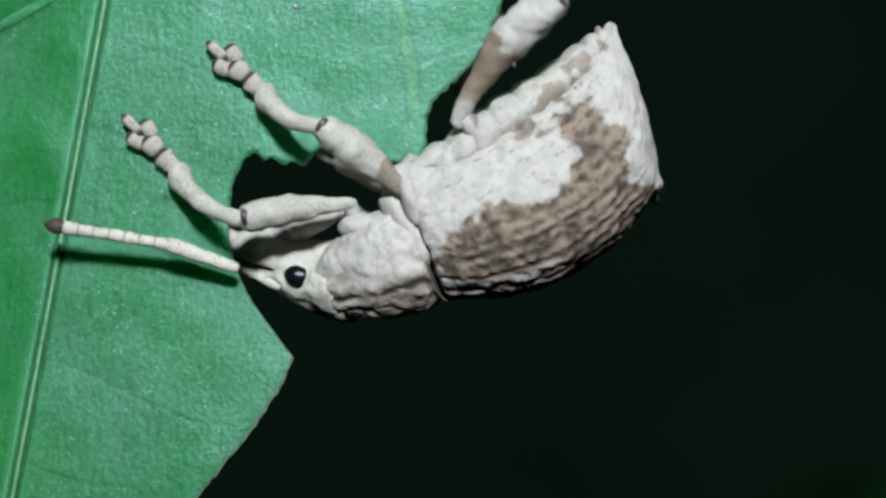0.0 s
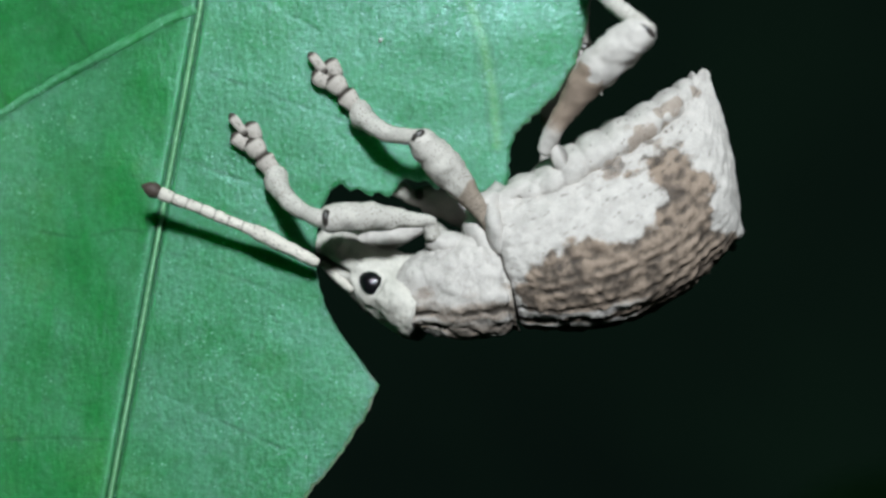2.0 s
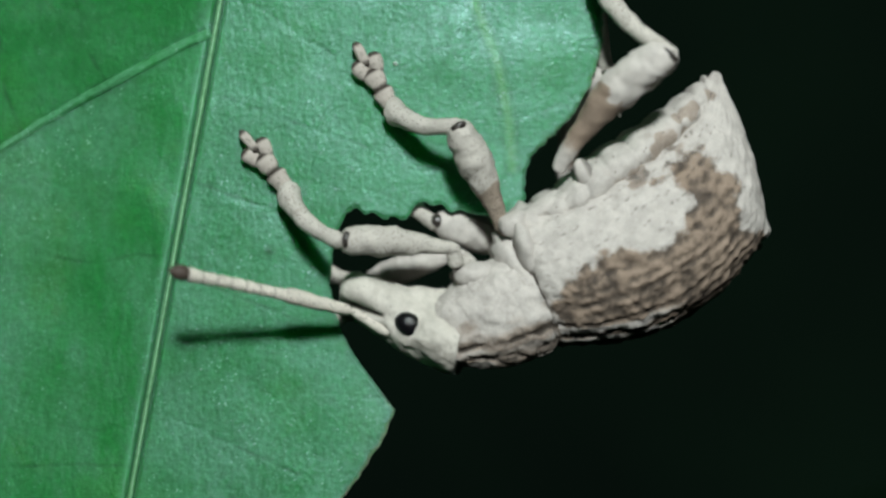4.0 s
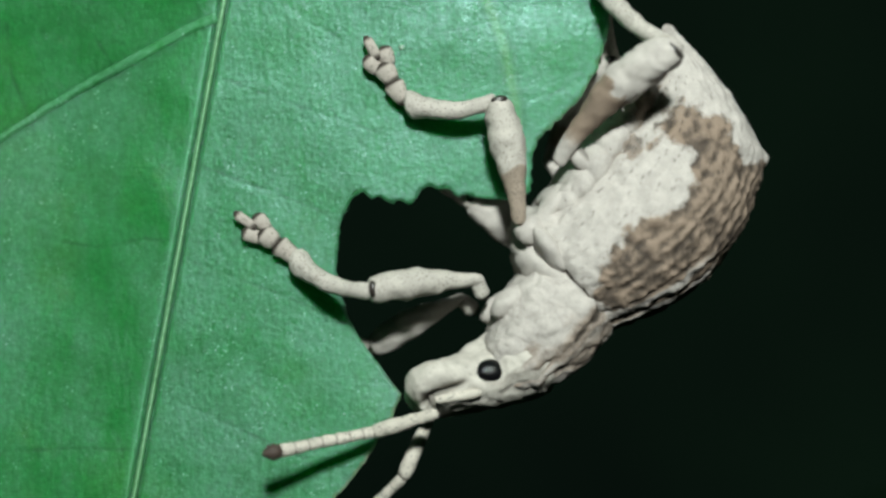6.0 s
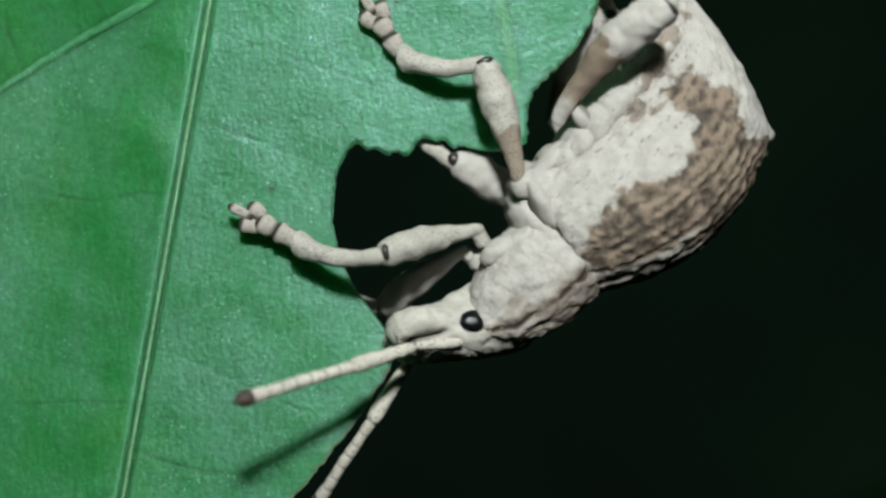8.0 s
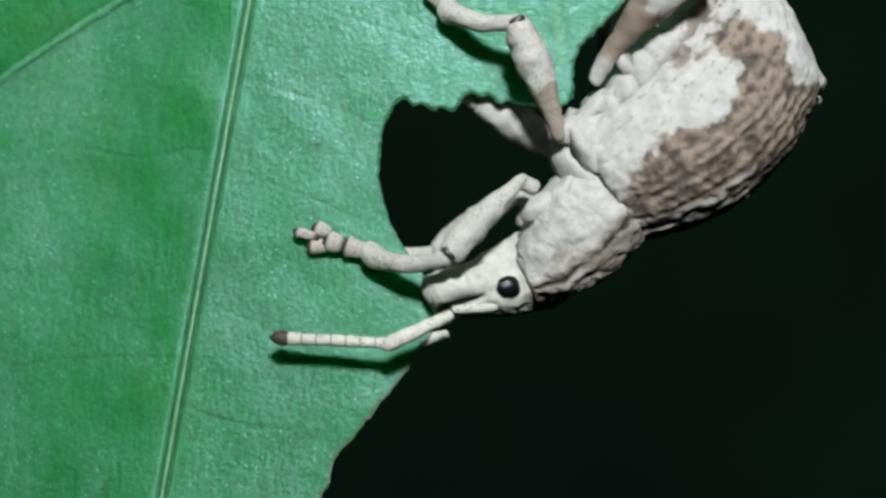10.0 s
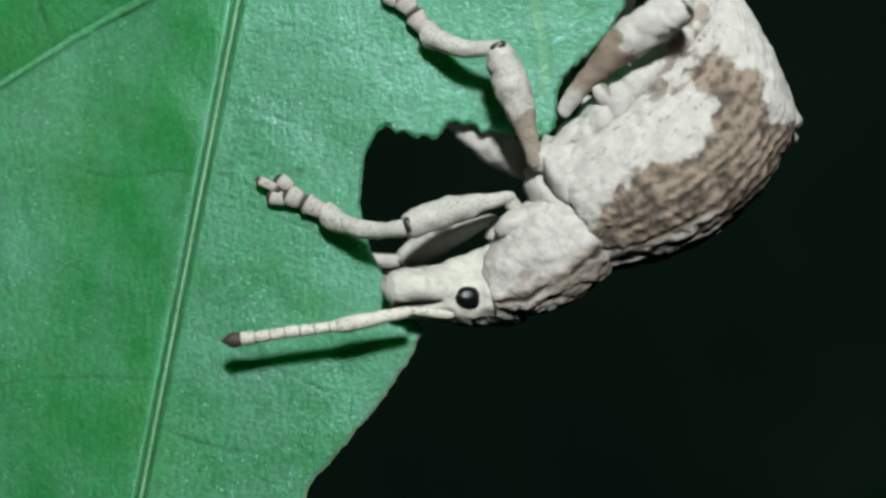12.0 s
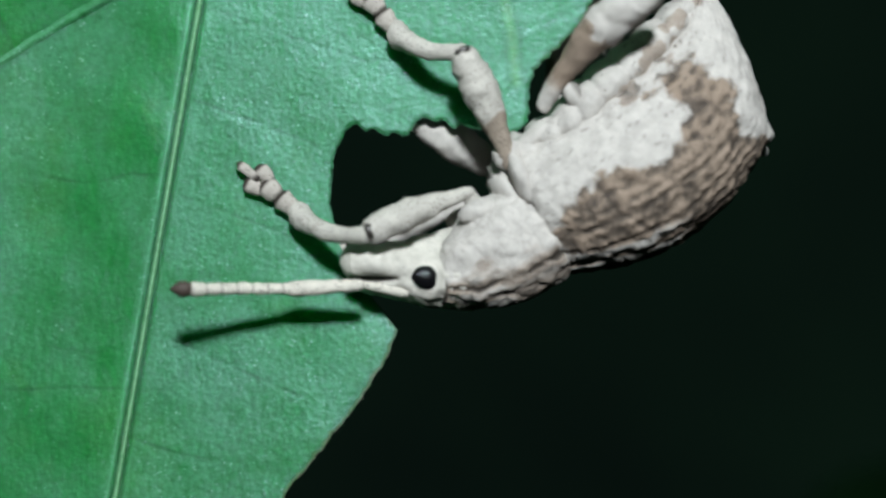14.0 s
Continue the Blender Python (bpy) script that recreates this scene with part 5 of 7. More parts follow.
    walk(near["middle"][1], on_body([
        (0, reach((-0.50, -2.00, 2.88), (-2.31, -0.30, 4.00))),
        (0.5, reach((-0.13, -1.74, 3.37), (-2.14, -0.32, 4.56))),
        (1, reach((-0.28, -2.16, 3.57), (-2.11, -0.31, 4.42))),
        (1.5, reach((-0.36, -2.10, 3.56), (-2.16, -0.32, 4.60))),
        (2, reach((-0.25, -2.11, 3.56), (-2.08, -0.30, 4.50))),
        (2.5, reach((-0.45, -2.24, 3.46), (-2.08, -0.32, 4.53))),
        (3, reach((0.15, -2.10, 4.34), (-1.58, -0.32, 5.48))),
        (3.2, reach((-0.01, -2.22, 4.29), (-1.58, -0.32, 5.48))),
        (3.5, reach((0.06, -2.22, 4.34), (-1.56, -0.32, 5.45))),
        (3.8, reach((0.26, -2.18, 4.48), (-1.52, -0.33, 5.37))),
        (4.1, reach((0.54, -2.04, 4.66), (-1.45, -0.34, 5.27))),
        (4.4, reach((0.82, -1.79, 4.79), (-1.39, -0.34, 5.15))),
        (4.7, reach((1.03, -1.52, 4.83), (-1.32, -0.35, 5.05))),
        (5, reach((1.15, -1.33, 4.79), (-1.28, -0.36, 4.97))),
        (5.3, reach((1.30, -1.31, 4.81), (-1.26, -0.36, 4.94))),
        (5.5, reach((1.30, -1.31, 4.81), (-1.26, -0.36, 4.94))),
        (6, reach((1.40, -1.19, 4.93), (-1.21, -0.38, 4.99))),
        (6.5, reach((1.43, -1.25, 4.54), (-1.13, -0.38, 4.99))),
        (7, reach((1.45, -1.31, 4.64), (-1.11, -0.37, 4.82))),
        (7.2, reach((1.45, -1.31, 4.64), (-1.11, -0.37, 4.82))),
        (7.5, reach((1.30, -1.28, 4.60), (-1.13, -0.37, 4.84))),
        (7.8, reach((1.25, -1.35, 4.57), (-1.17, -0.36, 4.88))),
        (8.1, reach((1.16, -1.44, 4.52), (-1.22, -0.35, 4.95))),
        (8.4, reach((1.06, -1.54, 4.47), (-1.29, -0.35, 5.01))),
        (8.7, reach((0.96, -1.62, 4.41), (-1.34, -0.34, 5.08))),
        (9, reach((0.87, -1.68, 4.36), (-1.38, -0.33, 5.12))),
        (9.3, reach((0.84, -1.70, 4.34), (-1.40, -0.33, 5.14))),
        (9.5, reach((0.84, -1.70, 4.34), (-1.40, -0.33, 5.14))),
        (10, reach((0.81, -1.75, 4.32), (-1.40, -0.33, 5.08))),
        (10.5, reach((0.96, -1.65, 4.41), (-1.33, -0.33, 5.12))),
        (11, reach((0.78, -1.70, 4.48), (-1.49, -0.33, 5.16))),
        (11.5, reach((0.73, -1.81, 4.48), (-1.49, -0.32, 5.05))),
        (12, reach((0.74, -1.81, 4.46), (-1.45, -0.32, 5.15))),
        (12.5, reach((0.70, -1.81, 4.51), (-1.50, -0.32, 5.17))),
        (13, reach((0.85, -1.81, 4.41), (-1.34, -0.32, 5.09))),
        (13.5, reach((0.59, -2.03, 4.45), (-1.43, -0.30, 5.06))),
        (14, reach((0.60, -1.97, 4.14), (-1.40, -0.31, 5.00))),
    ]))
    walk(near["middle"][2], on_body([
        (0, reach((-2.31, -0.30, 4.00), (-3.90, -0.26, 5.38))),
        (0.5, reach((-2.15, -0.32, 4.57), (-3.53, -0.29, 6.11))),
        (1, reach((-2.11, -0.31, 4.42), (-3.67, -0.29, 6.31))),
        (1.5, reach((-2.16, -0.32, 4.60), (-3.73, -0.30, 6.38))),
        (2, reach((-2.07, -0.31, 4.50), (-3.73, -0.29, 6.35))),
        (2.5, reach((-2.09, -0.32, 4.54), (-3.66, -0.31, 6.40))),
        (3, reach((-1.57, -0.33, 5.48), (-2.78, -0.35, 7.53))),
        (3.2, reach((-1.57, -0.33, 5.48), (-2.78, -0.35, 7.53))),
        (3.5, reach((-1.56, -0.33, 5.45), (-2.77, -0.35, 7.50))),
        (3.8, reach((-1.52, -0.33, 5.37), (-2.73, -0.35, 7.42))),
        (4.1, reach((-1.47, -0.33, 5.27), (-2.68, -0.35, 7.32))),
        (4.4, reach((-1.41, -0.34, 5.16), (-2.63, -0.36, 7.20))),
        (4.7, reach((-1.36, -0.34, 5.06), (-2.59, -0.36, 7.10))),
        (5, reach((-1.32, -0.34, 4.98), (-2.55, -0.36, 7.02))),
        (5.3, reach((-1.31, -0.34, 4.95), (-2.64, -0.36, 7.16))),
        (5.5, reach((-1.31, -0.34, 4.95), (-2.64, -0.36, 7.16))),
        (6, reach((-1.31, -0.36, 5.00), (-2.70, -0.38, 7.27))),
        (6.5, reach((-1.21, -0.35, 5.00), (-2.63, -0.36, 7.09))),
        (7, reach((-1.17, -0.34, 4.82), (-2.62, -0.36, 7.10))),
        (7.2, reach((-1.17, -0.34, 4.82), (-2.62, -0.36, 7.10))),
        (7.5, reach((-1.18, -0.34, 4.84), (-2.64, -0.36, 7.11))),
        (7.8, reach((-1.22, -0.34, 4.88), (-2.68, -0.35, 7.15))),
        (8.1, reach((-1.26, -0.34, 4.95), (-2.75, -0.35, 7.20))),
        (8.4, reach((-1.31, -0.33, 5.01), (-2.81, -0.34, 7.26))),
        (8.7, reach((-1.35, -0.33, 5.08), (-2.88, -0.34, 7.31))),
        (9, reach((-1.39, -0.33, 5.12), (-2.92, -0.33, 7.35))),
        (9.3, reach((-1.40, -0.33, 5.14), (-2.64, -0.33, 6.93))),
        (9.5, reach((-1.40, -0.33, 5.14), (-2.64, -0.33, 6.93))),
        (10, reach((-1.39, -0.33, 5.08), (-2.70, -0.32, 6.87))),
        (10.5, reach((-1.33, -0.33, 5.12), (-2.57, -0.33, 6.97))),
        (11, reach((-1.49, -0.33, 5.16), (-2.75, -0.33, 6.93))),
        (11.5, reach((-1.48, -0.32, 5.04), (-2.86, -0.32, 6.92))),
        (12, reach((-1.44, -0.33, 5.15), (-2.81, -0.32, 6.90))),
        (12.5, reach((-1.49, -0.33, 5.17), (-2.79, -0.32, 6.94))),
        (13, reach((-1.33, -0.32, 5.08), (-2.66, -0.32, 6.86))),
        (13.5, reach((-1.42, -0.31, 5.05), (-2.75, -0.31, 6.80))),
        (14, reach((-1.39, -0.32, 5.00), (-2.69, -0.31, 6.65))),
    ]))
    walk(near["hind"][0], on_body([
        (0, reach((3.62, -1.57, 3.02), (6.43, -3.40, 6.54))),
        (0.5, reach((3.62, -1.50, 2.98), (6.30, -3.60, 6.46))),
        (1, reach((3.72, -1.57, 3.19), (6.42, -3.50, 6.74))),
        (1.5, reach((3.73, -1.58, 3.15), (6.43, -3.50, 6.71))),
        (2, reach((3.68, -1.57, 3.17), (6.45, -3.55, 6.64))),
        (2.5, reach((3.79, -1.63, 3.22), (6.46, -3.45, 6.85))),
        (3, reach((3.63, -1.59, 3.18), (6.35, -3.35, 6.80))),
        (3.2, reach((3.63, -1.59, 3.18), (6.35, -3.35, 6.80))),
        (3.5, reach((3.63, -1.59, 3.21), (6.42, -3.42, 6.74))),
        (3.8, reach((3.64, -1.58, 3.27), (6.55, -3.50, 6.65))),
        (4.1, reach((3.64, -1.57, 3.33), (6.69, -3.58, 6.53))),
        (4.4, reach((3.64, -1.56, 3.35), (6.80, -3.62, 6.41))),
        (4.7, reach((3.63, -1.55, 3.34), (6.87, -3.62, 6.32))),
        (5, reach((3.63, -1.53, 3.32), (6.90, -3.60, 6.26))),
        (5.3, reach((3.63, -1.53, 3.30), (6.90, -3.55, 6.28))),
        (5.5, reach((3.63, -1.53, 3.30), (6.90, -3.55, 6.28))),
        (6, reach((3.47, -1.50, 3.06), (6.64, -3.45, 6.19))),
        (6.5, reach((3.90, -1.49, 2.86), (6.98, -3.40, 6.11))),
        (7, reach((3.67, -1.46, 2.77), (6.73, -3.50, 5.95))),
        (7.2, reach((3.67, -1.46, 2.77), (6.73, -3.50, 5.95))),
        (7.5, reach((3.65, -1.46, 2.76), (6.72, -3.51, 5.92))),
        (7.8, reach((3.59, -1.46, 2.75), (6.68, -3.50, 5.91))),
        (8.1, reach((3.52, -1.46, 2.72), (6.61, -3.48, 5.88))),
        (8.4, reach((3.45, -1.45, 2.69), (6.54, -3.46, 5.86))),
        (8.7, reach((3.38, -1.44, 2.67), (6.47, -3.43, 5.83))),
        (9, reach((3.33, -1.42, 2.65), (6.42, -3.42, 5.81))),
        (9.3, reach((3.31, -1.42, 2.64), (6.40, -3.40, 5.82))),
        (9.5, reach((3.31, -1.42, 2.64), (6.40, -3.40, 5.82))),
        (10, reach((3.25, -1.38, 2.55), (6.35, -3.30, 5.76))),
        (10.5, reach((3.27, -1.39, 2.63), (6.40, -3.30, 5.82))),
        (11, reach((3.26, -1.42, 2.76), (6.39, -3.35, 5.94))),
        (11.5, reach((3.23, -1.42, 2.82), (6.31, -3.40, 6.02))),
        (12, reach((2.82, -1.26, 2.57), (6.20, -3.10, 5.54))),
        (12.5, reach((3.02, -1.37, 2.74), (6.11, -3.50, 5.83))),
        (13, reach((3.20, -1.49, 2.72), (6.44, -3.30, 5.86))),
        (13.5, reach((2.97, -1.35, 2.65), (5.99, -3.50, 5.79))),
        (14, reach((3.05, -1.31, 2.52), (6.05, -3.50, 5.65))),
    ]))
    walk(near["hind"][1], on_body([
        (0, reach((6.45, -3.44, 6.51), (4.84, -0.53, 9.27))),
        (0.5, reach((6.31, -3.63, 6.43), (4.90, -0.53, 9.10))),
        (1, reach((6.44, -3.54, 6.70), (4.99, -0.55, 9.46))),
        (1.5, reach((6.45, -3.54, 6.67), (5.02, -0.54, 9.43))),
        (2, reach((6.47, -3.60, 6.60), (5.07, -0.52, 9.29))),
        (2.5, reach((6.48, -3.49, 6.81), (5.00, -0.55, 9.61))),
        (3, reach((6.37, -3.38, 6.77), (4.85, -0.57, 9.68))),
        (3.2, reach((6.37, -3.38, 6.77), (4.85, -0.57, 9.68))),
        (3.5, reach((6.44, -3.45, 6.71), (4.87, -0.60, 9.62))),
        (3.8, reach((6.57, -3.53, 6.62), (4.91, -0.68, 9.48))),
        (4.1, reach((6.71, -3.62, 6.50), (4.96, -0.74, 9.29))),
        (4.4, reach((6.82, -3.66, 6.38), (5.03, -0.72, 9.07))),
        (4.7, reach((6.89, -3.66, 6.29), (5.08, -0.63, 8.88))),
        (5, reach((6.92, -3.64, 6.23), (5.12, -0.53, 8.74))),
        (5.3, reach((6.92, -3.59, 6.25), (5.14, -0.49, 8.68))),
        (5.5, reach((6.92, -3.59, 6.25), (5.14, -0.49, 8.68))),
        (6, reach((6.65, -3.47, 6.17), (4.86, -0.50, 8.74))),
        (6.5, reach((6.99, -3.42, 6.09), (5.07, -0.51, 8.65))),
        (7, reach((6.74, -3.52, 5.93), (5.04, -0.49, 8.50))),
        (7.2, reach((6.74, -3.52, 5.93), (5.04, -0.49, 8.50))),
        (7.5, reach((6.73, -3.53, 5.90), (5.03, -0.49, 8.51))),
        (7.8, reach((6.69, -3.52, 5.89), (5.01, -0.49, 8.53))),
        (8.1, reach((6.62, -3.50, 5.87), (4.98, -0.50, 8.55))),
        (8.4, reach((6.55, -3.47, 5.84), (4.95, -0.50, 8.58))),
        (8.7, reach((6.48, -3.45, 5.82), (4.92, -0.51, 8.60))),
        (9, reach((6.43, -3.43, 5.80), (4.90, -0.51, 8.62))),
        (9.3, reach((6.41, -3.41, 5.81), (4.89, -0.51, 8.63))),
        (9.5, reach((6.41, -3.41, 5.81), (4.89, -0.51, 8.63))),
        (10, reach((6.35, -3.31, 5.76), (4.79, -0.52, 8.66))),
        (10.5, reach((6.39, -3.30, 5.83), (4.76, -0.53, 8.71))),
        (11, reach((6.39, -3.35, 5.94), (4.78, -0.53, 8.80))),
        (11.5, reach((6.32, -3.42, 6.00), (4.75, -0.52, 8.80))),
        (12, reach((6.17, -3.06, 5.59), (4.61, -0.58, 8.77))),
        (12.5, reach((6.11, -3.50, 5.83), (4.64, -0.52, 8.58))),
        (13, reach((6.45, -3.31, 5.85), (4.68, -0.50, 8.61))),
        (13.5, reach((5.98, -3.50, 5.80), (4.57, -0.52, 8.60))),
        (14, reach((6.04, -3.48, 5.67), (4.60, -0.53, 8.47))),
    ]))
    walk(near["hind"][2], on_body([
        (0, reach((4.85, -0.55, 9.25), (2.85, -0.55, 10.25))),
        (0.5, reach((4.91, -0.54, 9.09), (2.91, -0.54, 10.09))),
        (1, reach((5.00, -0.57, 9.45), (3.00, -0.57, 10.45))),
        (1.5, reach((5.03, -0.56, 9.41), (3.03, -0.56, 10.41))),
        (2, reach((5.08, -0.55, 9.27), (3.08, -0.55, 10.27))),
        (2.5, reach((5.01, -0.58, 9.59), (3.01, -0.58, 10.59))),
        (3, reach((4.86, -0.59, 9.66), (2.86, -0.59, 10.66))),
        (3.2, reach((4.86, -0.59, 9.66), (2.86, -0.59, 10.66))),
        (3.5, reach((4.88, -0.62, 9.61), (2.88, -0.62, 10.61))),
        (3.8, reach((4.92, -0.69, 9.46), (2.92, -0.69, 10.46))),
        (4.1, reach((4.97, -0.75, 9.27), (2.97, -0.75, 10.27))),
        (4.4, reach((5.04, -0.73, 9.06), (3.04, -0.73, 10.06))),
        (4.7, reach((5.09, -0.64, 8.87), (3.09, -0.64, 9.87))),
        (5, reach((5.13, -0.54, 8.72), (3.13, -0.54, 9.72))),
        (5.3, reach((5.15, -0.50, 8.67), (3.15, -0.50, 9.67))),
        (5.5, reach((5.15, -0.50, 8.67), (3.15, -0.50, 9.67))),
        (6, reach((4.87, -0.52, 8.73), (2.87, -0.52, 9.73))),
        (6.5, reach((5.07, -0.51, 8.64), (3.07, -0.51, 9.64))),
        (7, reach((5.05, -0.50, 8.49), (3.05, -0.50, 9.49))),
        (7.2, reach((5.05, -0.50, 8.49), (3.05, -0.50, 9.49))),
        (7.5, reach((5.04, -0.50, 8.50), (3.04, -0.50, 9.50))),
        (7.8, reach((5.02, -0.50, 8.52), (3.02, -0.50, 9.52))),
        (8.1, reach((4.99, -0.51, 8.54), (2.99, -0.51, 9.54))),
        (8.4, reach((4.95, -0.51, 8.57), (2.95, -0.51, 9.57))),
        (8.7, reach((4.92, -0.52, 8.59), (2.92, -0.52, 9.59))),
        (9, reach((4.90, -0.52, 8.61), (2.90, -0.52, 9.61))),
        (9.3, reach((4.89, -0.52, 8.62), (2.89, -0.52, 9.62))),
        (9.5, reach((4.89, -0.52, 8.62), (2.89, -0.52, 9.62))),
        (10, reach((4.79, -0.52, 8.66), (2.79, -0.52, 9.66))),
        (10.5, reach((4.76, -0.53, 8.71), (2.76, -0.53, 9.71))),
        (11, reach((4.78, -0.54, 8.80), (2.78, -0.54, 9.80))),
        (11.5, reach((4.75, -0.53, 8.79), (2.75, -0.53, 9.79))),
        (12, reach((4.59, -0.56, 8.80), (2.59, -0.56, 9.80))),
        (12.5, reach((4.64, -0.52, 8.58), (2.64, -0.52, 9.58))),
        (13, reach((4.69, -0.51, 8.60), (2.69, -0.51, 9.60))),
        (13.5, reach((4.57, -0.52, 8.60), (2.57, -0.52, 9.60))),
        (14, reach((4.60, -0.52, 8.48), (2.60, -0.52, 9.48))),
    ]))
    walk(far["front"][0], on_body([
        (0, reach((0.49, 0.45, 0.49), (-2.42, 1.45, -0.66))),
        (3, reach((0.42, 0.35, 1.30), (-2.50, 1.45, 0.32))),
        (3.2, reach((0.44, 0.35, 1.27), (-2.49, 1.45, 0.29))),
        (3.5, reach((0.49, 0.35, 1.18), (-2.43, 1.47, 0.20))),
        (3.8, reach((0.62, 0.35, 0.95), (-2.28, 1.52, -0.02))),
        (4.1, reach((0.84, 0.35, 0.61), (-2.06, 1.57, -0.29))),
        (4.4, reach((1.12, 0.35, 0.24), (-1.81, 1.58, -0.55))),
        (4.7, reach((1.42, 0.35, -0.11), (-1.55, 1.56, -0.76))),
        (5, reach((1.67, 0.36, -0.37), (-1.34, 1.52, -0.90))),
        (5.3, reach((1.77, 0.36, -0.47), (-1.26, 1.50, -0.95))),
        (5.5, reach((1.79, 0.36, -0.50), (-1.24, 1.50, -0.98))),
        (6, reach((0.59, 0.49, -1.21), (-2.24, 1.05, -2.78))),
        (6.5, reach((0.68, 0.50, -1.36), (-2.14, 1.05, -2.90))),
        (7, reach((0.53, 0.48, -1.30), (-2.23, 0.95, -2.99))),
        (7.2, reach((0.52, 0.48, -1.30), (-2.23, 0.95, -2.99))),
        (7.5, reach((0.56, 0.48, -1.28), (-2.16, 0.97, -3.01))),
        (7.8, reach((0.68, 0.47, -1.25), (-2.00, 1.01, -3.04))),
        (8.1, reach((0.83, 0.45, -1.19), (-1.78, 1.07, -3.06))),
        (8.4, reach((0.99, 0.42, -1.13), (-1.55, 1.13, -3.05))),
        (8.7, reach((1.14, 0.39, -1.08), (-1.37, 1.18, -3.02))),
        (9, reach((1.24, 0.37, -1.04), (-1.26, 1.20, -2.97))),
        (9.3, reach((1.28, 0.36, -1.02), (-1.22, 1.20, -2.95))),
        (9.5, reach((1.24, 0.36, -0.99), (-1.25, 1.20, -2.93))),
        (11, reach((1.11, 0.39, -0.82), (-1.68, 1.15, -2.36))),
        (13, reach((0.56, 0.33, -0.56), (-2.29, 1.40, -1.78))),
        (13.5, reach((0.42, 0.35, -0.13), (-2.31, 1.40, -1.61))),
        (14, reach((0.69, 0.38, -0.35), (-2.18, 1.30, -1.62))),
    ]))
    walk(far["front"][1], on_body([
        (0, reach((-2.42, 1.45, -0.66), (-4.17, 0.94, 0.14))),
        (3, reach((-2.50, 1.45, 0.32), (-4.47, 1.02, 0.92))),
        (3.2, reach((-2.49, 1.45, 0.29), (-4.47, 1.02, 0.92))),
        (3.5, reach((-2.43, 1.47, 0.20), (-4.39, 1.02, 0.86))),
        (3.8, reach((-2.28, 1.52, -0.02), (-4.18, 1.01, 0.70))),
        (4.1, reach((-2.06, 1.57, -0.29), (-3.89, 1.00, 0.49))),
        (4.4, reach((-1.81, 1.58, -0.55), (-3.58, 1.00, 0.25))),
        (4.7, reach((-1.55, 1.56, -0.76), (-3.29, 0.99, 0.04))),
        (5, reach((-1.34, 1.52, -0.90), (-3.08, 0.98, -0.12))),
        (5.3, reach((-1.26, 1.50, -0.95), (-3.00, 0.98, -0.18))),
        (5.5, reach((-1.24, 1.50, -0.98), (-3.00, 0.98, -0.18))),
        (6, reach((-2.24, 1.05, -2.78), (-4.15, 0.88, -1.82))),
        (6.5, reach((-2.14, 1.05, -2.90), (-3.95, 0.87, -1.81))),
        (7, reach((-2.23, 0.95, -2.99), (-4.02, 0.90, -1.58))),
        (7.2, reach((-2.23, 0.95, -2.99), (-4.02, 0.90, -1.58))),
        (7.5, reach((-2.16, 0.97, -3.01), (-3.99, 0.90, -1.64))),
        (7.8, reach((-2.00, 1.01, -3.04), (-3.91, 0.91, -1.81))),
        (8.1, reach((-1.78, 1.07, -3.06), (-3.80, 0.91, -2.04))),
        (8.4, reach((-1.55, 1.13, -3.05), (-3.67, 0.92, -2.28))),
        (8.7, reach((-1.37, 1.18, -3.02), (-3.56, 0.92, -2.51))),
        (9, reach((-1.26, 1.20, -2.97), (-3.48, 0.93, -2.68))),
        (9.3, reach((-1.22, 1.20, -2.95), (-3.45, 0.93, -2.74))),
        (9.5, reach((-1.25, 1.20, -2.93), (-3.45, 0.93, -2.74))),
        (11, reach((-1.68, 1.15, -2.36), (-3.89, 0.93, -1.97))),
        (13, reach((-2.29, 1.40, -1.78), (-4.30, 0.96, -1.21))),
        (13.5, reach((-2.31, 1.40, -1.61), (-4.31, 0.96, -1.06))),
        (14, reach((-2.18, 1.30, -1.62), (-4.25, 0.96, -1.00))),
    ]))
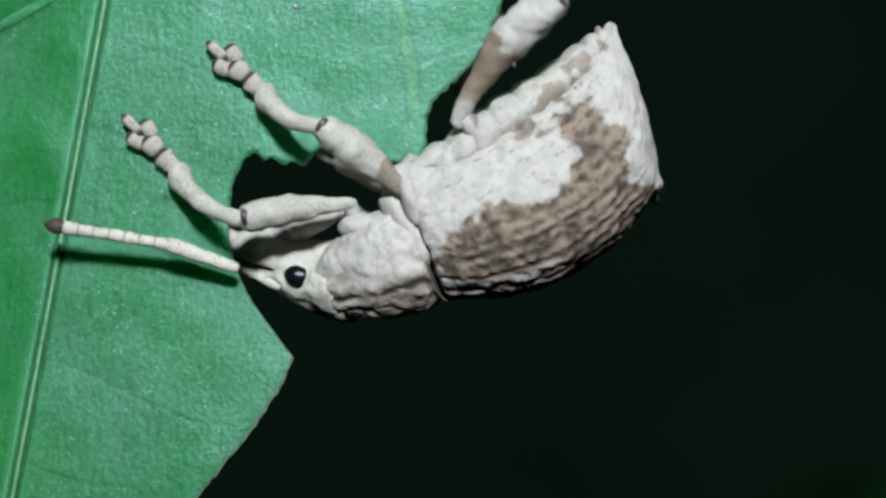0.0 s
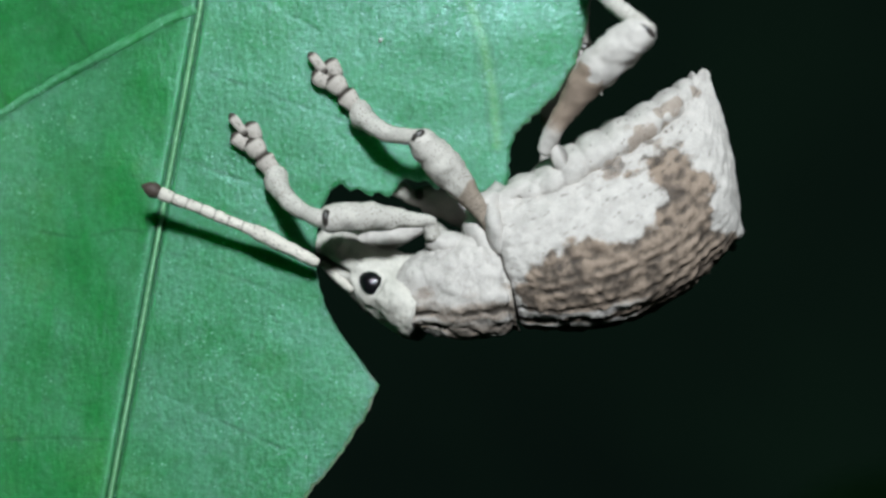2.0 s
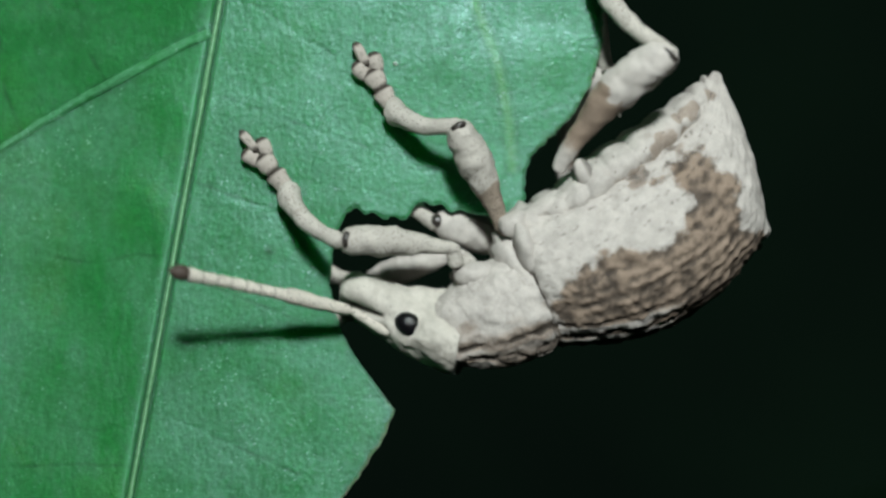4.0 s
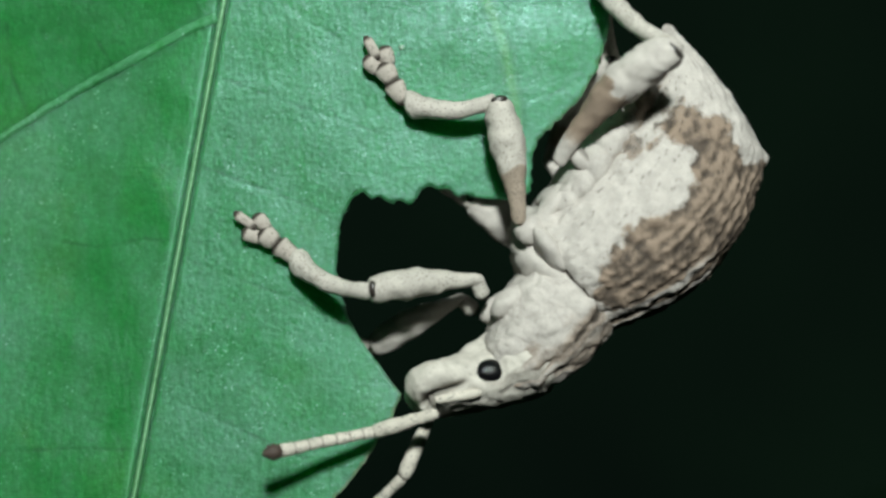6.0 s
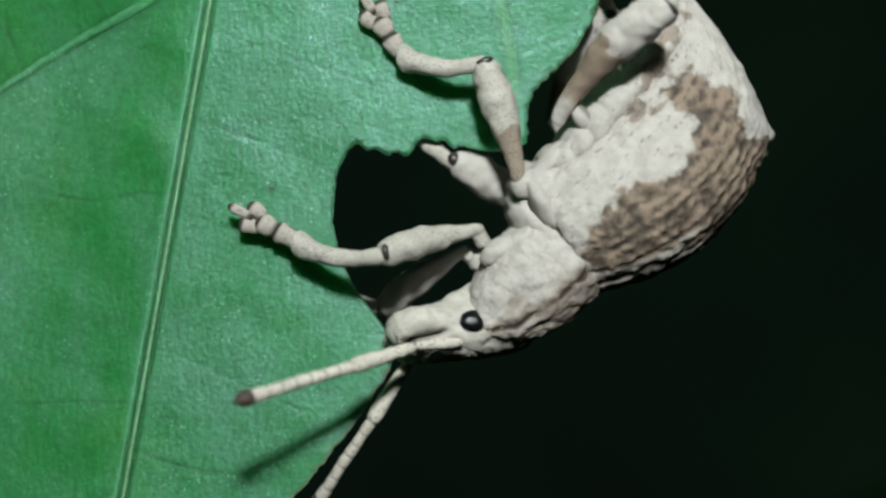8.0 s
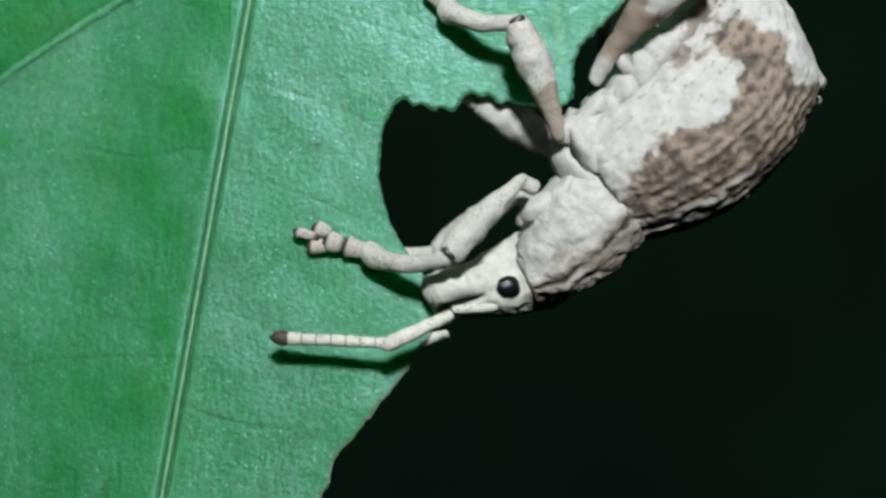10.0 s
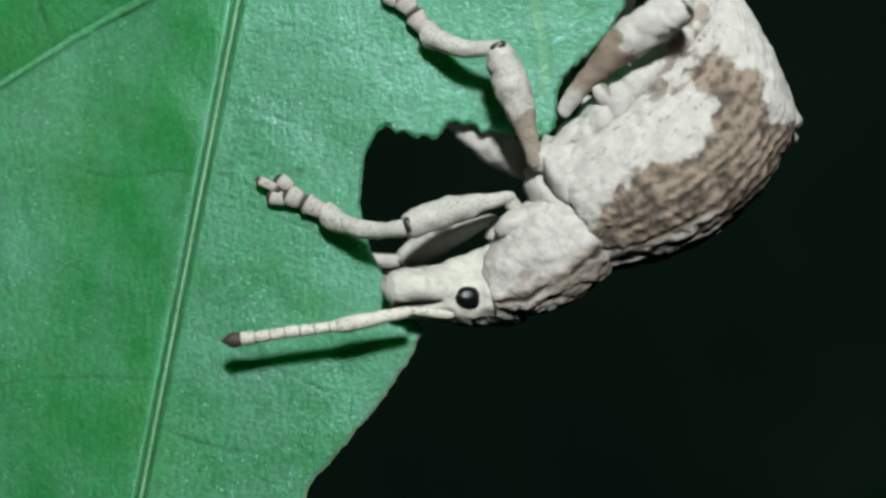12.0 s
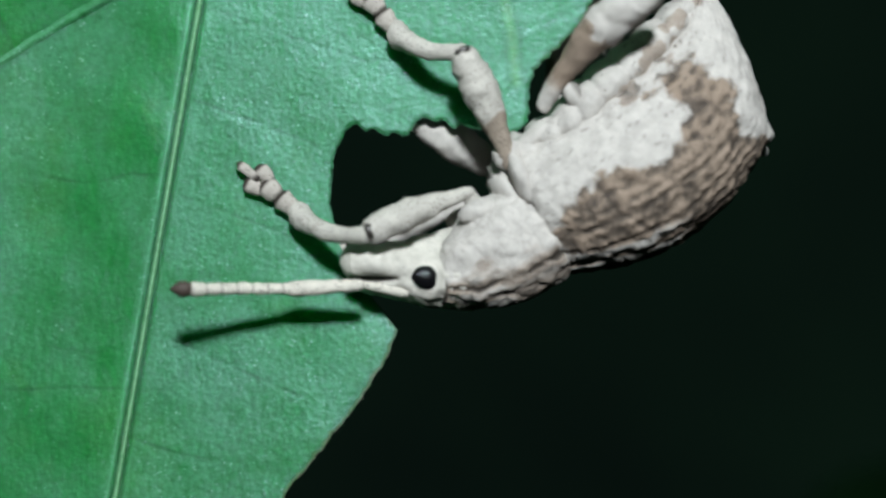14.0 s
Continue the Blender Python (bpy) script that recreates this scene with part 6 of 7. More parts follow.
    walk(far["front"][2], on_body([
        (0, reach((-4.17, 0.94, 0.14), (-6.17, 0.94, 1.14))),
        (3, reach((-4.50, 0.99, 0.93), (-6.50, 0.99, 1.93))),
        (3.2, reach((-4.50, 0.99, 0.93), (-6.50, 0.99, 1.93))),
        (3.5, reach((-4.42, 0.99, 0.87), (-6.42, 0.99, 1.87))),
        (3.8, reach((-4.21, 0.98, 0.71), (-6.21, 0.98, 1.71))),
        (4.1, reach((-3.92, 0.97, 0.50), (-5.92, 0.97, 1.50))),
        (4.4, reach((-3.60, 0.97, 0.26), (-5.60, 0.97, 1.26))),
        (4.7, reach((-3.31, 0.96, 0.05), (-5.31, 0.96, 1.05))),
        (5, reach((-3.10, 0.95, -0.11), (-5.10, 0.95, 0.89))),
        (5.3, reach((-3.02, 0.95, -0.17), (-5.02, 0.95, 0.83))),
        (5.5, reach((-3.02, 0.95, -0.17), (-5.02, 0.95, 0.83))),
        (6, reach((-4.15, 0.88, -1.82), (-6.15, 0.88, -0.82))),
        (6.5, reach((-3.94, 0.88, -1.82), (-5.94, 0.88, -0.82))),
        (7, reach((-4.03, 0.90, -1.57), (-6.03, 0.90, -0.57))),
        (7.2, reach((-4.03, 0.90, -1.57), (-6.03, 0.90, -0.57))),
        (7.5, reach((-4.00, 0.90, -1.63), (-6.00, 0.90, -0.63))),
        (7.8, reach((-3.92, 0.90, -1.80), (-5.92, 0.90, -0.80))),
        (8.1, reach((-3.82, 0.90, -2.03), (-5.82, 0.90, -1.03))),
        (8.4, reach((-3.71, 0.89, -2.27), (-5.71, 0.89, -1.27))),
        (8.7, reach((-3.61, 0.89, -2.50), (-5.61, 0.89, -1.50))),
        (9, reach((-3.53, 0.89, -2.67), (-5.53, 0.89, -1.67))),
        (9.3, reach((-3.50, 0.89, -2.73), (-5.50, 0.89, -1.73))),
        (9.5, reach((-3.50, 0.89, -2.73), (-5.50, 0.89, -1.73))),
        (11, reach((-3.92, 0.90, -1.96), (-5.92, 0.90, -0.96))),
        (13, reach((-4.34, 0.93, -1.20), (-6.34, 0.93, -0.20))),
        (13.5, reach((-4.35, 0.93, -1.05), (-6.35, 0.93, -0.05))),
        (14, reach((-4.28, 0.93, -0.99), (-6.28, 0.93, 0.01))),
    ]))
    walk(far["middle"][0], on_body([
        (0, reach((3.22, 1.27, 0.68), (-0.22, 0.85, 2.26))),
        (1, reach((3.54, 1.31, 0.88), (-0.05, 0.85, 2.11))),
        (1.5, reach((3.34, 1.32, 0.90), (-0.18, 0.85, 2.29))),
        (2, reach((3.41, 1.31, 0.64), (-0.17, 0.85, 1.88))),
        (2.5, reach((3.28, 1.30, 0.93), (-0.35, 0.85, 2.00))),
        (3, reach((3.10, 1.29, 0.80), (-0.42, 0.85, 2.21))),
        (3.2, reach((3.09, 1.29, 0.81), (-0.42, 0.85, 2.21))),
        (3.5, reach((3.14, 1.30, 0.78), (-0.42, 0.64, 1.94))),
        (3.8, reach((3.28, 1.31, 0.70), (-0.27, 0.59, 1.86))),
        (4.1, reach((3.50, 1.34, 0.58), (-0.03, 0.54, 1.77))),
        (4.4, reach((3.76, 1.37, 0.43), (0.27, 0.51, 1.69))),
        (4.7, reach((4.02, 1.40, 0.28), (0.57, 0.51, 1.63))),
        (5, reach((4.23, 1.42, 0.16), (0.81, 0.54, 1.60))),
        (5.3, reach((4.32, 1.43, 0.12), (0.96, 0.85, 1.84))),
        (5.5, reach((4.32, 1.43, 0.13), (0.95, 0.85, 1.84))),
        (6, reach((3.73, 1.35, -0.27), (0.77, 0.85, 2.08))),
        (6.5, reach((3.86, 1.32, -0.18), (0.69, 0.85, 1.90))),
        (7, reach((3.61, 1.31, -0.31), (0.49, 0.85, 1.86))),
        (7.2, reach((3.60, 1.31, -0.31), (0.49, 0.85, 1.86))),
        (7.5, reach((3.58, 1.30, -0.29), (0.42, 0.40, 1.65))),
        (7.8, reach((3.53, 1.29, -0.26), (0.37, 0.42, 1.70))),
        (8.1, reach((3.46, 1.27, -0.21), (0.31, 0.45, 1.77))),
        (8.4, reach((3.39, 1.25, -0.15), (0.24, 0.49, 1.85))),
        (8.7, reach((3.32, 1.24, -0.11), (0.19, 0.53, 1.93))),
        (9, reach((3.27, 1.24, -0.07), (0.15, 0.56, 1.99))),
        (9.3, reach((3.25, 1.24, -0.06), (0.23, 0.85, 2.21))),
        (9.5, reach((3.26, 1.24, -0.06), (0.24, 0.85, 2.21))),
        (10, reach((2.74, 1.20, 0.26), (-0.39, 0.85, 2.39))),
        (10.5, reach((2.49, 1.19, 0.42), (-0.67, 0.85, 2.54))),
        (11, reach((2.55, 1.18, 0.51), (-0.65, 0.85, 2.55))),
        (11.5, reach((2.61, 1.21, 0.23), (-0.41, 0.85, 2.54))),
        (12, reach((2.68, 1.23, 0.33), (-0.44, 0.85, 2.50))),
        (12.5, reach((2.61, 1.23, 0.41), (-0.57, 0.85, 2.47))),
        (13, reach((2.52, 1.22, 0.17), (-0.63, 0.85, 2.27))),
        (13.5, reach((2.56, 1.23, 0.27), (-0.56, 0.85, 2.43))),
        (14, reach((2.43, 1.22, 0.31), (-0.74, 0.85, 2.38))),
    ]))
    walk(far["middle"][1], on_body([
        (0, reach((-0.04, 0.80, 2.11), (-2.08, 1.36, 3.88))),
        (1, reach((0.05, 0.82, 2.01), (-2.02, 1.34, 3.76))),
        (1.5, reach((-0.03, 0.81, 2.18), (-2.21, 1.35, 3.78))),
        (2, reach((0.02, 0.80, 1.72), (-2.06, 1.37, 3.44))),
        (2.5, reach((-0.19, 0.81, 1.86), (-2.31, 1.36, 3.53))),
        (3, reach((-0.30, 0.82, 2.09), (-2.27, 1.34, 3.96))),
        (3.2, reach((-0.30, 0.82, 2.10), (-2.26, 1.34, 3.97))),
        (3.5, reach((-0.30, 0.61, 1.83), (-2.18, 1.34, 3.95))),
        (3.8, reach((-0.14, 0.56, 1.74), (-1.98, 1.34, 3.89))),
        (4.1, reach((0.10, 0.50, 1.65), (-1.70, 1.35, 3.81))),
        (4.4, reach((0.41, 0.47, 1.56), (-1.40, 1.35, 3.73))),
        (4.7, reach((0.71, 0.47, 1.49), (-1.12, 1.36, 3.65))),
        (5, reach((0.96, 0.50, 1.45), (-0.92, 1.36, 3.59))),
        (5.3, reach((1.11, 0.81, 1.69), (-0.84, 1.36, 3.57))),
        (5.5, reach((1.10, 0.81, 1.70), (-0.85, 1.36, 3.58))),
        (6, reach((0.96, 0.79, 1.89), (-0.90, 1.38, 3.84))),
        (6.5, reach((0.85, 0.80, 1.72), (-0.97, 1.36, 3.72))),
        (7, reach((0.66, 0.80, 1.69), (-1.30, 1.37, 3.56))),
        (7.2, reach((0.67, 0.80, 1.69), (-1.29, 1.37, 3.56))),
        (7.5, reach((0.60, 0.35, 1.48), (-1.30, 1.37, 3.59))),
        (7.8, reach((0.54, 0.38, 1.54), (-1.32, 1.36, 3.68))),
        (8.1, reach((0.46, 0.41, 1.62), (-1.35, 1.36, 3.79))),
        (8.4, reach((0.38, 0.45, 1.71), (-1.39, 1.35, 3.92))),
        (8.7, reach((0.31, 0.49, 1.80), (-1.42, 1.35, 4.03))),
        (9, reach((0.26, 0.52, 1.87), (-1.44, 1.34, 4.12))),
        (9.3, reach((0.33, 0.82, 2.09), (-1.45, 1.34, 4.15))),
        (9.5, reach((0.33, 0.82, 2.09), (-1.44, 1.34, 4.15))),
        (10, reach((-0.21, 0.79, 2.18), (-2.07, 1.37, 4.14))),
        (10.5, reach((-0.46, 0.79, 2.33), (-2.31, 1.37, 4.29))),
        (11, reach((-0.43, 0.78, 2.31), (-2.20, 1.38, 4.33))),
        (11.5, reach((-0.19, 0.78, 2.30), (-2.04, 1.38, 4.26))),
        (12, reach((-0.24, 0.79, 2.30), (-2.11, 1.37, 4.24))),
        (12.5, reach((-0.40, 0.80, 2.27), (-2.23, 1.36, 4.26))),
        (13, reach((-0.48, 0.80, 2.07), (-2.18, 1.37, 4.16))),
        (13.5, reach((-0.39, 0.80, 2.23), (-2.15, 1.36, 4.29))),
        (14, reach((-0.55, 0.78, 2.16), (-2.37, 1.38, 4.14))),
    ]))
    walk(far["middle"][2], on_body([
        (0, reach((-1.98, 1.34, 3.81), (-4.00, 1.34, 4.82))),
        (1, reach((-1.97, 1.33, 3.71), (-3.99, 1.33, 4.72))),
        (1.5, reach((-2.13, 1.33, 3.73), (-4.15, 1.33, 4.73))),
        (2, reach((-1.96, 1.35, 3.36), (-3.98, 1.35, 4.37))),
        (2.5, reach((-2.22, 1.34, 3.48), (-4.24, 1.34, 4.48))),
        (3, reach((-2.20, 1.33, 3.90), (-4.21, 1.33, 4.91))),
        (3.2, reach((-2.20, 1.33, 3.91), (-4.22, 1.33, 4.92))),
        (3.5, reach((-2.12, 1.33, 3.89), (-4.14, 1.33, 4.90))),
        (3.8, reach((-1.91, 1.33, 3.83), (-3.93, 1.33, 4.84))),
        (4.1, reach((-1.63, 1.33, 3.75), (-3.65, 1.33, 4.76))),
        (4.4, reach((-1.33, 1.34, 3.66), (-3.35, 1.34, 4.67))),
        (4.7, reach((-1.05, 1.34, 3.58), (-3.07, 1.34, 4.59))),
        (5, reach((-0.84, 1.34, 3.52), (-2.86, 1.34, 4.53))),
        (5.3, reach((-0.76, 1.34, 3.50), (-2.78, 1.34, 4.51))),
        (5.5, reach((-0.77, 1.34, 3.51), (-2.78, 1.34, 4.52))),
        (6, reach((-0.80, 1.35, 3.73), (-2.82, 1.35, 4.74))),
        (6.5, reach((-0.90, 1.34, 3.64), (-2.92, 1.34, 4.65))),
        (7, reach((-1.20, 1.34, 3.49), (-3.22, 1.34, 4.50))),
        (7.2, reach((-1.20, 1.34, 3.49), (-3.22, 1.34, 4.50))),
        (7.5, reach((-1.21, 1.34, 3.52), (-3.23, 1.34, 4.53))),
        (7.8, reach((-1.24, 1.34, 3.61), (-3.26, 1.34, 4.62))),
        (8.1, reach((-1.28, 1.34, 3.73), (-3.30, 1.34, 4.74))),
        (8.4, reach((-1.32, 1.33, 3.85), (-3.34, 1.33, 4.87))),
        (8.7, reach((-1.36, 1.33, 3.97), (-3.38, 1.33, 4.99))),
        (9, reach((-1.39, 1.33, 4.06), (-3.41, 1.33, 5.07))),
        (9.3, reach((-1.40, 1.33, 4.09), (-3.40, 1.33, 5.10))),
        (9.5, reach((-1.39, 1.33, 4.09), (-3.39, 1.33, 5.10))),
        (10, reach((-1.97, 1.34, 4.04), (-3.99, 1.34, 5.05))),
        (10.5, reach((-2.22, 1.34, 4.18), (-4.24, 1.34, 5.19))),
        (11, reach((-2.10, 1.35, 4.21), (-4.12, 1.35, 5.22))),
        (11.5, reach((-1.92, 1.35, 4.15), (-3.94, 1.35, 5.16))),
        (12, reach((-2.00, 1.34, 4.14), (-4.02, 1.34, 5.14))),
        (12.5, reach((-2.15, 1.34, 4.17), (-4.17, 1.34, 5.18))),
        (13, reach((-2.10, 1.34, 4.06), (-4.12, 1.34, 5.07))),
        (13.5, reach((-2.07, 1.34, 4.20), (-4.09, 1.34, 5.21))),
        (14, reach((-2.27, 1.35, 4.02), (-4.28, 1.35, 5.03))),
    ]))
    walk(far["hind"][0], on_body([
        (0, reach((4.17, 3.88, 3.48), (4.77, 0.60, 6.97))),
        (1.5, reach((4.41, 3.92, 3.36), (5.04, 0.60, 6.80))),
        (2, reach((4.43, 3.91, 3.31), (5.16, 0.60, 6.73))),
        (3, reach((4.56, 3.66, 2.91), (5.18, 0.60, 6.59))),
        (3.2, reach((4.55, 3.78, 2.97), (5.22, 0.60, 6.53))),
        (3.5, reach((4.53, 3.79, 3.03), (5.28, 0.55, 6.53))),
        (3.8, reach((4.46, 3.81, 3.18), (5.37, 0.46, 6.54))),
        (4.1, reach((4.36, 3.83, 3.34), (5.48, 0.41, 6.55))),
        (4.4, reach((4.23, 3.86, 3.45), (5.57, 0.43, 6.57))),
        (4.7, reach((4.10, 3.88, 3.50), (5.62, 0.49, 6.60))),
        (5, reach((4.00, 3.90, 3.50), (5.63, 0.57, 6.61))),
        (5.3, reach((3.96, 3.91, 3.49), (5.65, 0.60, 6.62))),
        (5.5, reach((3.94, 3.98, 3.54), (5.68, 0.60, 6.57))),
        (6, reach((3.65, 3.85, 3.35), (5.37, 0.60, 6.53))),
        (6.5, reach((4.00, 3.94, 3.14), (5.41, 0.60, 6.38))),
        (7, reach((3.76, 3.78, 3.10), (5.48, 0.60, 6.35))),
        (7.2, reach((3.77, 3.80, 3.10), (5.46, 0.60, 6.35))),
        (7.5, reach((3.79, 3.82, 3.12), (5.46, 0.60, 6.37))),
        (7.8, reach((3.83, 3.86, 3.19), (5.45, 0.60, 6.41))),
        (8.1, reach((3.89, 3.92, 3.27), (5.43, 0.60, 6.48))),
        (8.4, reach((3.96, 3.98, 3.37), (5.42, 0.60, 6.54))),
        (8.7, reach((4.02, 4.03, 3.46), (5.40, 0.60, 6.61))),
        (9, reach((4.07, 4.07, 3.52), (5.39, 0.60, 6.65))),
        (9.3, reach((4.09, 4.09, 3.55), (5.39, 0.60, 6.67))),
        (9.5, reach((4.15, 4.05, 3.51), (5.33, 0.60, 6.72))),
        (11, reach((4.01, 4.18, 3.67), (5.13, 0.60, 6.75))),
        (14, reach((3.79, 4.15, 3.38), (5.00, 0.60, 6.47))),
    ]))
    walk(far["hind"][1], on_body([
        (0, reach((4.77, 0.60, 6.97), (5.27, 0.20, 10.34))),
        (1.5, reach((5.04, 0.60, 6.80), (5.50, 0.27, 10.33))),
        (2, reach((5.16, 0.60, 6.73), (5.55, 0.28, 10.27))),
        (3, reach((5.18, 0.60, 6.59), (5.42, 0.34, 10.07))),
        (3.2, reach((5.22, 0.60, 6.53), (5.42, 0.34, 10.07))),
        (3.5, reach((5.28, 0.55, 6.53), (5.41, 0.33, 10.07))),
        (3.8, reach((5.37, 0.46, 6.54), (5.38, 0.31, 10.07))),
        (4.1, reach((5.48, 0.41, 6.55), (5.35, 0.28, 10.07))),
        (4.4, reach((5.57, 0.43, 6.57), (5.31, 0.26, 10.06))),
        (4.7, reach((5.62, 0.49, 6.60), (5.28, 0.23, 10.06))),
        (5, reach((5.63, 0.57, 6.61), (5.25, 0.21, 10.06))),
        (5.3, reach((5.65, 0.60, 6.62), (5.24, 0.20, 10.06))),
        (5.5, reach((5.68, 0.60, 6.57), (5.24, 0.20, 10.06))),
        (6, reach((5.37, 0.60, 6.53), (5.24, 0.22, 10.00))),
        (6.5, reach((5.41, 0.60, 6.38), (5.27, 0.26, 9.80))),
        (7, reach((5.48, 0.60, 6.35), (5.15, 0.28, 9.42))),
        (7.2, reach((5.46, 0.60, 6.35), (5.15, 0.28, 9.42))),
        (7.5, reach((5.46, 0.60, 6.37), (5.14, 0.27, 9.44))),
        (7.8, reach((5.45, 0.60, 6.41), (5.12, 0.26, 9.48))),
        (8.1, reach((5.43, 0.60, 6.48), (5.09, 0.24, 9.53))),
        (8.4, reach((5.42, 0.60, 6.54), (5.05, 0.21, 9.60))),
        (8.7, reach((5.40, 0.60, 6.61), (5.02, 0.19, 9.65))),
        (9, reach((5.39, 0.60, 6.65), (5.00, 0.18, 9.69))),
        (9.3, reach((5.39, 0.60, 6.67), (4.99, 0.17, 9.71))),
        (9.5, reach((5.33, 0.60, 6.72), (4.99, 0.17, 9.71))),
        (11, reach((5.13, 0.60, 6.75), (4.68, 0.17, 9.82))),
        (14, reach((5.00, 0.60, 6.47), (4.68, 0.24, 9.43))),
    ]))
    walk(far["hind"][2], on_body([
        (0, reach((5.27, 0.21, 10.34), (3.27, 0.21, 11.34))),
        (1.5, reach((5.50, 0.24, 10.36), (3.50, 0.24, 11.36))),
        (2, reach((5.55, 0.25, 10.30), (3.55, 0.25, 11.30))),
        (3, reach((5.42, 0.28, 10.12), (3.42, 0.28, 11.12))),
        (3.2, reach((5.42, 0.28, 10.12), (3.42, 0.28, 11.12))),
        (3.5, reach((5.41, 0.28, 10.12), (3.41, 0.28, 11.12))),
        (3.8, reach((5.39, 0.27, 10.10), (3.39, 0.27, 11.10))),
        (4.1, reach((5.35, 0.26, 10.09), (3.35, 0.26, 11.09))),
        (4.4, reach((5.32, 0.24, 10.07), (3.32, 0.24, 11.07))),
        (4.7, reach((5.28, 0.23, 10.06), (3.28, 0.23, 11.06))),
        (5, reach((5.26, 0.22, 10.04), (3.26, 0.22, 11.04))),
        (5.3, reach((5.25, 0.22, 10.04), (3.25, 0.22, 11.04))),
        (5.5, reach((5.25, 0.22, 10.04), (3.25, 0.22, 11.04))),
        (6, reach((5.24, 0.23, 9.99), (3.24, 0.23, 10.99))),
        (6.5, reach((5.27, 0.26, 9.80), (3.27, 0.26, 10.80))),
        (7, reach((5.15, 0.29, 9.41), (3.15, 0.29, 10.41))),
        (7.2, reach((5.15, 0.29, 9.41), (3.15, 0.29, 10.41))),
        (7.5, reach((5.14, 0.29, 9.42), (3.14, 0.29, 10.42))),
        (7.8, reach((5.12, 0.28, 9.46), (3.12, 0.28, 10.46))),
        (8.1, reach((5.09, 0.26, 9.51), (3.09, 0.26, 10.51))),
        (8.4, reach((5.07, 0.25, 9.57), (3.07, 0.25, 10.57))),
        (8.7, reach((5.04, 0.23, 9.62), (3.04, 0.23, 10.62))),
        (9, reach((5.02, 0.22, 9.66), (3.02, 0.22, 10.66))),
        (9.3, reach((5.01, 0.22, 9.67), (3.01, 0.22, 10.67))),
        (9.5, reach((5.01, 0.22, 9.67), (3.01, 0.22, 10.67))),
        (11, reach((4.69, 0.22, 9.79), (2.69, 0.22, 10.79))),
        (14, reach((4.69, 0.27, 9.41), (2.69, 0.27, 10.41))),
    ]))
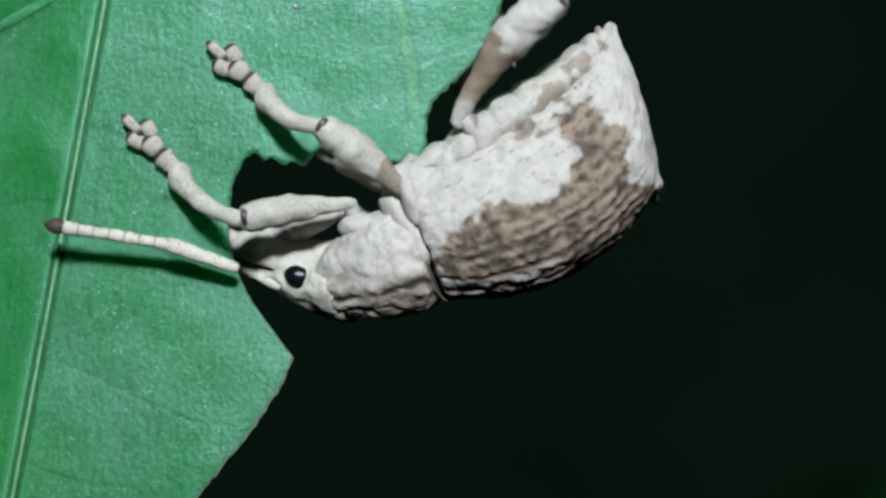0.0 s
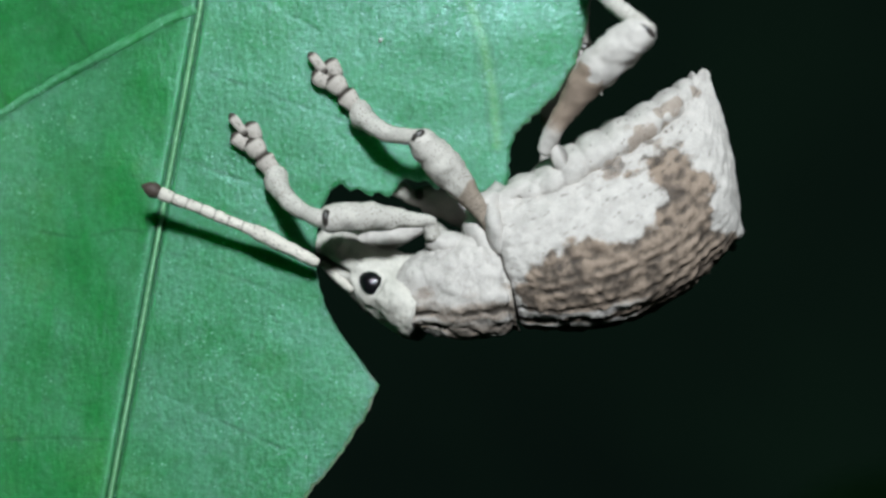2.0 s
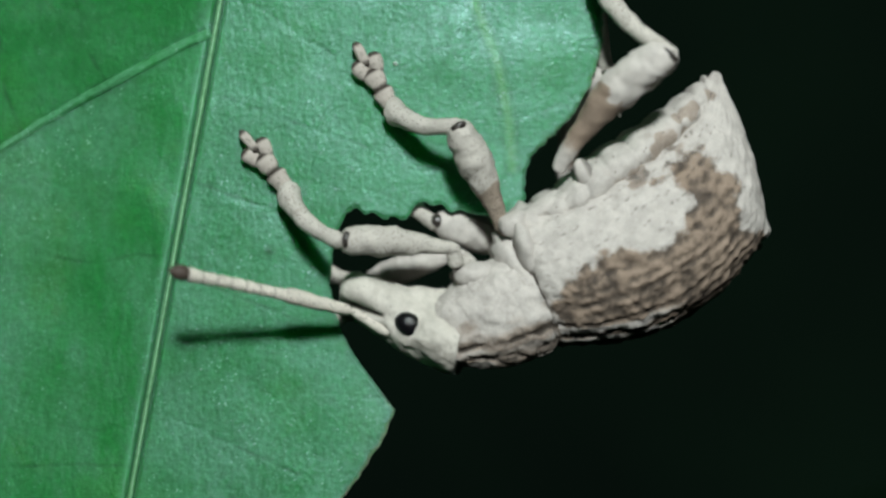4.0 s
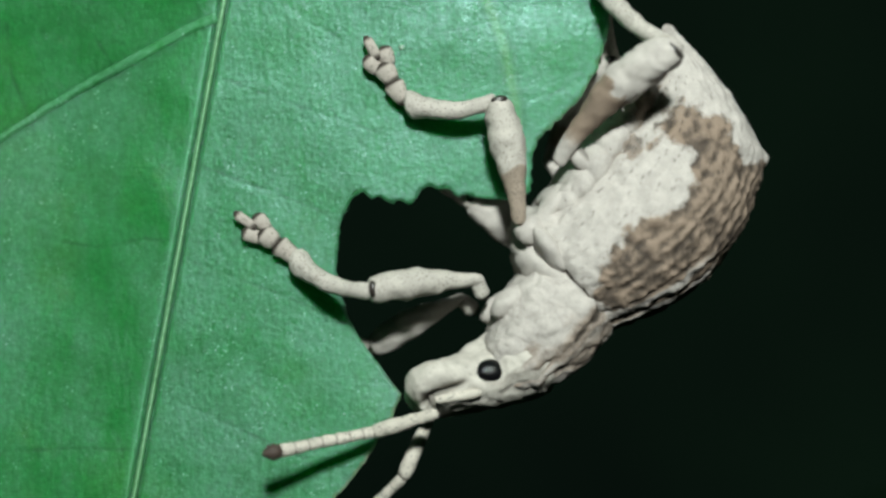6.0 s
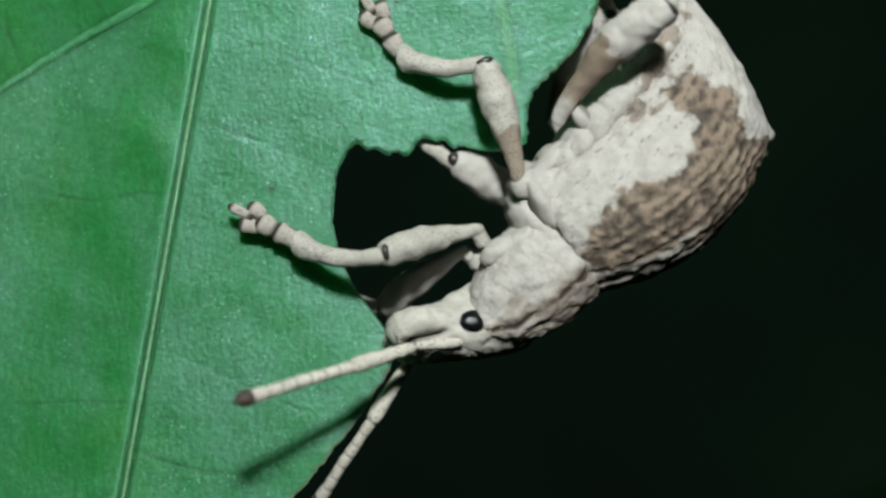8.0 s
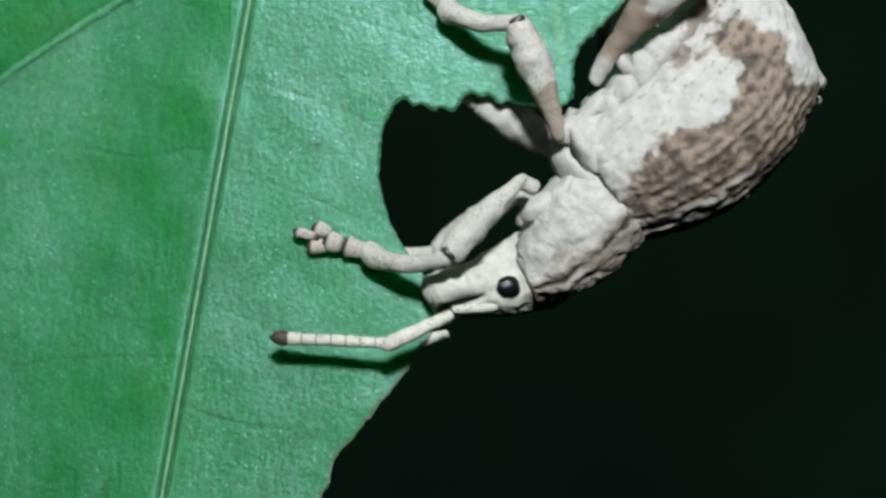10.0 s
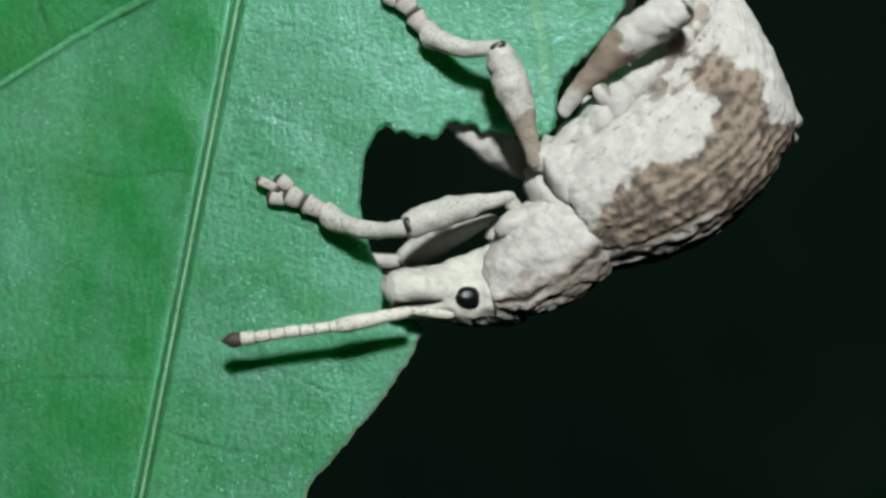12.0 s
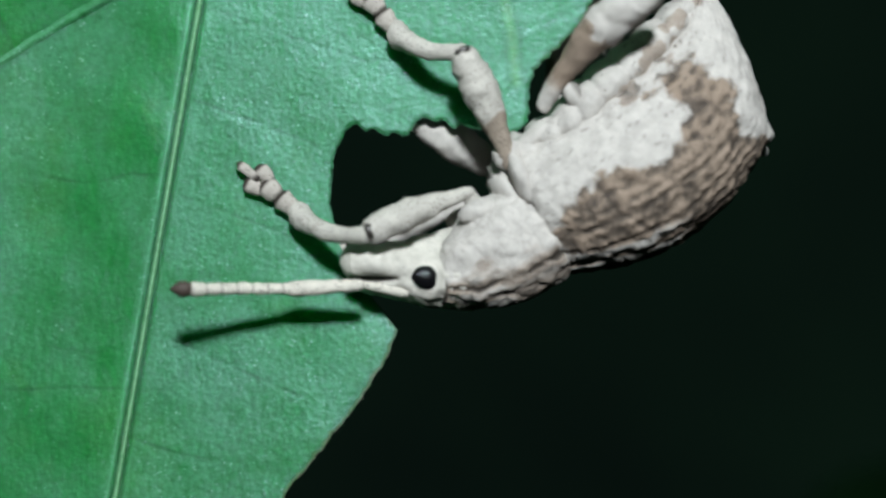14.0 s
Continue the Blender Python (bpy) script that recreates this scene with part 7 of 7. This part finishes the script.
    walk(near_antenna[0], on_body([
        (0, reach((-3.06, -0.90, -1.43), (-5.03, -1.26, -0.72))),
        (0.5, reach((-2.96, -0.90, -1.22), (-4.84, -1.31, -0.31))),
        (1, reach((-3.24, -0.90, -0.87), (-5.10, -1.28, -0.05))),
        (1.5, reach((-3.29, -0.90, -0.38), (-5.08, -1.28, 0.55))),
        (2, reach((-3.31, -0.90, -0.32), (-5.15, -1.25, 0.62))),
        (2.5, reach((-3.42, -0.90, 0.19), (-5.15, -1.29, 1.19))),
        (3, reach((-3.34, -0.90, 0.24), (-5.11, -1.28, 1.14))),
        (3.2, reach((-3.34, -0.90, 0.24), (-5.11, -1.28, 1.14))),
        (3.5, reach((-3.25, -0.96, 0.02), (-5.04, -1.93, 0.86))),
        (3.8, reach((-3.01, -1.12, -0.53), (-4.80, -2.22, 0.12))),
        (4.1, reach((-2.65, -1.33, -1.31), (-4.37, -2.52, -0.92))),
        (4.4, reach((-2.20, -1.56, -2.13), (-3.74, -3.14, -2.08))),
        (4.7, reach((-1.75, -1.79, -2.89), (-3.03, -3.67, -3.14))),
        (5, reach((-1.38, -1.98, -3.43), (-2.44, -3.85, -3.90))),
        (5.3, reach((-1.23, -2.04, -3.64), (-2.19, -3.95, -4.19))),
        (5.4, reach((-0.60, -2.12, -4.02), (-2.26, -3.05, -5.12))),
        (5.5, reach((0.04, -2.22, -4.35), (-1.60, -1.69, -5.55))),
        (6, reach((-0.26, -2.13, -4.59), (-2.14, -1.19, -5.26))),
        (6.5, reach((-0.48, -2.14, -4.52), (-2.41, -1.14, -4.86))),
        (7, reach((-0.77, -2.42, -3.90), (-2.52, -3.72, -4.19))),
        (7.1, reach((-0.87, -2.39, -3.88), (-2.75, -3.51, -4.12))),
        (7.2, reach((-0.98, -2.36, -3.87), (-2.76, -3.74, -4.02))),
        (7.5, reach((-0.96, -2.32, -3.92), (-2.74, -3.69, -4.12))),
        (7.8, reach((-0.92, -2.21, -4.03), (-2.67, -3.57, -4.36))),
        (8.1, reach((-0.84, -2.06, -4.19), (-2.57, -3.40, -4.70))),
        (8.4, reach((-0.78, -1.90, -4.37), (-2.45, -3.20, -5.06))),
        (8.7, reach((-0.70, -1.74, -4.54), (-2.32, -3.02, -5.38))),
        (9, reach((-0.65, -1.64, -4.67), (-2.23, -2.88, -5.62))),
        (9.3, reach((-0.63, -1.59, -4.72), (-2.19, -2.83, -5.71))),
        (9.4, reach((-0.72, -1.59, -4.80), (-2.49, -2.29, -5.83))),
        (9.5, reach((-0.82, -1.59, -4.89), (-2.65, -1.74, -5.87))),
        (10, reach((-1.14, -1.59, -4.60), (-2.98, -1.75, -5.45))),
        (10.25, reach((-1.04, -1.63, -4.54), (-2.93, -1.77, -5.31))),
        (10.5, reach((-0.94, -1.67, -4.49), (-2.88, -1.79, -5.17))),
        (11, reach((-1.33, -1.75, -4.21), (-3.32, -1.80, -4.85))),
        (11.25, reach((-1.51, -1.79, -4.05), (-3.48, -1.82, -4.61))),
        (11.5, reach((-1.68, -1.82, -3.89), (-3.64, -1.84, -4.37))),
        (12, reach((-1.72, -1.86, -3.60), (-3.69, -1.87, -4.04))),
        (12.5, reach((-2.06, -1.83, -3.33), (-4.10, -1.75, -3.52))),
        (13, reach((-2.11, -1.97, -3.22), (-4.11, -1.83, -3.35))),
        (13.5, reach((-2.29, -1.84, -2.79), (-4.32, -1.76, -2.86))),
        (14, reach((-2.35, -1.98, -2.75), (-4.29, -1.79, -2.86))),
    ]))
    walk(near_antenna[1], on_body([
        (0, reach((-5.03, -1.26, -0.72), (-8.49, -1.70, -0.16))),
        (0.5, reach((-4.84, -1.31, -0.31), (-8.28, -1.70, 0.31))),
        (1, reach((-5.10, -1.28, -0.05), (-8.47, -1.70, 0.68))),
        (1.5, reach((-5.08, -1.28, 0.55), (-8.35, -1.70, 1.58))),
        (2, reach((-5.15, -1.25, 0.62), (-8.37, -1.70, 1.92))),
        (2.5, reach((-5.15, -1.29, 1.19), (-8.27, -1.70, 2.57))),
        (3, reach((-5.11, -1.28, 1.14), (-8.29, -1.70, 2.34))),
        (3.2, reach((-5.11, -1.28, 1.14), (-8.29, -1.70, 2.34))),
        (3.5, reach((-5.04, -1.93, 0.86), (-8.22, -2.86, 1.99))),
        (3.8, reach((-4.80, -2.22, 0.12), (-7.91, -3.53, 1.04))),
        (4.1, reach((-4.37, -2.52, -0.92), (-7.22, -4.46, -0.33))),
        (4.4, reach((-3.74, -3.14, -2.08), (-6.13, -5.69, -1.89))),
        (4.7, reach((-3.03, -3.67, -3.14), (-4.84, -6.66, -3.34))),
        (5, reach((-2.44, -3.85, -3.90), (-3.74, -7.06, -4.39))),
        (5.3, reach((-2.19, -3.95, -4.19), (-3.29, -7.21, -4.79))),
        (5.4, reach((-2.26, -3.05, -5.12), (-3.71, -6.12, -5.96))),
        (5.5, reach((-1.60, -1.69, -5.55), (-3.35, -4.53, -6.60))),
        (6, reach((-2.14, -1.19, -5.26), (-5.14, -2.95, -5.65))),
        (6.5, reach((-2.41, -1.14, -4.86), (-5.48, -2.82, -4.94))),
        (7, reach((-2.52, -3.72, -4.19), (-4.94, -1.44, -5.28))),
        (7.1, reach((-2.75, -3.51, -4.12), (-5.88, -4.69, -5.15))),
        (7.2, reach((-2.76, -3.74, -4.02), (-4.89, -6.50, -4.37))),
        (7.5, reach((-2.74, -3.69, -4.12), (-5.02, -6.31, -4.54))),
        (7.8, reach((-2.67, -3.57, -4.36), (-5.31, -5.79, -4.96))),
        (8.1, reach((-2.57, -3.40, -4.70), (-5.60, -4.95, -5.51))),
        (8.4, reach((-2.45, -3.20, -5.06), (-5.74, -3.84, -6.07))),
        (8.7, reach((-2.32, -3.02, -5.38), (-5.71, -3.24, -6.52))),
        (9, reach((-2.23, -2.88, -5.62), (-5.58, -2.56, -6.82))),
        (9.3, reach((-2.19, -2.83, -5.71), (-5.51, -2.29, -6.93))),
        (9.4, reach((-2.49, -2.29, -5.83), (-5.88, -2.00, -6.74))),
        (9.5, reach((-2.65, -1.74, -5.87), (-6.07, -1.70, -6.47))),
        (10, reach((-2.98, -1.75, -5.45), (-6.36, -1.50, -5.30))),
        (10.25, reach((-2.93, -1.77, -5.31), (-6.34, -1.50, -5.27))),
        (10.5, reach((-2.88, -1.79, -5.17), (-6.31, -1.50, -5.24))),
        (11, reach((-3.32, -1.80, -4.85), (-6.74, -2.15, -5.53))),
        (11.25, reach((-3.48, -1.82, -4.61), (-6.89, -2.07, -5.17))),
        (11.5, reach((-3.64, -1.84, -4.37), (-7.03, -2.00, -4.82))),
        (12, reach((-3.69, -1.87, -4.04), (-7.07, -1.95, -4.56))),
        (12.5, reach((-4.10, -1.75, -3.52), (-7.23, -3.10, -3.89))),
        (13, reach((-4.11, -1.83, -3.35), (-7.27, -3.05, -3.64))),
        (13.5, reach((-4.32, -1.76, -2.86), (-7.50, -3.00, -3.04))),
        (14, reach((-4.29, -1.79, -2.86), (-7.37, -3.05, -2.80))),
    ]))
    walk(far_antenna[0], on_body([
        (0, reach((-3.03, 2.12, -1.56), (-5.16, 2.04, -1.10))),
        (1, reach((-3.14, 1.96, -1.03), (-5.21, 1.93, -0.37))),
        (2, reach((-3.15, 1.58, -0.43), (-5.25, 1.69, 0.39))),
        (3, reach((-3.10, 1.36, -0.05), (-5.18, 1.55, 0.63))),
        (3.2, reach((-3.10, 1.36, -0.05), (-5.18, 1.55, 0.63))),
        (3.5, reach((-2.70, 1.72, -0.38), (-4.87, 1.55, 0.19))),
        (3.8, reach((-2.57, 1.47, -0.83), (-4.81, 1.46, -0.73))),
        (4.1, reach((-2.34, 1.11, -1.49), (-4.50, 1.31, -2.09))),
        (4.4, reach((-2.02, 0.70, -2.28), (-3.76, 1.27, -3.59))),
        (4.7, reach((-1.65, 0.32, -3.03), (-2.73, 1.12, -4.83))),
        (5, reach((-1.32, 0.04, -3.58), (-1.85, 0.83, -5.62))),
        (5.3, reach((-1.18, -0.07, -3.79), (-1.48, 0.66, -5.90))),
        (5.4, reach((-0.78, -0.11, -4.21), (-0.93, 0.08, -6.45))),
        (5.5, reach((-0.37, -0.15, -4.61), (-0.35, -0.25, -6.86))),
        (6, reach((-0.38, -0.09, -4.77), (-1.30, -0.19, -6.83))),
        (6.5, reach((-0.40, -0.16, -4.78), (-1.64, -0.26, -6.65))),
        (7, reach((-0.88, -0.58, -4.62), (-1.95, -0.44, -6.59))),
        (7.1, reach((-0.88, -0.58, -4.62), (-1.87, -0.82, -6.62))),
        (7.2, reach((-0.88, -0.58, -4.62), (-1.75, -1.20, -6.60))),
        (7.5, reach((-0.90, -0.51, -4.63), (-1.83, -1.12, -6.59))),
        (7.8, reach((-0.95, -0.35, -4.66), (-2.02, -0.89, -6.56))),
        (8.1, reach((-1.02, -0.13, -4.70), (-2.26, -0.58, -6.52))),
        (8.4, reach((-1.09, 0.09, -4.73), (-2.49, -0.25, -6.46))),
        (8.7, reach((-1.15, 0.29, -4.76), (-2.68, 0.05, -6.40))),
        (9, reach((-1.20, 0.42, -4.78), (-2.81, 0.26, -6.35))),
        (9.3, reach((-1.35, -0.03, -5.66), (-3.29, 0.31, -6.75))),
        (9.4, reach((-1.35, -0.03, -5.66), (-3.29, 0.31, -6.75))),
        (9.5, reach((-1.35, -0.03, -5.66), (-3.29, 0.31, -6.75))),
        (10, reach((-1.30, -0.03, -5.28), (-3.37, 0.57, -5.90))),
        (10.25, reach((-1.26, -0.07, -5.14), (-3.08, 0.63, -6.24))),
        (10.5, reach((-1.21, -0.10, -4.99), (-2.67, 0.65, -6.51))),
        (11, reach((-1.45, -0.17, -4.73), (-3.16, 0.73, -5.82))),
        (11.25, reach((-1.48, -0.21, -4.27), (-2.69, 1.61, -4.54))),
        (11.5, reach((-1.47, -0.25, -3.82), (-1.77, 1.83, -3.19))),
        (12, reach((-1.43, -0.28, -3.55), (-1.91, 1.78, -2.98))),
        (12.5, reach((-1.86, -0.24, -3.36), (-2.35, 1.81, -2.73))),
        (13, reach((-1.84, -0.39, -3.22), (-2.29, 1.71, -2.73))),
        (13.5, reach((-2.03, -0.24, -2.69), (-2.56, 1.82, -2.10))),
        (14, reach((-2.01, -0.38, -2.73), (-2.68, 1.65, -2.23))),
    ]))
    walk(far_antenna[1], on_body([
        (0, reach((-5.16, 2.04, -1.10), (-8.72, 2.00, -0.72))),
        (1, reach((-5.21, 1.93, -0.37), (-8.69, 2.05, 0.45))),
        (2, reach((-5.25, 1.69, 0.39), (-8.65, 1.95, 1.74))),
        (3, reach((-5.18, 1.55, 0.63), (-8.63, 2.05, 1.57))),
        (3.2, reach((-5.18, 1.55, 0.63), (-8.63, 2.05, 1.57))),
        (3.5, reach((-4.87, 1.55, 0.19), (-8.64, 1.65, 1.00))),
        (3.8, reach((-4.81, 1.46, -0.73), (-8.46, 1.56, -0.53))),
        (4.1, reach((-4.50, 1.31, -2.09), (-7.77, 2.43, -2.67))),
        (4.4, reach((-3.76, 1.27, -3.59), (-6.44, 3.09, -4.92))),
        (4.7, reach((-2.73, 1.12, -4.83), (-4.76, 3.21, -6.77))),
        (5, reach((-1.85, 0.83, -5.62), (-3.31, 3.01, -7.93))),
        (5.3, reach((-1.48, 0.66, -5.90), (-2.71, 2.86, -8.33))),
        (5.4, reach((-0.93, 0.08, -6.45), (-1.90, 1.71, -9.39))),
        (5.5, reach((-0.35, -0.25, -6.86), (-1.02, 0.25, -10.26))),
        (6, reach((-1.30, -0.19, -6.83), (-3.49, 1.14, -9.21))),
        (6.5, reach((-1.64, -0.26, -6.65), (-4.72, -0.16, -8.53))),
        (7, reach((-1.95, -0.44, -6.59), (-4.38, -0.34, -9.48))),
        (7.1, reach((-1.87, -0.82, -6.62), (-3.87, -0.72, -9.67))),
        (7.2, reach((-1.75, -1.20, -6.60), (-3.29, -1.10, -9.74))),
        (7.5, reach((-1.83, -1.12, -6.59), (-3.43, -0.76, -9.68))),
        (7.8, reach((-2.02, -0.89, -6.56), (-3.76, -0.19, -9.52))),
        (8.1, reach((-2.26, -0.58, -6.52), (-4.19, 0.46, -9.25))),
        (8.4, reach((-2.49, -0.25, -6.46), (-4.61, 1.10, -8.90))),
        (8.7, reach((-2.68, 0.05, -6.40), (-4.95, 1.65, -8.53))),
        (9, reach((-2.81, 0.26, -6.35), (-5.17, 2.02, -8.24))),
        (9.3, reach((-3.29, 0.31, -6.75), (-5.25, 3.05, -8.12))),
        (9.4, reach((-3.29, 0.31, -6.75), (-5.25, 3.05, -8.12))),
        (9.5, reach((-3.29, 0.31, -6.75), (-5.25, 3.05, -8.12))),
        (10, reach((-3.37, 0.57, -5.90), (-5.06, 3.70, -6.63))),
        (10.25, reach((-3.08, 0.63, -6.24), (-4.86, 3.72, -6.86))),
        (10.5, reach((-2.67, 0.65, -6.51), (-4.55, 3.70, -7.03))),
        (11, reach((-3.16, 0.73, -5.82), (-4.59, 3.95, -6.56))),
        (11.25, reach((-2.69, 1.61, -4.54), (-3.34, 5.07, -5.27))),
        (11.5, reach((-1.77, 1.83, -3.19), (-1.60, 5.35, -3.86))),
        (12, reach((-1.91, 1.78, -2.98), (-1.70, 5.30, -3.62))),
        (12.5, reach((-2.35, 1.81, -2.73), (-2.14, 5.35, -3.36))),
        (13, reach((-2.29, 1.71, -2.73), (-2.19, 5.25, -3.31))),
        (13.5, reach((-2.56, 1.82, -2.10), (-2.41, 5.35, -2.75))),
        (14, reach((-2.68, 1.65, -2.23), (-2.49, 5.20, -2.74))),
    ]))


motions()
